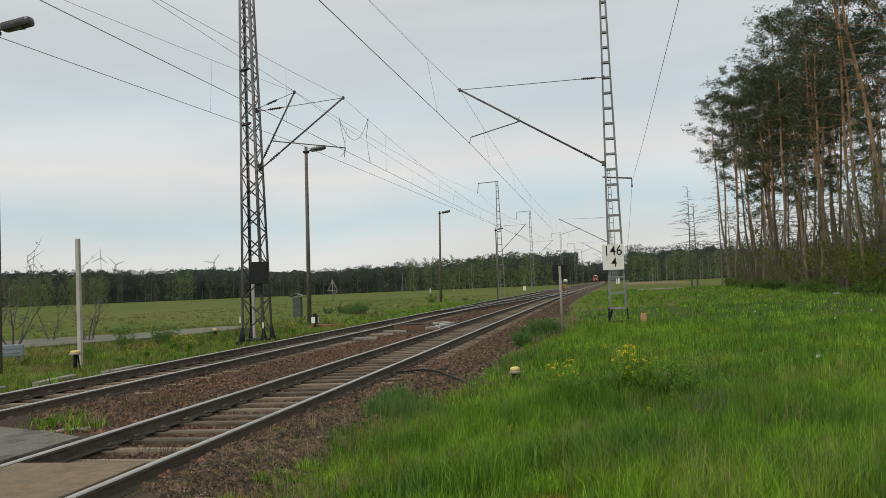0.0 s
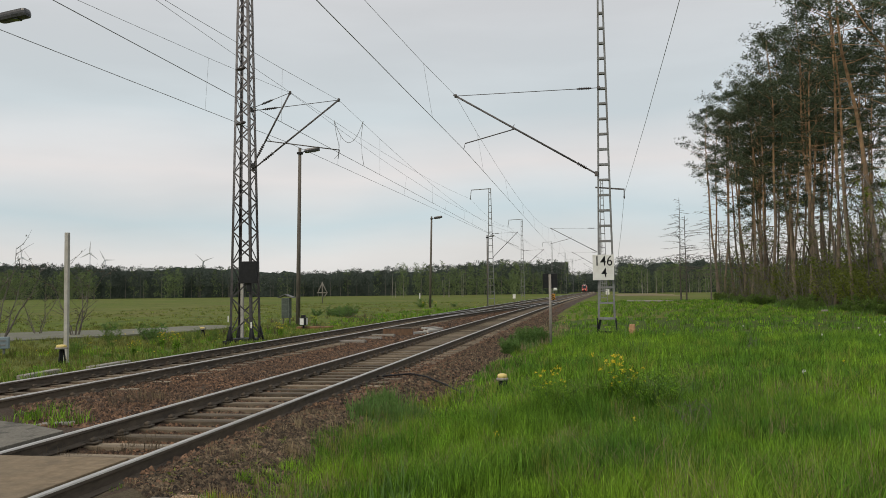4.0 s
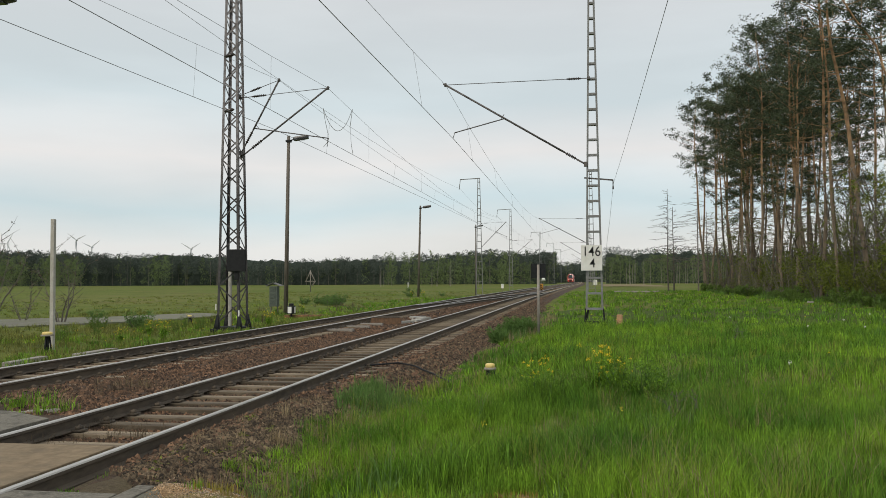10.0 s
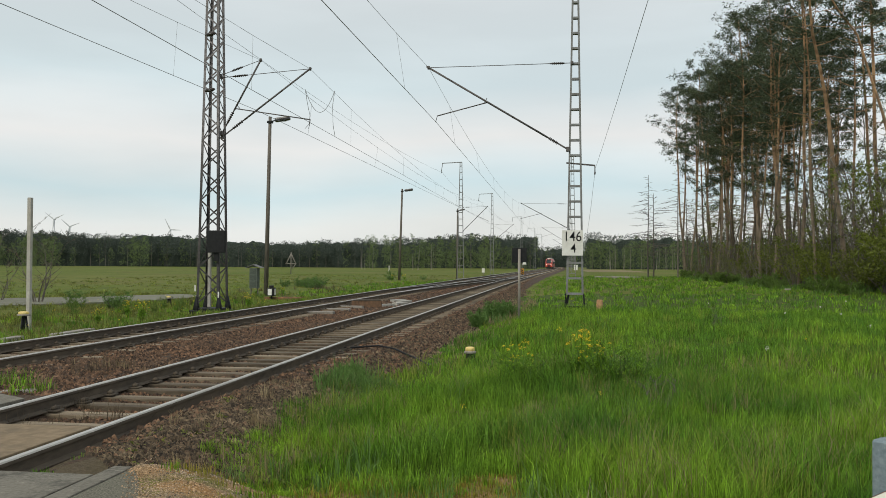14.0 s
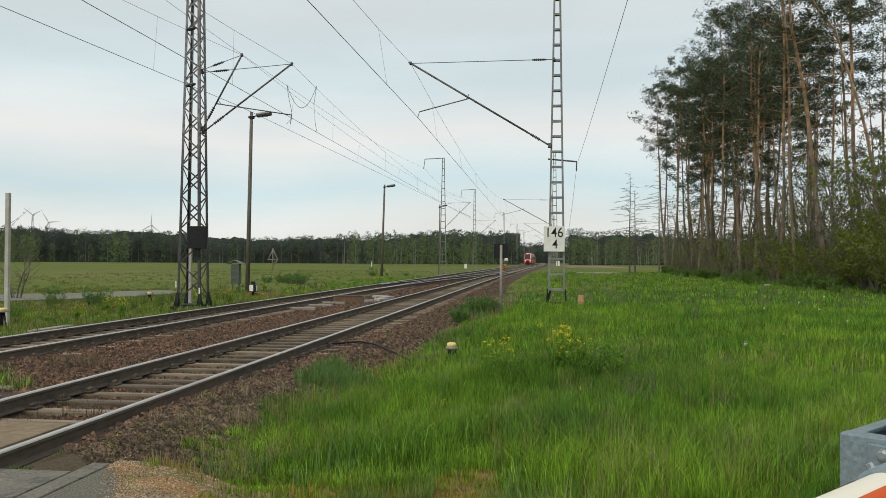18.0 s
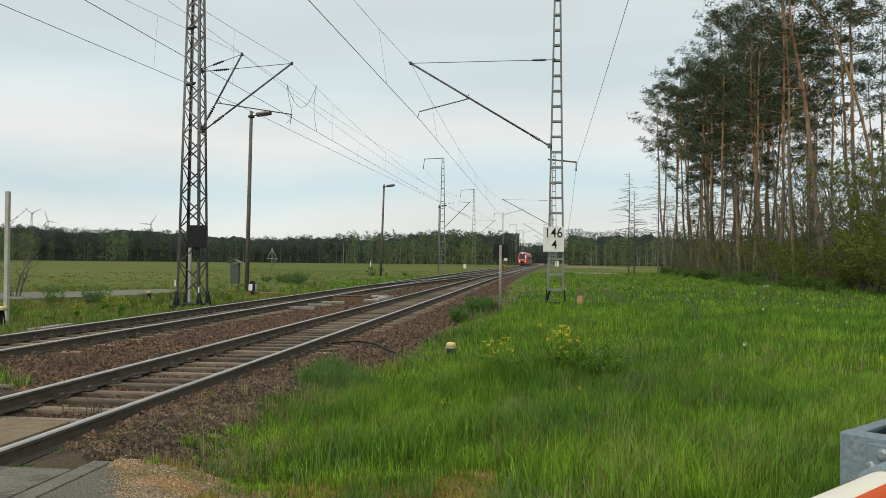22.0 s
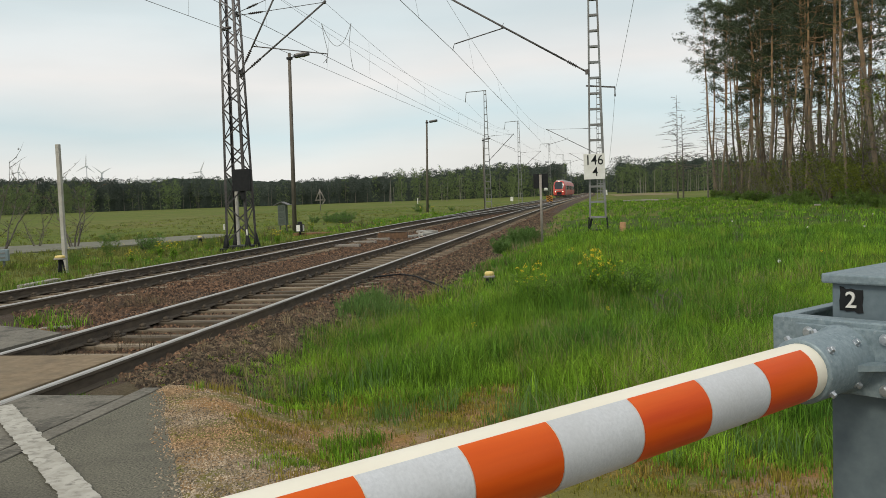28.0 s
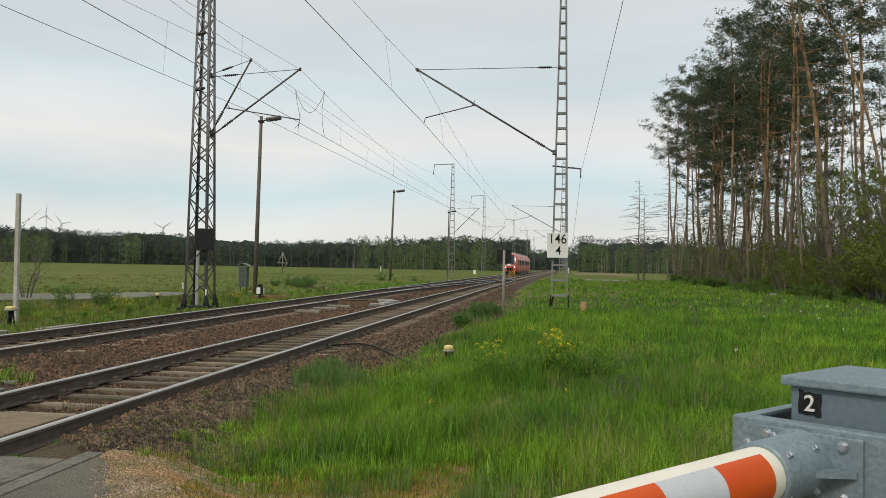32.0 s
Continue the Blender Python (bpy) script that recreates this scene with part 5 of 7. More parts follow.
# ---- level-crossing barrier ----
W_IN, U_AL = (0.6494, 0.7604), (0.7604, -0.6494)
bar = thing("level_crossing_barrier", Matrix.Translation((4.88, 2.28, 0)) @ Matrix(((U_AL[0], W_IN[0], 0, 0), (U_AL[1], W_IN[1], 0, 0), (0, 0, 1, 0), (0, 0, 0, 1))), "grey galvanised barrier machine with a lowered red and white boom", "barrier")
# local x runs along the front plate, y away from the boom
AX, AZ, R = 0.196, 0.946, 0.071


def boom_piece(name, y0, y1, r, mat, label="", a0=0.0, a1=2 * math.pi, n=36, seam=0.0):
    """Shell of the boom between two stations along local y, over an arc."""
    bm = bmesh.new()
    rows = []
    full = a1 - a0 > 6.28
    cnt = n if full else n + 1
    for y in (y0, y1):
        rows.append([bm.verts.new((AX + r * math.sin(a0 + (a1 - a0) * k / n), y, AZ + r * math.cos(a0 + (a1 - a0) * k / n))) for k in range(cnt)])
    for k in range(n):
        bm.faces.new((rows[0][k], rows[0][(k + 1) % cnt], rows[1][(k + 1) % cnt], rows[1][k])).smooth = True
    return part(name, bm, mat, bar, label)


Y_SL = -0.218
boom_piece("boom_tube", -6.2, Y_SL + 0.05, R, M_CREAM, "cream plastic boom tube")
marks = [-0.268, -0.482, -0.712, -0.938, -1.163, -1.37, -1.57, -1.795, -2.02, -2.245, -2.47, -2.695, -2.92, -3.145, -3.37, -3.595, -3.82, -4.045, -4.27, -4.495, -4.72, -4.945, -5.17, -5.395, -5.62, -5.845, -6.07]
# foil wraps the sides and underside and leaves a cream strip along the top
for k, (a, b) in enumerate(zip(marks, marks[1:])):
    boom_piece("red_band" if k % 2 == 0 else "white_band", b + 0.001, a - 0.001, R + 0.0012, M_RED_FOIL if k % 2 == 0 else M_WHITE_FOIL, "orange-red reflective foil" if k % 2 == 0 else "white reflective foil", radians(24), radians(330), 30)
bm = bmesh.new()
m_ax = Matrix.Translation((AX, 0, AZ)) @ Matrix.Rotation(radians(-90), 4, "X")
lathe(bm, [(R + 0.002, Y_SL), (R + 0.010, Y_SL), (R + 0.0115, Y_SL + 0.004), (R + 0.0115, -0.03), (R + 0.02, -0.012), (R + 0.022, 0.0)], n=36, m=m_ax)
part("boom_sleeve", bm, M_GALV, bar, "galvanised sleeve gripping the boom")


def bolt(p, d, r=0.013, parent=bar):
    bm = bmesh.new()
    p, d = Vector(p), Vector(d).normalized()
    rod(bm, p, p + d * 0.002, r * 1.3, n=16)
    rod(bm, p + d * 0.002, p + d * 0.011, r, n=6)
    rod(bm, p + d * 0.011, p + d * 0.0122, r * 0.93, r * 0.8, n=6)
    for f in bm.faces:
        f.smooth = False
    return part("bolt", bm, M_BOLT, parent, "bright hex bolt")


M_BOLT = surface("bright_zinc_bolt", (0.40, 0.43, 0.46), (0.58, 0.61, 0.64), scale=60, rough=0.35, metal=0.85, bump=0.05)
for yy in (-0.185, -0.047):
    for deg in (-34, 48, 128, 222):
        a = radians(deg)
        bolt((AX + (R + 0.011) * math.sin(a), yy, AZ + (R + 0.011) * math.cos(a)), (math.sin(a), 0, math.cos(a)), 0.0085)
# front plate with rolled top edge, side plates and back
PW, PT, PB = 0.86, 1.046, 0.865
bm = bmesh.new()
box(bm, PW / 2, 0.012, (PT + PB) / 2, PW, 0.012, PT - PB, bevel=0.003)
box(bm, PW / 2, 0.035, PT - 0.004, PW, 0.05, 0.012, bevel=0.003)
part("front_plate", bm, M_GALV, bar)
bm = bmesh.new()
box(bm, 0.006, 0.235, (PT + PB) / 2, 0.012, 0.43, PT - PB, bevel=0.003)
box(bm, 0.022, 0.258, PT - 0.005, 0.038, 0.39, 0.012, bevel=0.003)
part("side_plate", bm, M_GALV, bar)
bm = bmesh.new()
box(bm, 0.217, -0.001, 0.945, 0.29, 0.012, 0.176, bevel=0.003)
part("mounting_flange", bm, M_GALV, bar)
for ux, uz in ((0.111, 1.011), (0.314, 1.010), (0.111, 0.878), (0.314, 0.878)):
    bolt((ux, -0.008, uz), (0, -1, 0), 0.0118)
bm = bmesh.new()
g0 = [(0.255, -0.105), (0.35, -0.012), (0.35, -0.004), (0.255, -0.004)]
for zz in (0.935, 0.951):
    bm.faces.new([bm.verts.new((gx_, gy_, zz)) for gx_, gy_ in g0])
bm.verts.ensure_lookup_table()
for k in range(4):
    bm.faces.new([bm.verts[k], bm.verts[(k + 1) % 4], bm.verts[4 + (k + 1) % 4], bm.verts[4 + k]])
part("gusset", bm, M_GALV, bar)
# machine box with lid
bm = bmesh.new()
box(bm, 0.095 + 0.42, 0.36, 0.945, 0.84, 0.40, 0.38, bevel=0.006)
part("machine_housing", bm, M_HOUSING, bar, "smooth blue-grey housing")
bm = bmesh.new()
box(bm, 0.083 + 0.435, 0.36, 1.143, 0.89, 0.44, 0.028, bevel=0.006)
part("lid", bm, M_GALV, bar, "flat galvanised lid")
bm = bmesh.new()
ragged = [(0.119, 1.052), (0.131, 1.054), (0.139, 1.050), (0.160, 1.053), (0.170, 1.047), (0.184, 1.050), (0.181, 1.070), (0.184, 1.092), (0.183, 1.113), (0.165, 1.112), (0.150, 1.116), (0.136, 1.113), (0.128, 1.119), (0.119, 1.121), (0.121, 1.102), (0.118, 1.080)]
front, rear = ([bm.verts.new((x, y, z)) for x, z in ragged] for y in (0.1558, 0.1595))
bm.faces.new(front)
bm.faces.new(rear[::-1])
for k in range(len(ragged)):
    bm.faces.new((front[k], rear[k], rear[(k + 1) % len(ragged)], front[(k + 1) % len(ragged)]))
tag2 = part("number_plate_two", bm, M_BLACK, bar, "small black plate with a white figure")
lettering("2", 0.064, pose(0.152, 0.1535, 1.082, 90, 0, 0), M_WHITE, tag2, "figure", 0.0006)
bm = bmesh.new()
box(bm, 0.15 + 0.3, 0.265, 0.43, 0.60, 0.45, 0.86, bevel=0.008)
part("pedestal", bm, surface("blue_grey_paint", (0.085, 0.115, 0.13), (0.125, 0.16, 0.175), scale=18, rough=0.6, bump=0.06), bar, "blue-grey painted pedestal")


# ---- vegetation ----
vr = np.random.default_rng(21)


def blades(x, y, z, h, w, lean=0.42, seed=0, away=None):
    """Grass: each blade is a bent strip of three triangles."""
    r = np.random.default_rng(seed)
    n = len(x)
    h = h * r.uniform(0.5, 1.25, n)
    w = w * r.uniform(0.6, 1.3, n)
    a = r.uniform(0, 2 * np.pi, n)
    b = r.uniform(0, 2 * np.pi, n) if away is None else away + r.normal(0, 0.7, n)
    l = lean * r.uniform(0.1, 1.5, n) ** 1.3 * h
    sx, sy = np.cos(a) * w / 2, np.sin(a) * w / 2
    dx, dy = np.cos(b) * l, np.sin(b) * l
    v = np.empty((n, 5, 3))
    v[:, 0] = np.stack([x - sx, y - sy, z - 0.03], -1)
    v[:, 1] = np.stack([x + sx, y + sy, z - 0.03], -1)
    v[:, 2] = np.stack([x + dx * 0.3 - sx * 0.8, y + dy * 0.3 - sy * 0.8, z + h * 0.55], -1)
    v[:, 3] = np.stack([x + dx * 0.3 + sx * 0.8, y + dy * 0.3 + sy * 0.8, z + h * 0.55], -1)
    v[:, 4] = np.stack([x + dx, y + dy, z + h * r.uniform(0.75, 1.0, n)], -1)
    f = np.array([(0, 1, 3), (0, 3, 2), (2, 3, 4)])
    t = (np.arange(n)[:, None, None] * 5 + f[None]).reshape(-1, 3)
    return v.reshape(-1, 3), t


def field(n, x0, x1, y0, y1, power=1.0):
    return vr.uniform(x0, x1, n), y0 + (y1 - y0) * vr.uniform(0, 1, n) ** power


def top_z(x, y):
    """Surface that grass grows from, the bare verge included."""
    z = surf_z(x, y)
    on = (x > road_edge(y)) & (x > 1.06) & (x < 7.0) & (y < 6.5)
    return np.where(on, np.maximum(z, verge_z(x, y)), z)


def lawn(name, zones, mat, label, group=13):
    """Grass in tufts: each tuft has its own height, and its blades fan outwards."""
    V, T, o = [], [], 0
    for k, (n, x0, x1, y0, y1, power, h, w, keep) in enumerate(zones):
        x, y = field(n // group, x0, x1, y0, y1, power)
        ok = keep(x, y)
        x, y = x[ok], y[ok]
        hh = h * (0.75 + 0.25 * wav(x, y, 0.9, 1.0) + 0.2 * wav(x, y, 4.3, 2.0)) * vr.uniform(0.65, 1.3, len(x))
        if name == "tall_grass":
            hh = hh * (0.32 + 0.68 * smooth01(y - grass_edge(x), -0.1, 1.2)) * (0.45 + 0.55 * smooth01(x - bend(y) - shoulder_x(y), -0.1, 1.4))
        x, y, hh = np.repeat(x, group), np.repeat(y, group), np.repeat(hh, group)
        jx, jy = vr.normal(0, 0.018 + 2.4 * w, len(x)), vr.normal(0, 0.018 + 2.4 * w, len(x))
        x, y = x + jx, y + jy
        v, t = blades(x, y, top_z(x, y), np.clip(hh, 0.03, 2), w, seed=k + 11 * len(name), away=np.arctan2(jy, jx))
        V.append(v)
        T.append(t + o)
        o += len(v)
    return tagged(np_mesh(name, np.vstack(V), np.vstack(T), mat), label, "grass", kind="stuff")


def verge(x, y):
    """Inside the grass on the right-hand side: past the ballast and the gravel."""
    e = shoulder_x(y) + 0.16 * wav(x, y, 1.7)
    return (x - bend(y) > e) & (y > grass_edge(x) + 0.08 * wav(x, y, 3.1, 1.0))


def sparse(x, y):
    u = x - road_edge(y)
    return (u > 0.5) & (y < grass_edge(x) + 0.3) & (wav(x, y, 2.3, 0.5) + vr.uniform(-0.8, 0.8, len(x)) > 0.45 - 0.55 * u)


lawn("tall_grass", [
    (150000, 0.6, 8.5, 3.2, 12.0, 1.0, 0.32, 0.0062, verge),
    (130000, 1.2, 20, 11.0, 30.0, 1.15, 0.30, 0.0115, verge),
    (60000, 1.5, 36, 29.0, 120.0, 1.25, 0.28, 0.027, verge),
], M_GRASS, "lush tall spring grass on the railway verge")
lawn("short_verge_grass", [
    (60000, 1.6, 6.2, 2.6, 6.6, 1.0, 0.045, 0.006, sparse),
    (15000, 1.0, 6.0, 3.6, 7.2, 1.0, 0.11, 0.006, lambda x, y: (x > road_edge(y) + 0.2) & (np.abs(y - grass_edge(x) - 0.05) < 0.3) & (wav(x, y, 3.0) > -0.3)),
], M_MOSS, "short yellowish grass and moss on the bare verge")
lawn("seeding_grass", [
    (15000, 1.1, 9.0, 5.0, 12.0, 1.2, 0.38, 0.0034, lambda x, y: verge(x, y) & (wav(x, y, 1.3, 7.0) > -0.3)),
    (9000, 1.3, 10.0, 12.0, 26.0, 1.2, 0.40, 0.008, lambda x, y: verge(x, y) & (wav(x, y, 0.9, 3.0) > 0.3)),
], M_SEED, "yellowish seeding stems among the verge grass")
lawn("blue_green_grass", [
    (9000, 0.5, 2.3, 10.0, 13.6, 1.0, 0.36, 0.010, lambda x, y: ((x - 1.2) / 0.5) ** 2 + ((y - 12.0) / 1.2) ** 2 < 0.8 + 0.4 * wav(x, y, 3.0)),
    (22000, 1.2, 9.0, 4.0, 14.0, 1.0, 0.32, 0.008, lambda x, y: verge(x, y) & (wav(x, y, 1.1, 3.0) > 0.45)),
    (9000, 2.2, 4.6, 4.4, 7.4, 1.0, 0.22, 0.006, lambda x, y: (((x - 3.08) / 0.30) ** 2 + ((y - 5.75) / 0.32) ** 2 < 1) | (((x - 3.85) / 0.2) ** 2 + ((y - 5.3) / 0.25) ** 2 < 1) | (((x - 4.6) / 0.25) ** 2 + ((y - 4.2) / 0.2) ** 2 < 1)),
    (16000, 3, 26, 14, 60, 1.0, 0.34, 0.016, lambda x, y: verge(x, y) & (wav(x, y, 0.55, 5.0) > 0.6)),
    (9000, 15.5, 23, 44, 112, 1.0, 0.5, 0.028, lambda x, y: (x > 18.6 + 1.6 * wav(x, y, 0.3, 1.0)) & (wav(x, y, 0.7, 2.0) > -0.4)),
    (5000, 0.9, 3.4, 23, 34, 1.0, 0.5, 0.016, lambda x, y: ((x - 1.95) / 0.7) ** 2 + ((y - 28) / 2.5) ** 2 < 0.8 + 0.4 * wav(x, y, 2.0)),
], M_GRASS_BLUE, "dark bluish-green grass tufts among the verge grass")
lawn("dry_grass", [
    (4500, 0.25, 2.0, 5.8, 13, 1.0, 0.16, 0.005, lambda x, y: (x > 0.3) & (x + y > 6.5) & (wav(x, y, 2.2, 2.0) + vr.uniform(-0.8, 0.8, len(x)) > 0.5)),
    (14000, 1.2, 9.0, 4.5, 14, 1.2, 0.40, 0.0035, lambda x, y: verge(x, y) & (wav(x, y, 1.3, 7.0) > -0.1)),
    (3500, 1.2, 5.8, 3.0, 6.6, 1.0, 0.06, 0.005, lambda x, y: (x > road_edge(y) + 0.5) & (wav(x, y, 2.0, 3.0) > 0.2)),
    (6000, 1.6, 6, 14, 40, 1.0, 0.32, 0.010, lambda x, y: verge(x, y) & (x - bend(y) < shoulder_x(y) + 0.9)),
    (800, -3.9, -1.7, 8.8, 13, 1.0, 0.18, 0.006, lambda x, y: wav(x, y, 2.0, 4.0) > 0.3),
], M_GRASS_DRY, "pale dry straw blades and seed stems")


def left_verge(x, y):
    path = (y > np.interp(x, [-72, -24, -19.5, -16.9, -15.2], [4, 29, 32.4, 36.8, 42])) & (y < np.interp(x, [-72, -25.5, -20.4, -18.5, -17], [9, 37, 42, 46.5, 47])) & (x < -15.2)
    road = x + y < 7.4 + 0.3 * wav(x, y, 0.8)
    return (x < -6.75 + 0.25 * wav(x, y, 1.4) + bend(y)) & ~road & ~path


lawn("meadow_grass", [
    (30000, -24, -12, 15, 50, 1.0, 0.20, 0.016, left_verge),
    (30000, -15, -6.5, 13, 45, 1.0, 0.22, 0.013, left_verge),
    (24000, -50, -6.5, 40, 150, 1.3, 0.15, 0.04, left_verge),
], M_MEADOW, "green meadow grass beyond the tracks")
lawn("lineside_grass", [
    (16000, -15, -6.5, 13, 40, 1.0, 0.24, 0.013, lambda x, y: left_verge(x, y) & (wav(x, y, 0.8, 1.0) > -0.1)),
    (5000, -13, -6.5, 40, 90, 1.0, 0.26, 0.03, left_verge),
], M_GRASS, "lush green grass along the far side of the tracks")
lawn("brown_weeds", [
    (700, -3.3, -2.2, 11.0, 13.4, 1.0, 0.36, 0.004, lambda x, y: ((x + 2.75) / 0.4) ** 2 + ((y - 12.2) / 0.7) ** 2 < 1),
    (900, -1.5, 0.0, 7.2, 9.6, 1.0, 0.2, 0.005, lambda x, y: wav(x, y, 3.0) > -0.3),
    (1800, 0.2, 1.7, 5.9, 11.5, 1.0, 0.13, 0.004, lambda x, y: (wav(x, y, 2.4, 1.0) > -0.2 + 0.12 * (y - 6)) & (x + y > 6.9)),
    (3000, -16, -8, 36, 62, 1.0, 0.5, 0.02, lambda x, y: left_verge(x, y) & (wav(x, y, 0.9, 2.0) > 0.5)),
], M_WEED, "brown dead weed stalks beside the rails")
lawn("track_greens", [
    (2200, -3.7, -1.9, 9.3, 11.5, 1.0, 0.2, 0.012, lambda x, y: ((x + 2.9) / 0.55) ** 2 + ((y - 10.2) / 0.6) ** 2 < 1),
    (700, 0.15, 1.0, 5.75, 6.6, 1.0, 0.11, 0.008, lambda x, y: wav(x, y, 5.0) > 0.2),
    (2600, 2.3, 3.4, 4.2, 5.4, 1.0, 0.13, 0.006, lambda x, y: (((x - 2.84) / 0.22) ** 2 + ((y - 5.0) / 0.24) ** 2 < 1) | (((x - 2.93) / 0.16) ** 2 + ((y - 4.62) / 0.22) ** 2 < 1)),
    (900, 2.4, 3.0, 3.9, 4.4, 1.0, 0.06, 0.005, lambda x, y: ((x - 2.69) / 0.22) ** 2 + ((y - 4.14) / 0.16) ** 2 < 1),
    (600, 4.8, 5.6, 3.5, 4.2, 1.0, 0.12, 0.006, lambda x, y: wav(x, y, 4.0) > 0.3),
    (12000, 1.0, 5.8, 3.9, 7.0, 1.0, 0.12, 0.006, lambda x, y: (x > road_edge(y) + 0.25) & (np.abs(y - grass_edge(x) + 0.05) < 0.3) & (wav(x, y, 2.6, 4.0) > -0.5)),
], M_GRASS, "small green tufts between the rails and on the bare verge")

# leaves and needles as small triangles
def tufts(centres, size, per, rnd, flat=0.6, length=1.0, narrow=1.0):
    """Clumps of narrow triangles radiating from each centre."""
    c = np.repeat(np.asarray(centres, float), per, axis=0)
    s = np.repeat(np.broadcast_to(np.asarray(size, float), (len(centres),)), per)
    n = len(c)
    d = rnd.normal(size=(n, 3))
    d[:, 2] = d[:, 2] * flat + 0.25
    d /= np.linalg.norm(d, axis=1)[:, None]
    side = np.cross(d, rnd.normal(size=(n, 3)))
    side /= np.linalg.norm(side, axis=1)[:, None]
    c = c + rnd.normal(size=(n, 3)) * (s * 0.28)[:, None]
    base = c + d * (s * rnd.uniform(0.0, 0.2, n))[:, None]
    tip = c + d * (s * length * rnd.uniform(0.4, 0.8, n))[:, None]
    wd = (s * narrow * rnd.uniform(0.10, 0.2, n))[:, None]
    v = np.stack([base + side * wd, base - side * wd, tip], 1).reshape(-1, 3)
    return v, np.arange(n * 3).reshape(-1, 3)


def branch_pts(rnd, start, direction, length, droop, n=4):
    pts = [Vector(start)]
    d = Vector(direction).normalized()
    for k in range(n):
        d = (d + Vector((rnd.uniform(-0.25, 0.25), rnd.uniform(-0.25, 0.25), droop + rnd.uniform(-0.12, 0.16)))).normalized()
        pts.append(pts[-1] + d * (length / n))
    return pts


def pads(centres, size, per, rnd, spread=0.36):
    """Needle pads: flat clouds of short needle sprays round each centre."""
    c = np.repeat(np.asarray([tuple(q) for q in centres], float), per, axis=0)
    sz = np.repeat(np.asarray(size, float), per)
    c = c + rnd.normal(size=c.shape) * (sz * spread)[:, None] * np.array([1.0, 1.0, 0.45])
    return tufts(c, 0.38, 5, rnd, 0.55, 1.0, 0.8)


def pine(seed, h, crown_from, spine=None, thick=1.0, full=1.0):
    """A tall bare-stemmed pine: trunk with limbs, dead snags below, and a ragged crown of needle pads."""
    rnd, nr = random.Random(seed), np.random.default_rng(seed)
    th = thing("pine_tree", pose(0, 0, 0), "tall pine with a bare orange-brown trunk and ragged dark crown", "tree", "pines at the wood's edge")
    lean = (rnd.uniform(-0.05, 0.05), rnd.uniform(-0.03, 0.03))
    n, trunk = 14, []
    for k in range(n + 1):
        f = k / n
        wob = Vector((0.12 * math.sin(f * 11 + seed), 0.12 * math.sin(f * 9 + 2 * seed), 0)) * min(1, f * 3)
        if spine:
            zs = [q[1] for q in spine]
            trunk.append(wob + Vector((float(np.interp(h * f, zs, [q[0] for q in spine])), 0.3 * math.sin(f * 4 + seed), h * f - 0.2)))
        else:
            trunk.append(wob + Vector((lean[0] * h * f + 0.35 * math.sin(f * 5 + seed), lean[1] * h * f + 0.3 * math.sin(f * 4 + seed * 2), h * f - 0.2)))

    def on(f):
        i = min(n - 1, int(f * n))
        return trunk[i].lerp(trunk[i + 1], f * n - i)
    r0 = 0.0060 * h * thick
    parts_ = [tube(trunk, [r0 * (1.18 if k == 0 else 1.04 - 0.86 * (k / n) ** 1.15) for k in range(n + 1)], 9)]
    cen, siz = [], []
    nb = int(21 * full)
    for k in range(nb):
        f = crown_from + (0.985 - crown_from) * (k + rnd.uniform(0.1, 0.9)) / nb
        p = on(f)
        a = k * 2.4 + rnd.uniform(-0.6, 0.6)
        g = (f - crown_from) / (1 - crown_from)
        L = h * (0.03 + 0.095 * math.sin(math.pi * min(1, 0.16 + 0.74 * g)) * rnd.uniform(0.45, 1.2))
        pts = branch_pts(rnd, p, (math.cos(a), math.sin(a), 0.05 + 0.65 * g), L, 0.07)
        rb = r0 * (0.30 - 0.14 * g)
        parts_.append(tube(pts, [rb, rb * 0.75, rb * 0.5, rb * 0.33, rb * 0.15], 5))
        for u in (0.55, 0.8, 1.0):
            q = pts[min(3, int(u * 4))].lerp(pts[min(3, int(u * 4)) + 1], u * 4 - min(3, int(u * 4)))
            b = a + rnd.choice((-1, 1)) * rnd.uniform(0.3, 1.2)
            tw = branch_pts(rnd, q, (math.cos(b), math.sin(b), 0.25), L * rnd.uniform(0.18, 0.36), 0.06, 2)
            parts_.append(tube(tw, [rb * 0.3, rb * 0.2, rb * 0.1], 3))
            cen.append(tw[2] + Vector((0, 0, 0.15)))
            siz.append(rnd.uniform(0.5, 1.15))
            if rnd.random() < 0.3:
                cen.append(q + Vector((rnd.gauss(0, 0.3), rnd.gauss(0, 0.3), 0.3)))
                siz.append(rnd.uniform(0.4, 0.8))
    for k in range(15):
        f = rnd.uniform(0.22, crown_from + 0.12)
        a = rnd.uniform(0, 6.28)
        parts_.append(tube(branch_pts(rnd, on(f), (math.cos(a), math.sin(a), rnd.uniform(-0.1, 0.3)), rnd.uniform(0.5, 3.0), -0.05, 3), [0.035, 0.025, 0.016, 0.008], 4))
    for k in range(6):
        cen.append(trunk[n] + Vector((rnd.uniform(-0.8, 0.8), rnd.uniform(-0.8, 0.8), rnd.uniform(-1.0, 0.4))))
        siz.append(0.6)
    part("trunk", merge(*parts_), M_BARK_PINE, th, smooth=True)
    v, t = pads(cen, siz, 13, nr)
    np_mesh("crown", v, t, M_NEEDLES, th)
    return th


PINES = [pine(3, 25, 0.56), pine(5, 23, 0.46), pine(8, 26, 0.6), pine(13, 21.5, 0.42), pine(21, 24, 0.62)]
pr = random.Random(4)
spots = []
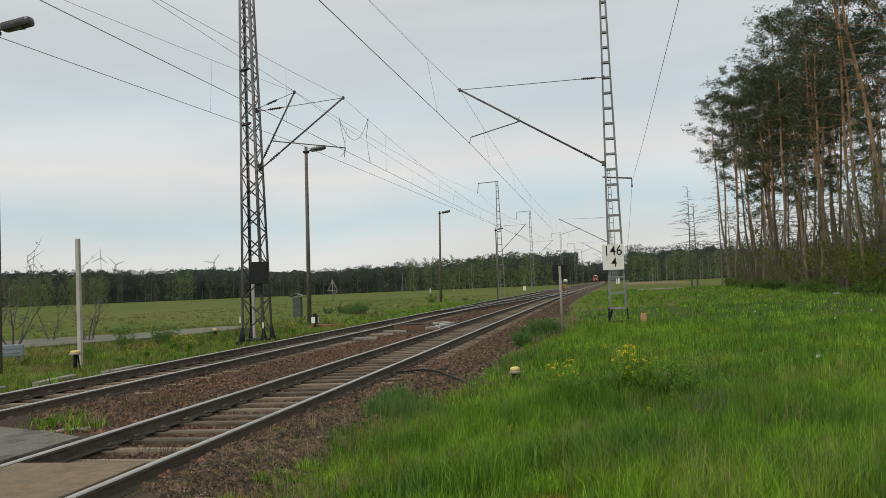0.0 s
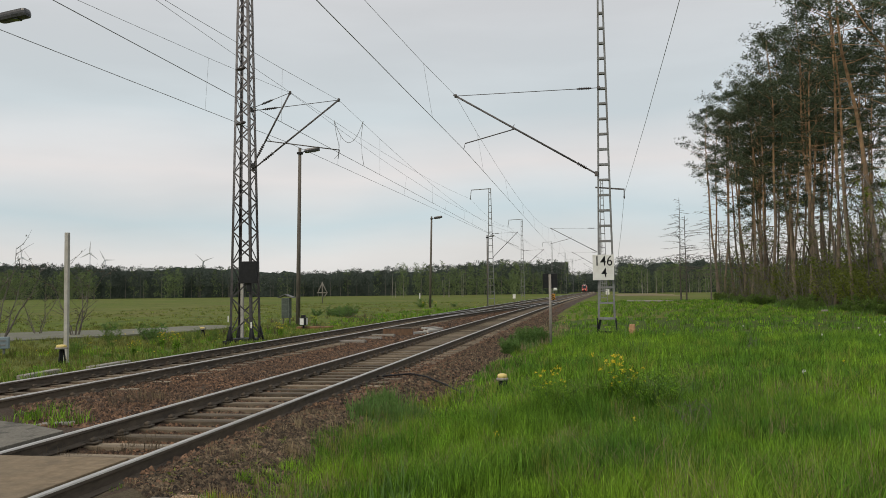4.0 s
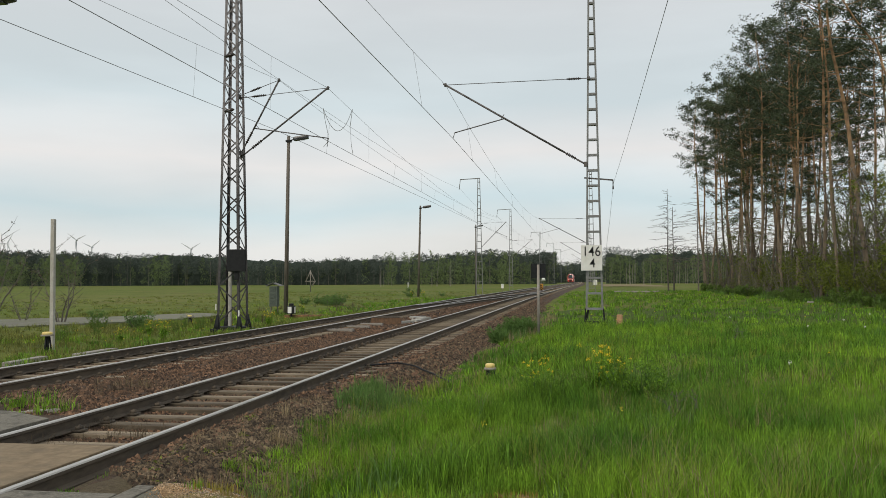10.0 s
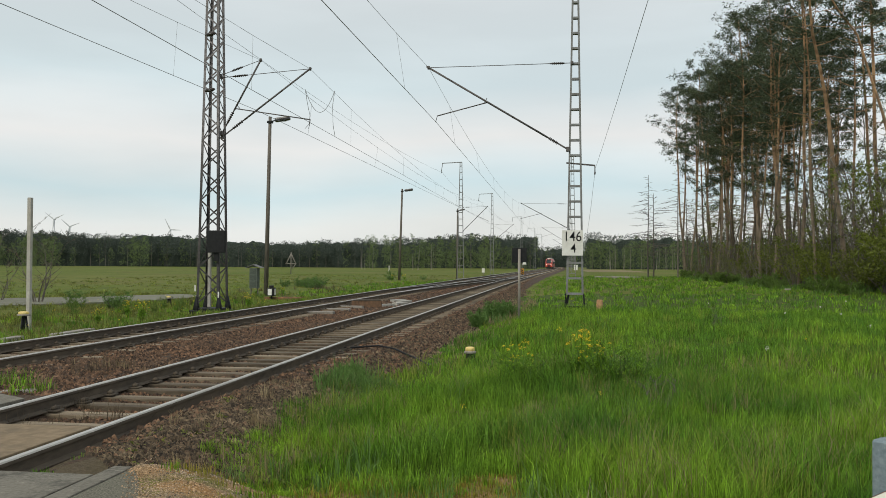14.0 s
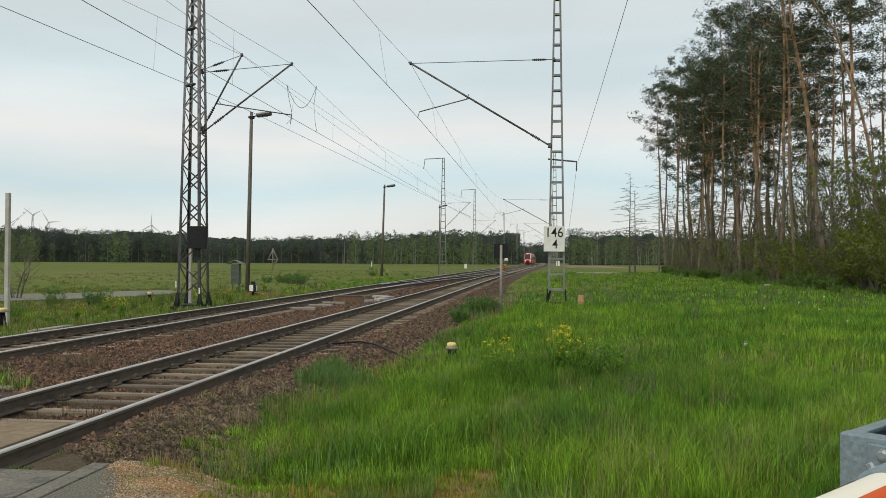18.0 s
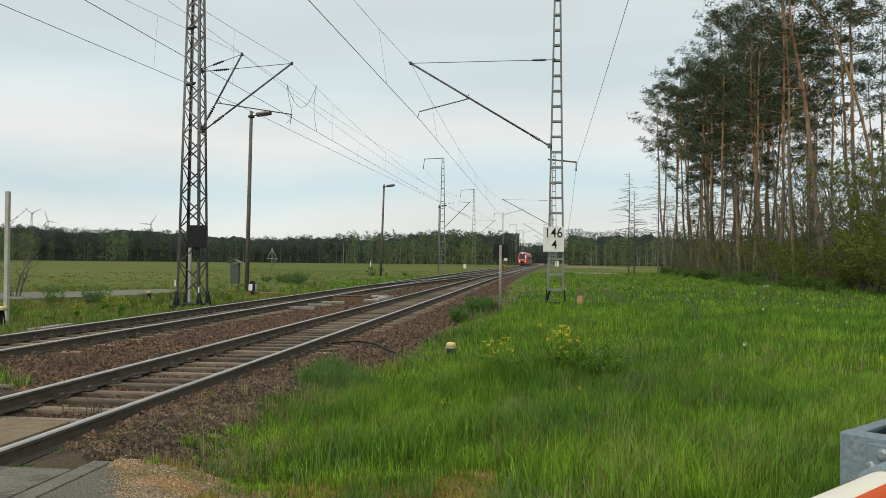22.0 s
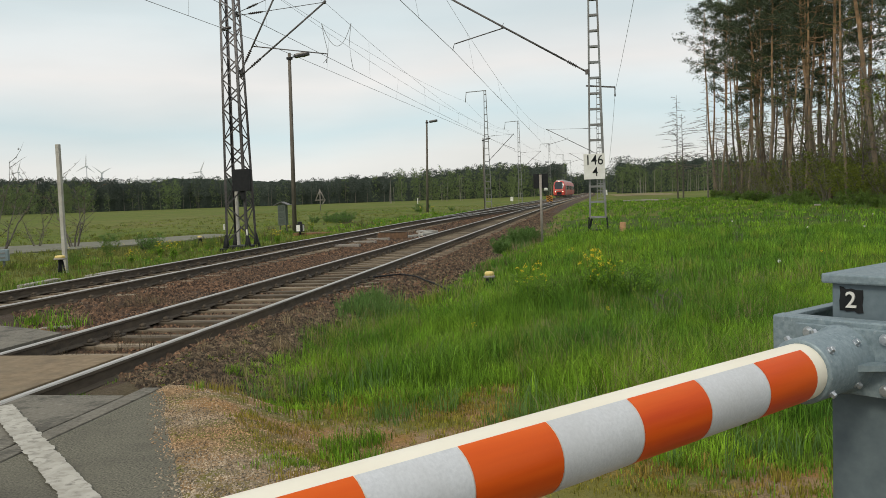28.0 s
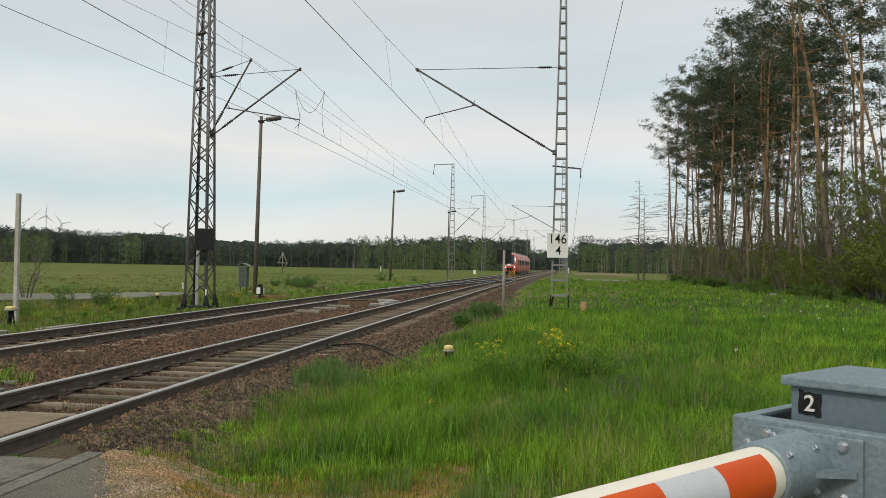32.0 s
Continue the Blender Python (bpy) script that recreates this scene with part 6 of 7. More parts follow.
# the wood's edge runs away from the viewer; deeper rows close it
for x0, y0, n in ((23.4, 68, 10), (26.0, 66, 8), (30, 78, 5), (35, 90, 3)):
    for k in range(n):
        y = y0 + (124 - y0) * (k + pr.uniform(0.1, 0.9)) / n
        x = x0 + pr.uniform(-1.3, 1.3) + max(0, (y - 112) * 0.15)
        spots.append((x, y))
spots += [(21.6, 117), (20.9, 122), (22.4, 111), (21.8, 126), (23.0, 104), (26.8, 51), (26.2, 63), (28.8, 52), (30.8, 55.5), (29.8, 48), (33, 56.5), (35.5, 60), (34, 52), (32, 62), (38, 57), (37, 66)]
spots += [(29.5, 74), (33.5, 80), (30.2, 66), (35.5, 84)]
spots += [(22.4 + 8 * pr.random() + 0.03 * k, 84 + 40 * (k + pr.random()) / 16) for k in range(16)]
used = set()
for k, (x, y) in enumerate(spots):
    src = PINES[k % 5]
    m = pose(x, y, float(ground_z(x, y)) - 0.05, 0, 0, pr.uniform(0, 360))
    s = pr.uniform(0.86, 1.08) * (1.09 if y > 84 else 1.0)
    if k % 5 not in used and k < 5:
        used.add(k % 5)
        src.matrix_world = m
        src.scale = (s, s, s)
    else:
        c = copy_thing(src, m)
        c.scale = (s, s, s)
# four large pines stand before the others, some with bowed stems
for x, y, seed, h, cf, thick, spine in (
        (21.6, 62, 71, 26, 0.66, 0.7, [(0, 0), (-0.9, 20), (-1.2, 26)]),
        (23.0, 60, 72, 27, 0.58, 1.05, [(0, 0), (-0.5, 5), (-1.5, 12), (-2.3, 17.5), (-2.4, 22), (-2.0, 27)]),
        (24.0, 54, 73, 22, 0.72, 0.95, [(0, 0), (-0.1, 4.7), (-1.1, 11.5), (-2.1, 15.6), (-3.6, 17.6), (-5.0, 20), (-5.5, 22)]),
        (23.2, 78, 74, 26, 0.55, 0.95, [(0, 0), (-0.3, 5), (-1.0, 22), (-1.1, 26)])):
    pine(seed, h, cf, spine, thick, 0.62).matrix_world = pose(x, y, float(ground_z(x, y)) - 0.05)


def twiggy(seed, h, spread, leaves, mat, name, label, category, bark=M_BARK, leaf_size=0.16, stems=6, per=7):
    """A shrub or young tree of several forking stems with thin leaves."""
    rnd, nr = random.Random(seed), np.random.default_rng(seed)
    th = thing(name, pose(0, 0, 0), label, category)
    parts_, cen = [], []
    for k in range(stems):
        a = 6.28 * k / stems + rnd.uniform(-0.4, 0.4)
        L = h * rnd.uniform(0.7, 1.05)
        pts = branch_pts(rnd, (0.12 * math.cos(a), 0.12 * math.sin(a), -0.1), (math.cos(a) * spread, math.sin(a) * spread, 1.0), L, 0.06, 5)
        r = 0.012 * h ** 0.8 + 0.006
        parts_.append(tube(pts, [r, r * 0.8, r * 0.62, r * 0.45, r * 0.3, r * 0.12], 4))
        for j in range(9):
            i = 1 + j % 4
            p = pts[i].lerp(pts[i + 1], rnd.random())
            b = rnd.uniform(0, 6.28)
            sub = branch_pts(rnd, p, (math.cos(b), math.sin(b), 0.5), L * rnd.uniform(0.16, 0.36), 0.05, 3)
            parts_.append(tube(sub, [r * 0.35, r * 0.24, r * 0.16, r * 0.06], 3))
            for q in sub[1:]:
                cen.append(q)
                cen.append(q + Vector((rnd.uniform(-0.2, 0.2), rnd.uniform(-0.2, 0.2), rnd.uniform(-0.2, 0.2))) * h * 0.12)
    part("branchwork", merge(*parts_), bark, th)
    if leaves:
        keep = [c for c in cen if rnd.random() < leaves]
        v, t = tufts([tuple(c) for c in keep], leaf_size * (1 + 0.08 * h), per, nr, 0.9)
        np_mesh("foliage", v, t, mat, th)
    return th


def scatter(src, places, lo, hi, seed):
    rnd = random.Random(seed)
    for k, (x, y) in enumerate(places):
        m = pose(x, y, float(ground_z(x, y)) - 0.03, 0, 0, rnd.uniform(0, 360))
        s = rnd.uniform(lo, hi)
        if k < len(src):
            src[k].matrix_world = m
            src[k].scale = (s, s, s)
        else:
            c = copy_thing(src[k % len(src)], m)
            c.scale = (s, s, s)


ur = random.Random(9)
shrubs = [twiggy(s, 3.4, 0.55, 0.75, M_SHRUB, "shrub", "olive-green twiggy undergrowth shrub at the wood's edge", "shrub", leaf_size=0.12, per=6) for s in (31, 32, 33)]
scatter(shrubs, [(22.6 + ur.uniform(-2.2, 3.4) + (1.5 if ur.random() < 0.4 else 0), 45 + 80 * (k + ur.random()) / 60) for k in range(60)], 0.5, 1.35, 2)
greens = [twiggy(s, 3.0, 0.6, 1.0, M_FRESH, "shrub", "fresh green leafy shrub at the wood's edge", "shrub", leaf_size=0.2) for s in (41, 42)]
scatter(greens, [(21.6, 44.5), (22.6, 43), (23.8, 47.5), (25.5, 45), (26.5, 47), (22.2, 47), (22.8, 52.5), (23.3, 58), (24.2, 44), (23.5, 66), (24.5, 80), (22.0, 63), (25, 49), (26, 53), (24, 92), (23.2, 72), (22.4, 49.5), (23.4, 50.5), (24.6, 52), (22.6, 55.5), (25.6, 57), (24.0, 60.5), (21.8, 59), (22.9, 45.4), (27.5, 50)], 0.7, 1.7, 3)
poles = [twiggy(s, 11.0, 0.13, 0.5, M_SHRUB, "young_tree", "thin young tree with sparse olive spring leaves", "tree", leaf_size=0.16, stems=2, per=8) for s in (53, 54, 55)]
scatter(poles, [(22.5 + ur.uniform(-0.5, 18), 46 + 78 * (k + ur.random()) / 90) for k in range(90)], 0.55, 1.4, 14)
birch = [twiggy(s, 9.5, 0.16, 0.9, M_FRESH, "young_tree", "slender young tree in fresh green leaf", "tree", leaf_size=0.2, stems=3, per=12) for s in (51, 52)]
scatter(birch, [(23.6, 44), (25.8, 43.5), (27.0, 45.8), (24.5, 45.5), (26.8, 49), (25.2, 55), (28, 52), (27.5, 60), (24.8, 118), (29, 46), (23.2, 48.5), (24.6, 50), (22.8, 53), (26, 47), (27.8, 55)] + [(23.5 + 9 * ur.random(), 45 + 26 * ur.random()) for k in range(22)], 0.55, 1.15, 4)
def dead_spruce(seed, h):
    """A dead conifer: straight stem with many thin level branches."""
    rnd = random.Random(seed)
    th = thing("bare_tree", pose(0, 0, 0), "bare dead conifer with thin level branches", "tree")
    parts_ = [tube([(0.1 * math.sin(k), 0, h * k / 6 - 0.1) for k in range(7)], [0.095 * (1.05 - k / 6) + 0.015 for k in range(7)], 6)]
    for k in range(46):
        f = 0.22 + 0.76 * k / 46
        a = rnd.uniform(0, 6.28)
        L = (0.6 + 4.0 * (1 - f) ** 0.7) * rnd.uniform(0.35, 1.15)
        pts = branch_pts(rnd, (0, 0, h * f), (math.cos(a), math.sin(a), rnd.uniform(-0.2, 0.35)), L, -0.03, 4)
        parts_.append(tube(pts, [0.035, 0.028, 0.022, 0.016, 0.01], 3))
        for j in (2, 3):
            b = a + rnd.uniform(-0.9, 0.9)
            parts_.append(tube(branch_pts(rnd, pts[j], (math.cos(b), math.sin(b), -0.1), L * 0.4, -0.06, 2), [0.02, 0.014, 0.008], 3))
    part("branchwork", merge(*parts_), M_BARK, th)
    return th


bares = [dead_spruce(61, 13.5), dead_spruce(62, 11.0)]
scatter(bares, [(15.7, 117), (16.6, 119), (19.4, 116), (21.0, 119)], 0.92, 1.05, 5)
brambles = [twiggy(s, 1.0, 0.9, 1.0, M_THICKET, "bramble", "low dark-green bramble at the foot of the wood", "shrub", leaf_size=0.13, stems=9, per=8) for s in (111, 112)]
scatter(brambles, [(21.0 + ur.uniform(-2.6, 2.2) + 0.02 * k, 44 + 74 * (k + ur.random()) / 40) for k in range(40)], 0.35, 1.25, 15)
twigs = [twiggy(s, 3.6, 0.45, 0.25, M_WEED, "bare_shrub", "leafless brown twiggy shrub in the meadow", "shrub", leaf_size=0.08, stems=5) for s in (71, 72)]
scatter(twigs, [(-21.2, 33.5), (-22.5, 38), (-19.6, 36.6), (-24.5, 36), (-26.5, 39), (-25.0, 33)], 0.5, 1.35, 6)
lows = [twiggy(s, 0.95, 0.7, 1.0, M_GRASS_BLUE, "low_bush", "low olive-green bush in the meadow", "shrub", leaf_size=0.10, stems=7, per=5) for s in (81, 82)]
scatter(lows, [(-20.4, 40.9), (-13.7, 32.6), (-18.5, 69), (-17.4, 69.4), (-16.4, 69), (-21.2, 88), (-15.2, 66), (-16.4, 67.5), (-14.4, 65), (-28, 160), (-24, 150), (-20, 128), (-12.0, 101), (-15.8, 100.5), (-13.4, 32.4), (-15.0, 64)], 0.7, 1.25, 7)
herbs = [twiggy(s, 1.2, 0.14, 0.9, M_THICKET, "tall_herb", "dark-green upright weed in the lineside grass", "plant", bark=M_THICKET, leaf_size=0.07, stems=8, per=4) for s in (121, 122)]
scatter(herbs, [(-15.4, 32.2), (-15.1, 32.0), (-14.7, 31.8), (-12.2, 30.2), (-11.6, 29.6), (-11.0, 30.6), (-12.9, 28.4), (-10.4, 31.5), (-13.4, 27.2), (-11.8, 33.0), (-10.8, 34.4), (-12.0, 24.8)], 0.35, 0.62, 19)
trackbush = [twiggy(s, 0.75, 0.5, 1.0, M_GRASS_BLUE, "low_bush", "low dark-green bush on the ballast shoulder", "shrub", bark=M_GRASS_BLUE, leaf_size=0.09, stems=10, per=11) for s in (91,)]
scatter(trackbush, [(2.05, 27.6), (2.4, 28.6), (1.9, 29.2), (1.75, 24.6)], 0.6, 0.9, 8)
brooms = [twiggy(s, 0.8, 0.3, 0.6, M_GRASS, "broom_bush", "green broom bush with thin upright twigs in the grass", "shrub", bark=M_GRASS_BLUE, leaf_size=0.05, stems=12, per=7) for s in (95,)]
scatter(brooms, [(4.75, 11.3), (3.5, 11.6), (5.0, 11.1), (4.5, 11.7), (3.65, 11.3)], 0.75, 1.0, 18)

# yellow-flowering weeds, dandelion clocks and dark dock plants in the verge
def flower_plant(seed, h, heads):
    rnd = random.Random(seed)
    th = thing("flowering_weed", pose(0, 0, 0), "yellow-flowering weed with thin green stems in the grass", "plant", "flowering weeds")
    stems, pet, o = [], [], []
    for k in range(heads):
        a = rnd.uniform(0, 6.28)
        r = rnd.uniform(0.02, 0.28)
        top = Vector((r * math.cos(a), r * math.sin(a), h * rnd.uniform(0.6, 1.0)))
        stems.append(tube([(top.x * 0.25, top.y * 0.25, -0.02), (top.x * 0.6, top.y * 0.6, top.z * 0.5), top], [0.006, 0.004, 0.003], 4))
        o.append(tuple(top))
    tagged(part("branchwork", merge(*stems), M_GRASS, th), kind="stuff")
    v, t = tufts(o, 0.042, 10, np.random.default_rng(seed), 0.6)
    np_mesh("blossom", v, t, M_FLOWER, th)
    lv, lt = tufts([tuple(Vector(p) * 0.5) for p in o], 0.11, 9, np.random.default_rng(seed + 1), 0.6)
    np_mesh("foliage", lv, lt, M_GRASS, th)
    return th


fl = [flower_plant(s, 0.72, 20) for s in (5, 6)]
fr = random.Random(17)
scatter(fl, [(4.6, 11.5), (4.4, 11.7), (3.5, 11.6), (-9.6, 24.2), (-9.1, 26.0), (-10.4, 27.5), (-8.4, 33.5), (-13.3, 48), (-12.4, 50), (-11.2, 36), (-13.9, 99), (-15.1, 97.5)], 0.75, 1.15, 9)
dots = []
for k in range(36):
    x, y = fr.uniform(1.8, 20), fr.uniform(5, 45)
    if x + 0.9 * y > 9:
        dots.append((x, y, float(ground_z(x, y)) + fr.uniform(0.18, 0.34)))
for k in range(140):
    x, y = fr.uniform(-16, -7.2), fr.uniform(20, 60)
    dots.append((x, y, float(ground_z(x, y)) + fr.uniform(0.15, 0.3)))
v, t = tufts(dots, 0.035, 9, np.random.default_rng(3), 0.7)
tagged(np_mesh("dandelions", v, t, M_FLOWER), "scattered small yellow dandelion flowers", "flowers", kind="stuff")
dots = [(fr.uniform(3, 16), fr.uniform(7, 34)) for k in range(12)]
v, t = tufts([(x, y, float(ground_z(x, y)) + 0.36) for x, y in dots], 0.04, 26, np.random.default_rng(4), 1.0)
tagged(np_mesh("dandelion_clocks", v, t, M_PUFF), "pale round dandelion seed heads above the grass", "flowers", kind="stuff")
dock = [twiggy(s, 0.95, 0.16, 0.8, M_POLE_DARK, "dock_plant", "dark brown dock plant standing in the grass", "plant", bark=M_POLE_DARK, leaf_size=0.05, stems=3, per=4) for s in (101, 102)]
scatter(dock, [(5.2, 9.8), (8.1, 23)], 0.5, 0.6, 10)
# small broad-leaved weeds at the bare edge of the verge
wp = []
for k in range(260):
    x, y = fr.uniform(0.35, 4.8), fr.uniform(5.6, 10.0)
    if x + y > 7.0 and (y > 6.0 or x > road_edge(y) + 0.8) and math.sin(x * 3.1 + 1) * math.cos(y * 2.7) > -0.25:
        z = float(surf_z(x, y)) + 0.02
        wp.append((x, y, z))
v, t = tufts(wp, 0.07, 14, np.random.default_rng(8), 0.35)
tagged(np_mesh("low_weeds", v, t, M_MEADOW), "small grey-green weeds at the bare verge edge", "weeds", kind="stuff")
grass_log = thing("pale_log", pose(11.0, 108, -0.3, 0, 0, 60), "pale fallen log lying in the grass", "log")
bm = bmesh.new()
rod(bm, (0, -3, 0.25), (0, 3, 0.25), 0.16, 0.12, n=10)
part("log_wood", bm, M_CONCRETE, grass_log)
for x, y in ((17.4, 53),):
    cs = thing("pale_stone", pose(x, y, float(ground_z(x, y))), "pale boundary stone in the grass", "stone")
    bm = bmesh.new()
    box(bm, 0, 0, 0.2, 0.34, 0.2, 0.10, bevel=0.03)
    part("stone_block", bm, M_CONCRETE, cs)


# distant woods: many simple trees, each a stem with ragged foliage
def wood(name, places, kind, mat, label, seed):
    nr = np.random.default_rng(seed)
    P = np.array(places, float)
    n = len(P)
    h = P[:, 3]
    per, lo, wide, top, grain = (38, 0.40, 0.16, 0.84, 0.062) if kind == "pine" else (60, 0.06, 0.19, 0.62, 0.066)
    f = lo + (1.0 - lo) * nr.uniform(0, 1, (n, per)) ** 0.9
    rad = wide * h[:, None] * np.sqrt(np.clip(np.where(f > top, (1.02 - f) / (1.02 - top), 0.35 + 0.65 * (f - lo) / (top - lo)), 0.02, 1)) * np.sqrt(nr.uniform(0, 1, (n, per)))
    a = nr.uniform(0, 6.28, (n, per))
    c = np.stack([P[:, 0:1] + rad * np.cos(a), P[:, 1:2] + rad * np.sin(a), P[:, 2:3] + h[:, None] * f], -1).reshape(-1, 3)
    v, t = tufts(c, np.repeat(h * grain, per), 7, nr, 0.6, 0.8, 1.3)
    return tagged(np_mesh(name, v, t, mat), label, "woods", kind="stuff")


wr = random.Random(33)
pine_far, leaf_far, trunks = [], [], []


def band(x0, x1, n, yf, hf, mix):
    for k in range(n):
        x = x0 + (x1 - x0) * (k + wr.random()) / n
        y = yf(x) + wr.uniform(0, 34)
        h = hf(x) * wr.uniform(0.92, 1.05)
        z = float(ground_z(x, y))
        (leaf_far if wr.random() < mix else pine_far).append((x, y, z, h))
        trunks.append((x, y, z, h))


RIDGE_X, RIDGE_H = [-420, -314, -263, -193, -186, -123, -75, -49, -27, -8], [21, 20.5, 17.6, 16.6, 12.8, 14.2, 15.8, 17.4, 17.4, 16.2]


def ridge(x):
    """Height of the long pine belt at x."""
    return np.interp(x, RIDGE_X, RIDGE_H)


band(-360, -8, 430, lambda x: 430, lambda x: float(ridge(x)) * 0.97 + 0.4 * math.sin(x * 0.3), 0.05)
band(-360, -8, 300, lambda x: 455, lambda x: float(ridge(x)) * 1.02, 0.03)
band(-66, -9, 46, lambda x: 345, lambda x: 9.0 + 1.4 * math.sin(x * 0.21), 0.85)
band(14, 250, 260, lambda x: 385 + 0.15 * x, lambda x: 15.8, 0.08)
band(15, 70, 84, lambda x: 332, lambda x: 10.2 + 1.6 * math.sin(x * 0.4), 0.95)
band(9, 40, 40, lambda x: 520, lambda x: 16, 0.2)
band(-22, 8, 40, lambda x: 620, lambda x: 15, 0.2)
for k in range(9):
    x = wr.uniform(-330, -20)
    leaf_far.append((x, 410 + 0.06 * x + wr.uniform(-6, 8), -0.6, wr.uniform(8, 12)))
for k in range(90):
    x = wr.uniform(-262, -196)
    leaf_far.append((x, 318 + wr.uniform(-10, 20), -0.7, wr.uniform(9, 13.5) * (1 - 0.3 * float(smooth01(-x, 205, 196)))))
for k in range(7):
    leaf_far.append((-166 + wr.gauss(0, 3), 330 + wr.uniform(-4, 8), -0.7, wr.uniform(9, 13)))
for k in range(34):
    x = -62 + wr.uniform(-4, 44)
    leaf_far.append((x, 300 + wr.uniform(-6, 20), -0.6, wr.uniform(8, 13)))
# unseen pines added behind and beside the viewer, for reflections only
for k in range(120):
    a = wr.uniform(0.7, 5.0)
    x, y = 120 * math.sin(a + 0.6), 120 * math.cos(a + 0.6)
    if y < 20 and abs(x) > 30:
        pine_far.append((x, y, -0.4, wr.uniform(16, 22)))
wood("distant_pines", pine_far, "pine", M_NEEDLES_FAR, "distant belt of dark, haze-tinted pines along the horizon, with unseen added pines behind the viewer", 5)
wood("distant_broadleaf_trees", leaf_far, "leaf", M_SHRUB_FAR, "distant fresh green broadleaf trees along the horizon", 6)


thicket = [(wr.uniform(33, 46), 46 + 88 * (k + wr.random()) / 90, -0.2, wr.uniform(2.6, 5.2)) for k in range(110)]
wood("deep_undergrowth", thicket, "leaf", M_SHRUB, "dense olive undergrowth deeper in the pine wood", 12)


def wood_mass(x0, x1, yf, h0, seed, mat, label):
    """Backdrop sheet closing a distant wood, its inner shade painted dark: a long uneven ridge of canopy."""
    n, m = int((x1 - x0) / 1.6), 9
    X = np.linspace(x0, x1, n)[:, None] + np.zeros((1, m))
    f = np.linspace(0, 1, m)[None, :]
    r = np.random.default_rng(seed)
    bump = sum(np.sin(X * s + p) * a for s, p, a in ((0.03, 1, 1.0), (0.11, 2, 0.7), (0.37, 0.4, 0.5), (0.9, 3, 0.4))) + r.normal(0, 0.45, (n, m))
    Y = yf(X) + 26 * np.clip(f - 0.35, 0, 1) + r.normal(0, 0.7, (n, m))
    Z = -0.7 + (h0 + bump + ((ridge(X) * 0.92 - h0) if seed == 3 else 0)) * np.clip(f / 0.5, 0, 1) ** 0.8
    v = np.stack([X, Y, Z], -1).reshape(-1, 3)
    i, j = np.meshgrid(np.arange(n - 1), np.arange(m - 1), indexing="ij")
    a = (i * m + j).ravel()
    return tagged(np_mesh("distant_wood", v, np.stack([a, a + m, a + m + 1, a + 1], -1), mat), label, "woods", kind="stuff")


wood_mass(-620, -8, lambda x: 462 + 0 * x, 11.2, 3, M_WOOD_MASS, "backdrop sheet coloured as the shaded interior of the distant pine wood")
wood_mass(-40, 60, lambda x: 640 + 0 * x, 11.5, 8, M_WOOD_MASS, "backdrop sheet coloured as the shaded interior of the wood where the line vanishes")
wood_mass(16, 420, lambda x: 396 + 0.15 * x, 12.6, 4, M_WOOD_MASS, "backdrop sheet coloured as the shaded interior of the wood right of the line")
V, T, o = [], [], 0
for x, y, z, h in trunks[::6]:
    r = 0.11
    V += [(x - r, y, z), (x + r, y, z), (x, y + r, z), (x - r * 0.5, y, z + h * 0.8), (x + r * 0.5, y, z + h * 0.8), (x, y + r * 0.5, z + h * 0.8)]
    T += [(o, o + 1, o + 4), (o, o + 4, o + 3), (o + 1, o + 2, o + 5), (o + 1, o + 5, o + 4), (o + 2, o, o + 3), (o + 2, o + 3, o + 5)]
    o += 6
tagged(np_mesh("distant_trunks", np.array(V), np.array(T), M_BARK), "slender trunks of the distant wood", "woods", kind="stuff")

V, T, o = [], [], 0
for k in range(44):
    x = wr.uniform(20, 62) if k < 30 else wr.uniform(-70, -16)
    y, h, r = (326 if k < 30 else 296) + wr.uniform(-3, 6), wr.uniform(5, 9), 0.07
    dx = wr.uniform(-0.5, 0.5)
    V += [(x - r, y, -0.8), (x + r, y, -0.8), (x, y + r, -0.8), (x + dx - r * 0.5, y, h), (x + dx + r * 0.5, y, h), (x + dx, y + r * 0.5, h)]
    T += [(o, o + 1, o + 4), (o, o + 4, o + 3), (o + 1, o + 2, o + 5), (o + 1, o + 5, o + 4), (o + 2, o, o + 3), (o + 2, o + 3, o + 5)]
    o += 6
tagged(np_mesh("birch_trunks", np.array(V), np.array(T), M_CONCRETE), "pale birch trunks before the distant wood", "woods", kind="stuff")

ROTORS = []


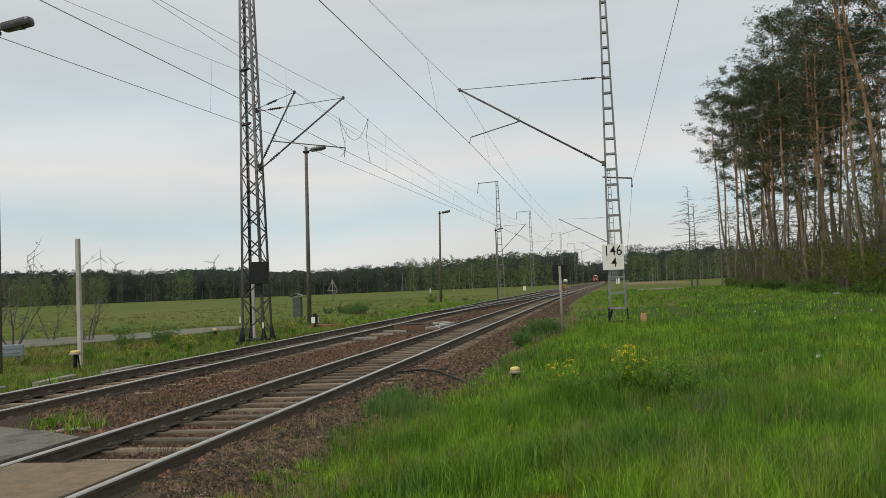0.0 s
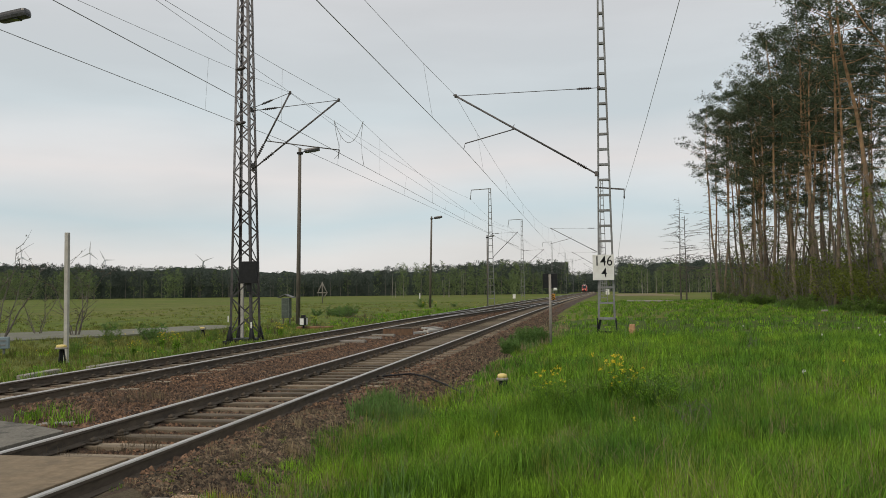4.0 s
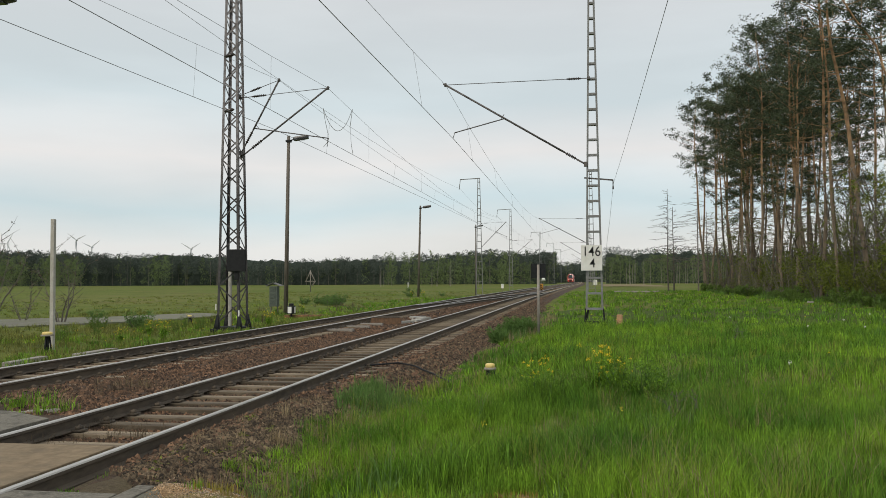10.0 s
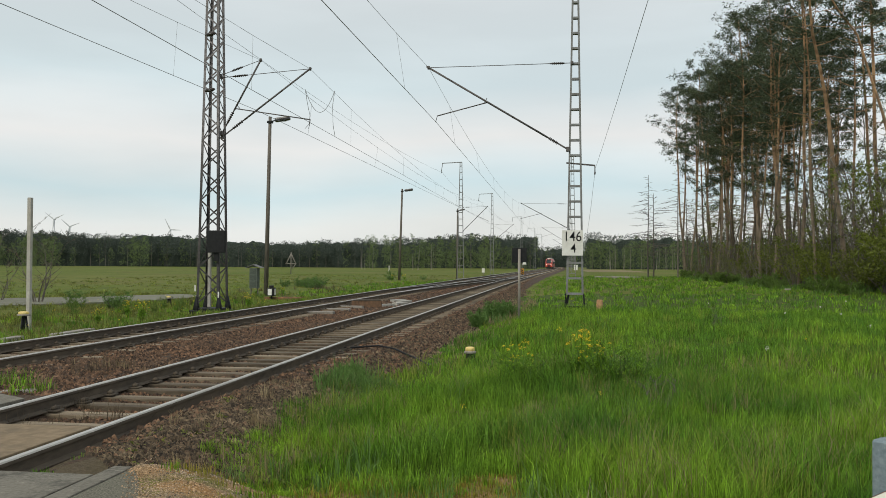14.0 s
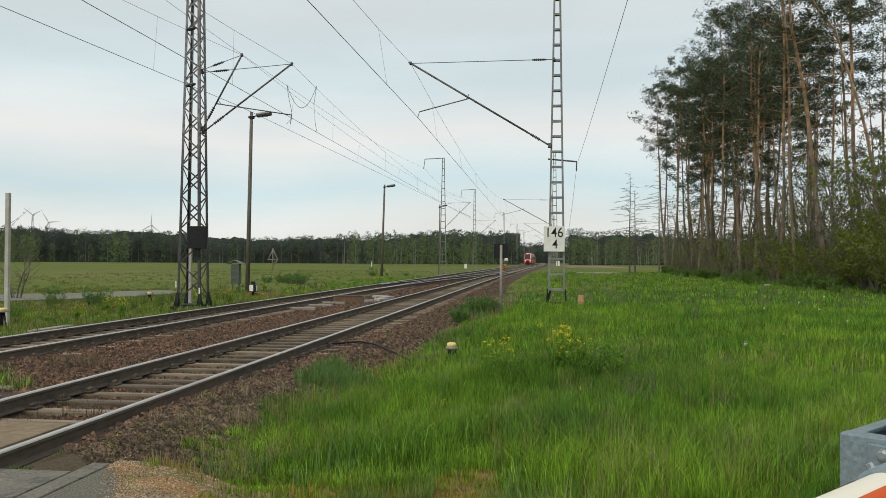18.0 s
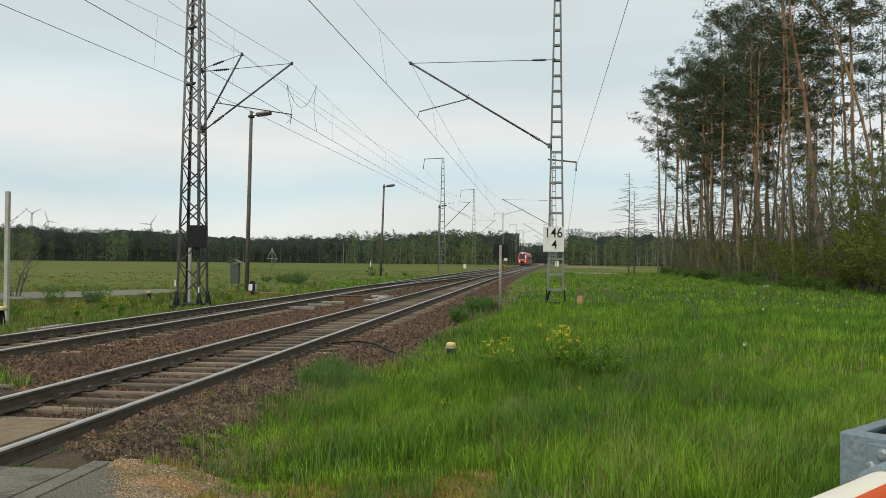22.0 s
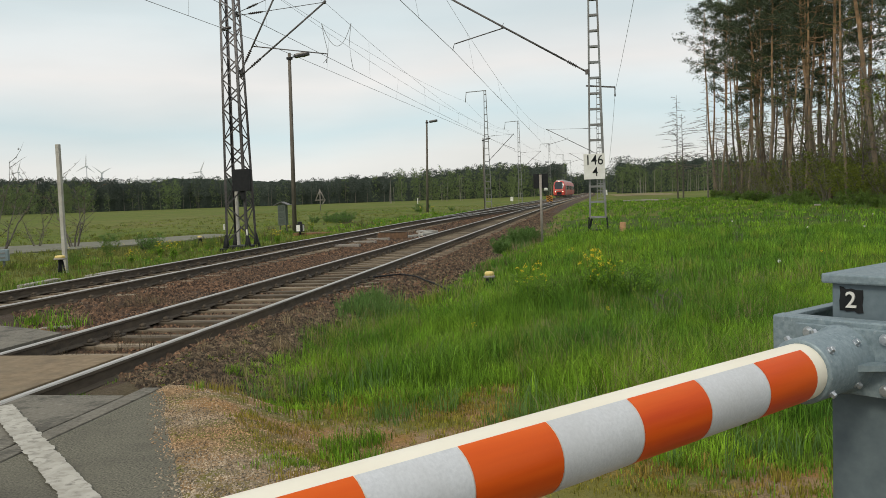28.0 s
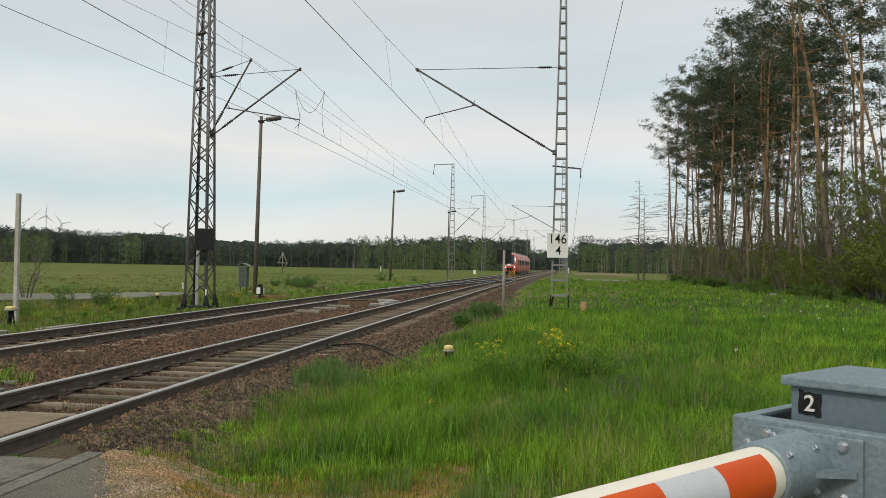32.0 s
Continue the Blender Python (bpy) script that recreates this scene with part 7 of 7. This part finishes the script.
# ---- the train ----
def build_train():
    th = thing("regional_train", pose(TRACK_B, 540, TRACK_B_Z), "red regional electric train with lit headlamps on the railway", "train")
    sec = [(-1.30, 0.55), (-1.42, 0.95), (-1.43, 1.9), (-1.36, 2.9), (-1.15, 3.55), (-0.75, 3.88), (0.75, 3.88), (1.15, 3.55), (1.36, 2.9), (1.43, 1.9), (1.42, 0.95), (1.30, 0.55)]

    def hull(name, stations, mat, label=""):
        bm = bmesh.new()
        rings = []
        for y, sc, zs, z0 in stations:
            rings.append([bm.verts.new((x * sc, y, z0 + (z - 0.55) * zs)) for x, z in sec])
        n = len(sec)
        for p, q in zip(rings, rings[1:]):
            for k in range(n):
                bm.faces.new((p[k], p[(k + 1) % n], q[(k + 1) % n], q[k])).smooth = False
        bm.faces.new(rings[0])
        bm.faces.new(rings[-1][::-1])
        return part(name, bm, mat, th, label)
    for c in range(3):
        y0 = 1.9 + c * 17.6
        hull("car_body", [(y0, 1, 1, 0.55), (y0 + 17.2, 1, 1, 0.55)], M_TRAIN_RED)
        bm = bmesh.new()
        for k in range(5):
            box(bm, 0, y0 + 2 + 3.2 * k, 4.0, 1.5, 2.4, 0.26, bevel=0.05)
        part("roof_equipment", bm, M_TRAIN_LIGHT, th)
        for s in (-1, 1):
            for k in range(6):
                bm = bmesh.new()
                box(bm, s * 1.42, y0 + 2.2 + k * 2.55, 2.28, 0.05, 2.3, 0.95, bevel=0.02)
                part("side_window", bm, M_GLASS_DARK, th)
            for k in (0.28, 0.72):
                bm = bmesh.new()
                box(bm, s * 1.425, y0 + 17.2 * k, 1.85, 0.05, 1.3, 2.1, bevel=0.03)
                part("door", bm, M_TRAIN_LIGHT, th)
        for yy in (y0 + 1.6, y0 + 15.6):
            bm = bmesh.new()
            for d in (-1.2, 1.2):
                for s in (-0.75, 0.75):
                    rod(bm, (s - 0.07, yy + d, 0.42), (s + 0.07, yy + d, 0.42), 0.42, n=16)
            box(bm, 0, yy, 0.55, 2.3, 3.2, 0.3, bevel=0.05)
            part("bogie", bm, M_TRAIN_GREY, th)
        bm = bmesh.new()
        box(bm, 0, y0 + 8.6, 0.5, 2.5, 8.5, 0.45, bevel=0.05)
        part("underfloor_gear", bm, M_TRAIN_GREY, th)
        if c < 2:
            bm = bmesh.new()
            box(bm, 0, y0 + 17.4, 2.1, 2.2, 0.5, 2.7, bevel=0.05)
            part("gangway", bm, M_BLACK, th)
    hull("nose", [(0.0, 0.82, 0.42, 0.55), (0.12, 0.90, 0.54, 0.52), (0.6, 0.96, 0.82, 0.52), (1.1, 0.99, 0.97, 0.53), (1.9, 1, 1, 0.55)], M_TRAIN_RED)
    bm = bmesh.new()
    w = [(-0.92, 0.02, 1.98), (0.92, 0.02, 1.98), (1.08, 0.42, 2.9), (0.78, 0.80, 3.62), (-0.78, 0.80, 3.62), (-1.08, 0.42, 2.9)]
    top = [bm.verts.new((x, y - 0.05, z + 0.03)) for x, y, z in w]
    back = [bm.verts.new((x * 0.95, y + 0.2, z - 0.1)) for x, y, z in w]
    bm.faces.new(top)
    bm.faces.new(back[::-1])
    for k in range(6):
        bm.faces.new((top[k], top[(k + 1) % 6], back[(k + 1) % 6], back[k]))
    part("windscreen", bm, M_GLASS_DARK, th, "dark sloping windscreen")
    bm = bmesh.new()
    box(bm, 0, -0.02, 1.72, 1.7, 0.12, 0.16, bevel=0.03)
    part("front_trim", bm, M_TRAIN_LIGHT, th, "pale grey band under the windscreen")
    bm = bmesh.new()
    box(bm, 0, 0.0, 0.95, 1.15, 0.3, 0.62, bevel=0.06)
    box(bm, 0, 0.05, 0.42, 2.1, 0.35, 0.3, bevel=0.06)
    part("coupler_recess", bm, M_BLACK, th, "black coupler recess")
    for s in (-1, 1):
        bm = bmesh.new()
        lathe(bm, [(0.04, 0.0), (0.12, 0.01), (0.12, 0.05)], n=14, m=pose(s * 0.86, 0.02, 1.38, 90, 0, 0))
        part("headlamp", bm, M_LAMP_ON, th, "lit round headlamp")
    bm = bmesh.new()
    lathe(bm, [(0.05, 0.0), (0.1, 0.01), (0.1, 0.05)], n=12, m=pose(0, 0.80, 3.72, 90, 0, 0))
    part("top_lamp", bm, M_LAMP_ON, th)
    bm = bmesh.new()
    y = 24.0
    for s in (-0.5, 0.5):
        rod(bm, (s, y, 4.1), (s, y + 1.2, 5.3), 0.03)
        rod(bm, (s, y + 1.2, 5.3), (s, y + 0.1, 6.4), 0.03)
    rod(bm, (-0.9, y + 0.1, 6.42), (0.9, y + 0.1, 6.42), 0.04)
    box(bm, 0, y + 0.5, 4.1, 1.4, 1.9, 0.14, bevel=0.02)
    part("pantograph", bm, M_TRAIN_GREY, th)
    return th


train = build_train()
TRAIN_Y = [(0, 540), (3, 493), (6, 447), (9, 405), (13, 355), (16, 323), (19, 292), (23, 253), (26, 223), (29, 192), (32, 162)]


# ---- wind turbines on the horizon ----
def turbine(x, y, hub, blade, phase):
    th = thing("wind_turbine", pose(x, y, 0), "distant pale grey wind turbine with three turning blades", "wind turbine", "wind turbines on the horizon")
    bm = bmesh.new()
    rod(bm, (0, 0, -2), (0, 0, hub), 2.2, 1.3, n=12)
    part("tower", bm, M_TURBINE, th)
    bm = bmesh.new()
    box(bm, 0, 2.0, hub + 0.6, 3.4, 9, 3.4, bevel=0.6)
    part("nacelle", bm, M_TURBINE, th)
    rotor = new("rotor")
    rotor.parent = th
    rotor.matrix_basis = pose(0, -3.2, hub + 0.6)
    for k in range(3):
        bm = bmesh.new()
        a = phase + k * 2.0944
        d = Vector((math.sin(a), 0, math.cos(a)))
        s = Vector((math.cos(a), 0, -math.sin(a)))
        prev = None
        for f, w in ((0.0, 1.0), (0.08, 1.2), (0.2, 2.0), (0.6, 1.2), (1.0, 0.3)):
            p = d * blade * f
            cur = [bm.verts.new(p + s * w * i + Vector((0, j * 0.45, 0))) for i, j in ((-1, -1), (1, -1), (1, 1), (-1, 1))]
            if prev:
                for q in range(4):
                    bm.faces.new((prev[q], prev[(q + 1) % 4], cur[(q + 1) % 4], cur[q]))
            else:
                bm.faces.new(cur)
            prev = cur
        bm.faces.new(prev[::-1])
        part("blade", bm, M_TURBINE, rotor)
    bm = bmesh.new()
    lathe(bm, [(1.6, -0.8), (1.6, 0.6), (0.9, 1.6), (0.1, 2.0)], n=12, m=pose(0, 0, 0, 90, 0, 0))
    part("hub", bm, M_TURBINE, rotor)
    return rotor


M_TURBINE = surface("pale_grey_turbine", (0.46, 0.48, 0.51), (0.52, 0.54, 0.57), scale=0.5, rough=0.6, bump=0.0)
for x, y, hub, ph in ((-1876, 2600, 130, 0.2), (-1627, 2600, 140, 0.1), (-1572, 2600, 116, 1.3), (-1227, 2600, 106, 0.7)):
    ROTORS.append((turbine(x, y, hub, 38, ph), 26 + 4 * len(ROTORS)))


def motions():
    rows = []
    for t, y in TRAIN_Y:
        a = math.atan2(float(bend(y + 20) - bend(y)), 20)
        rows.append((t, pose(TRACK_B + float(bend(y)), y, TRACK_B_Z, 0, 0, -math.degrees(a))))
    walk(train, rows)
    for rotor, speed in ROTORS:
        base = rotor.matrix_basis.translation.copy()
        walk(rotor, [(t, pose(*base, 0, speed * t, 0)) for t in np.arange(0, 32.5, 1.0).tolist()])


motions()
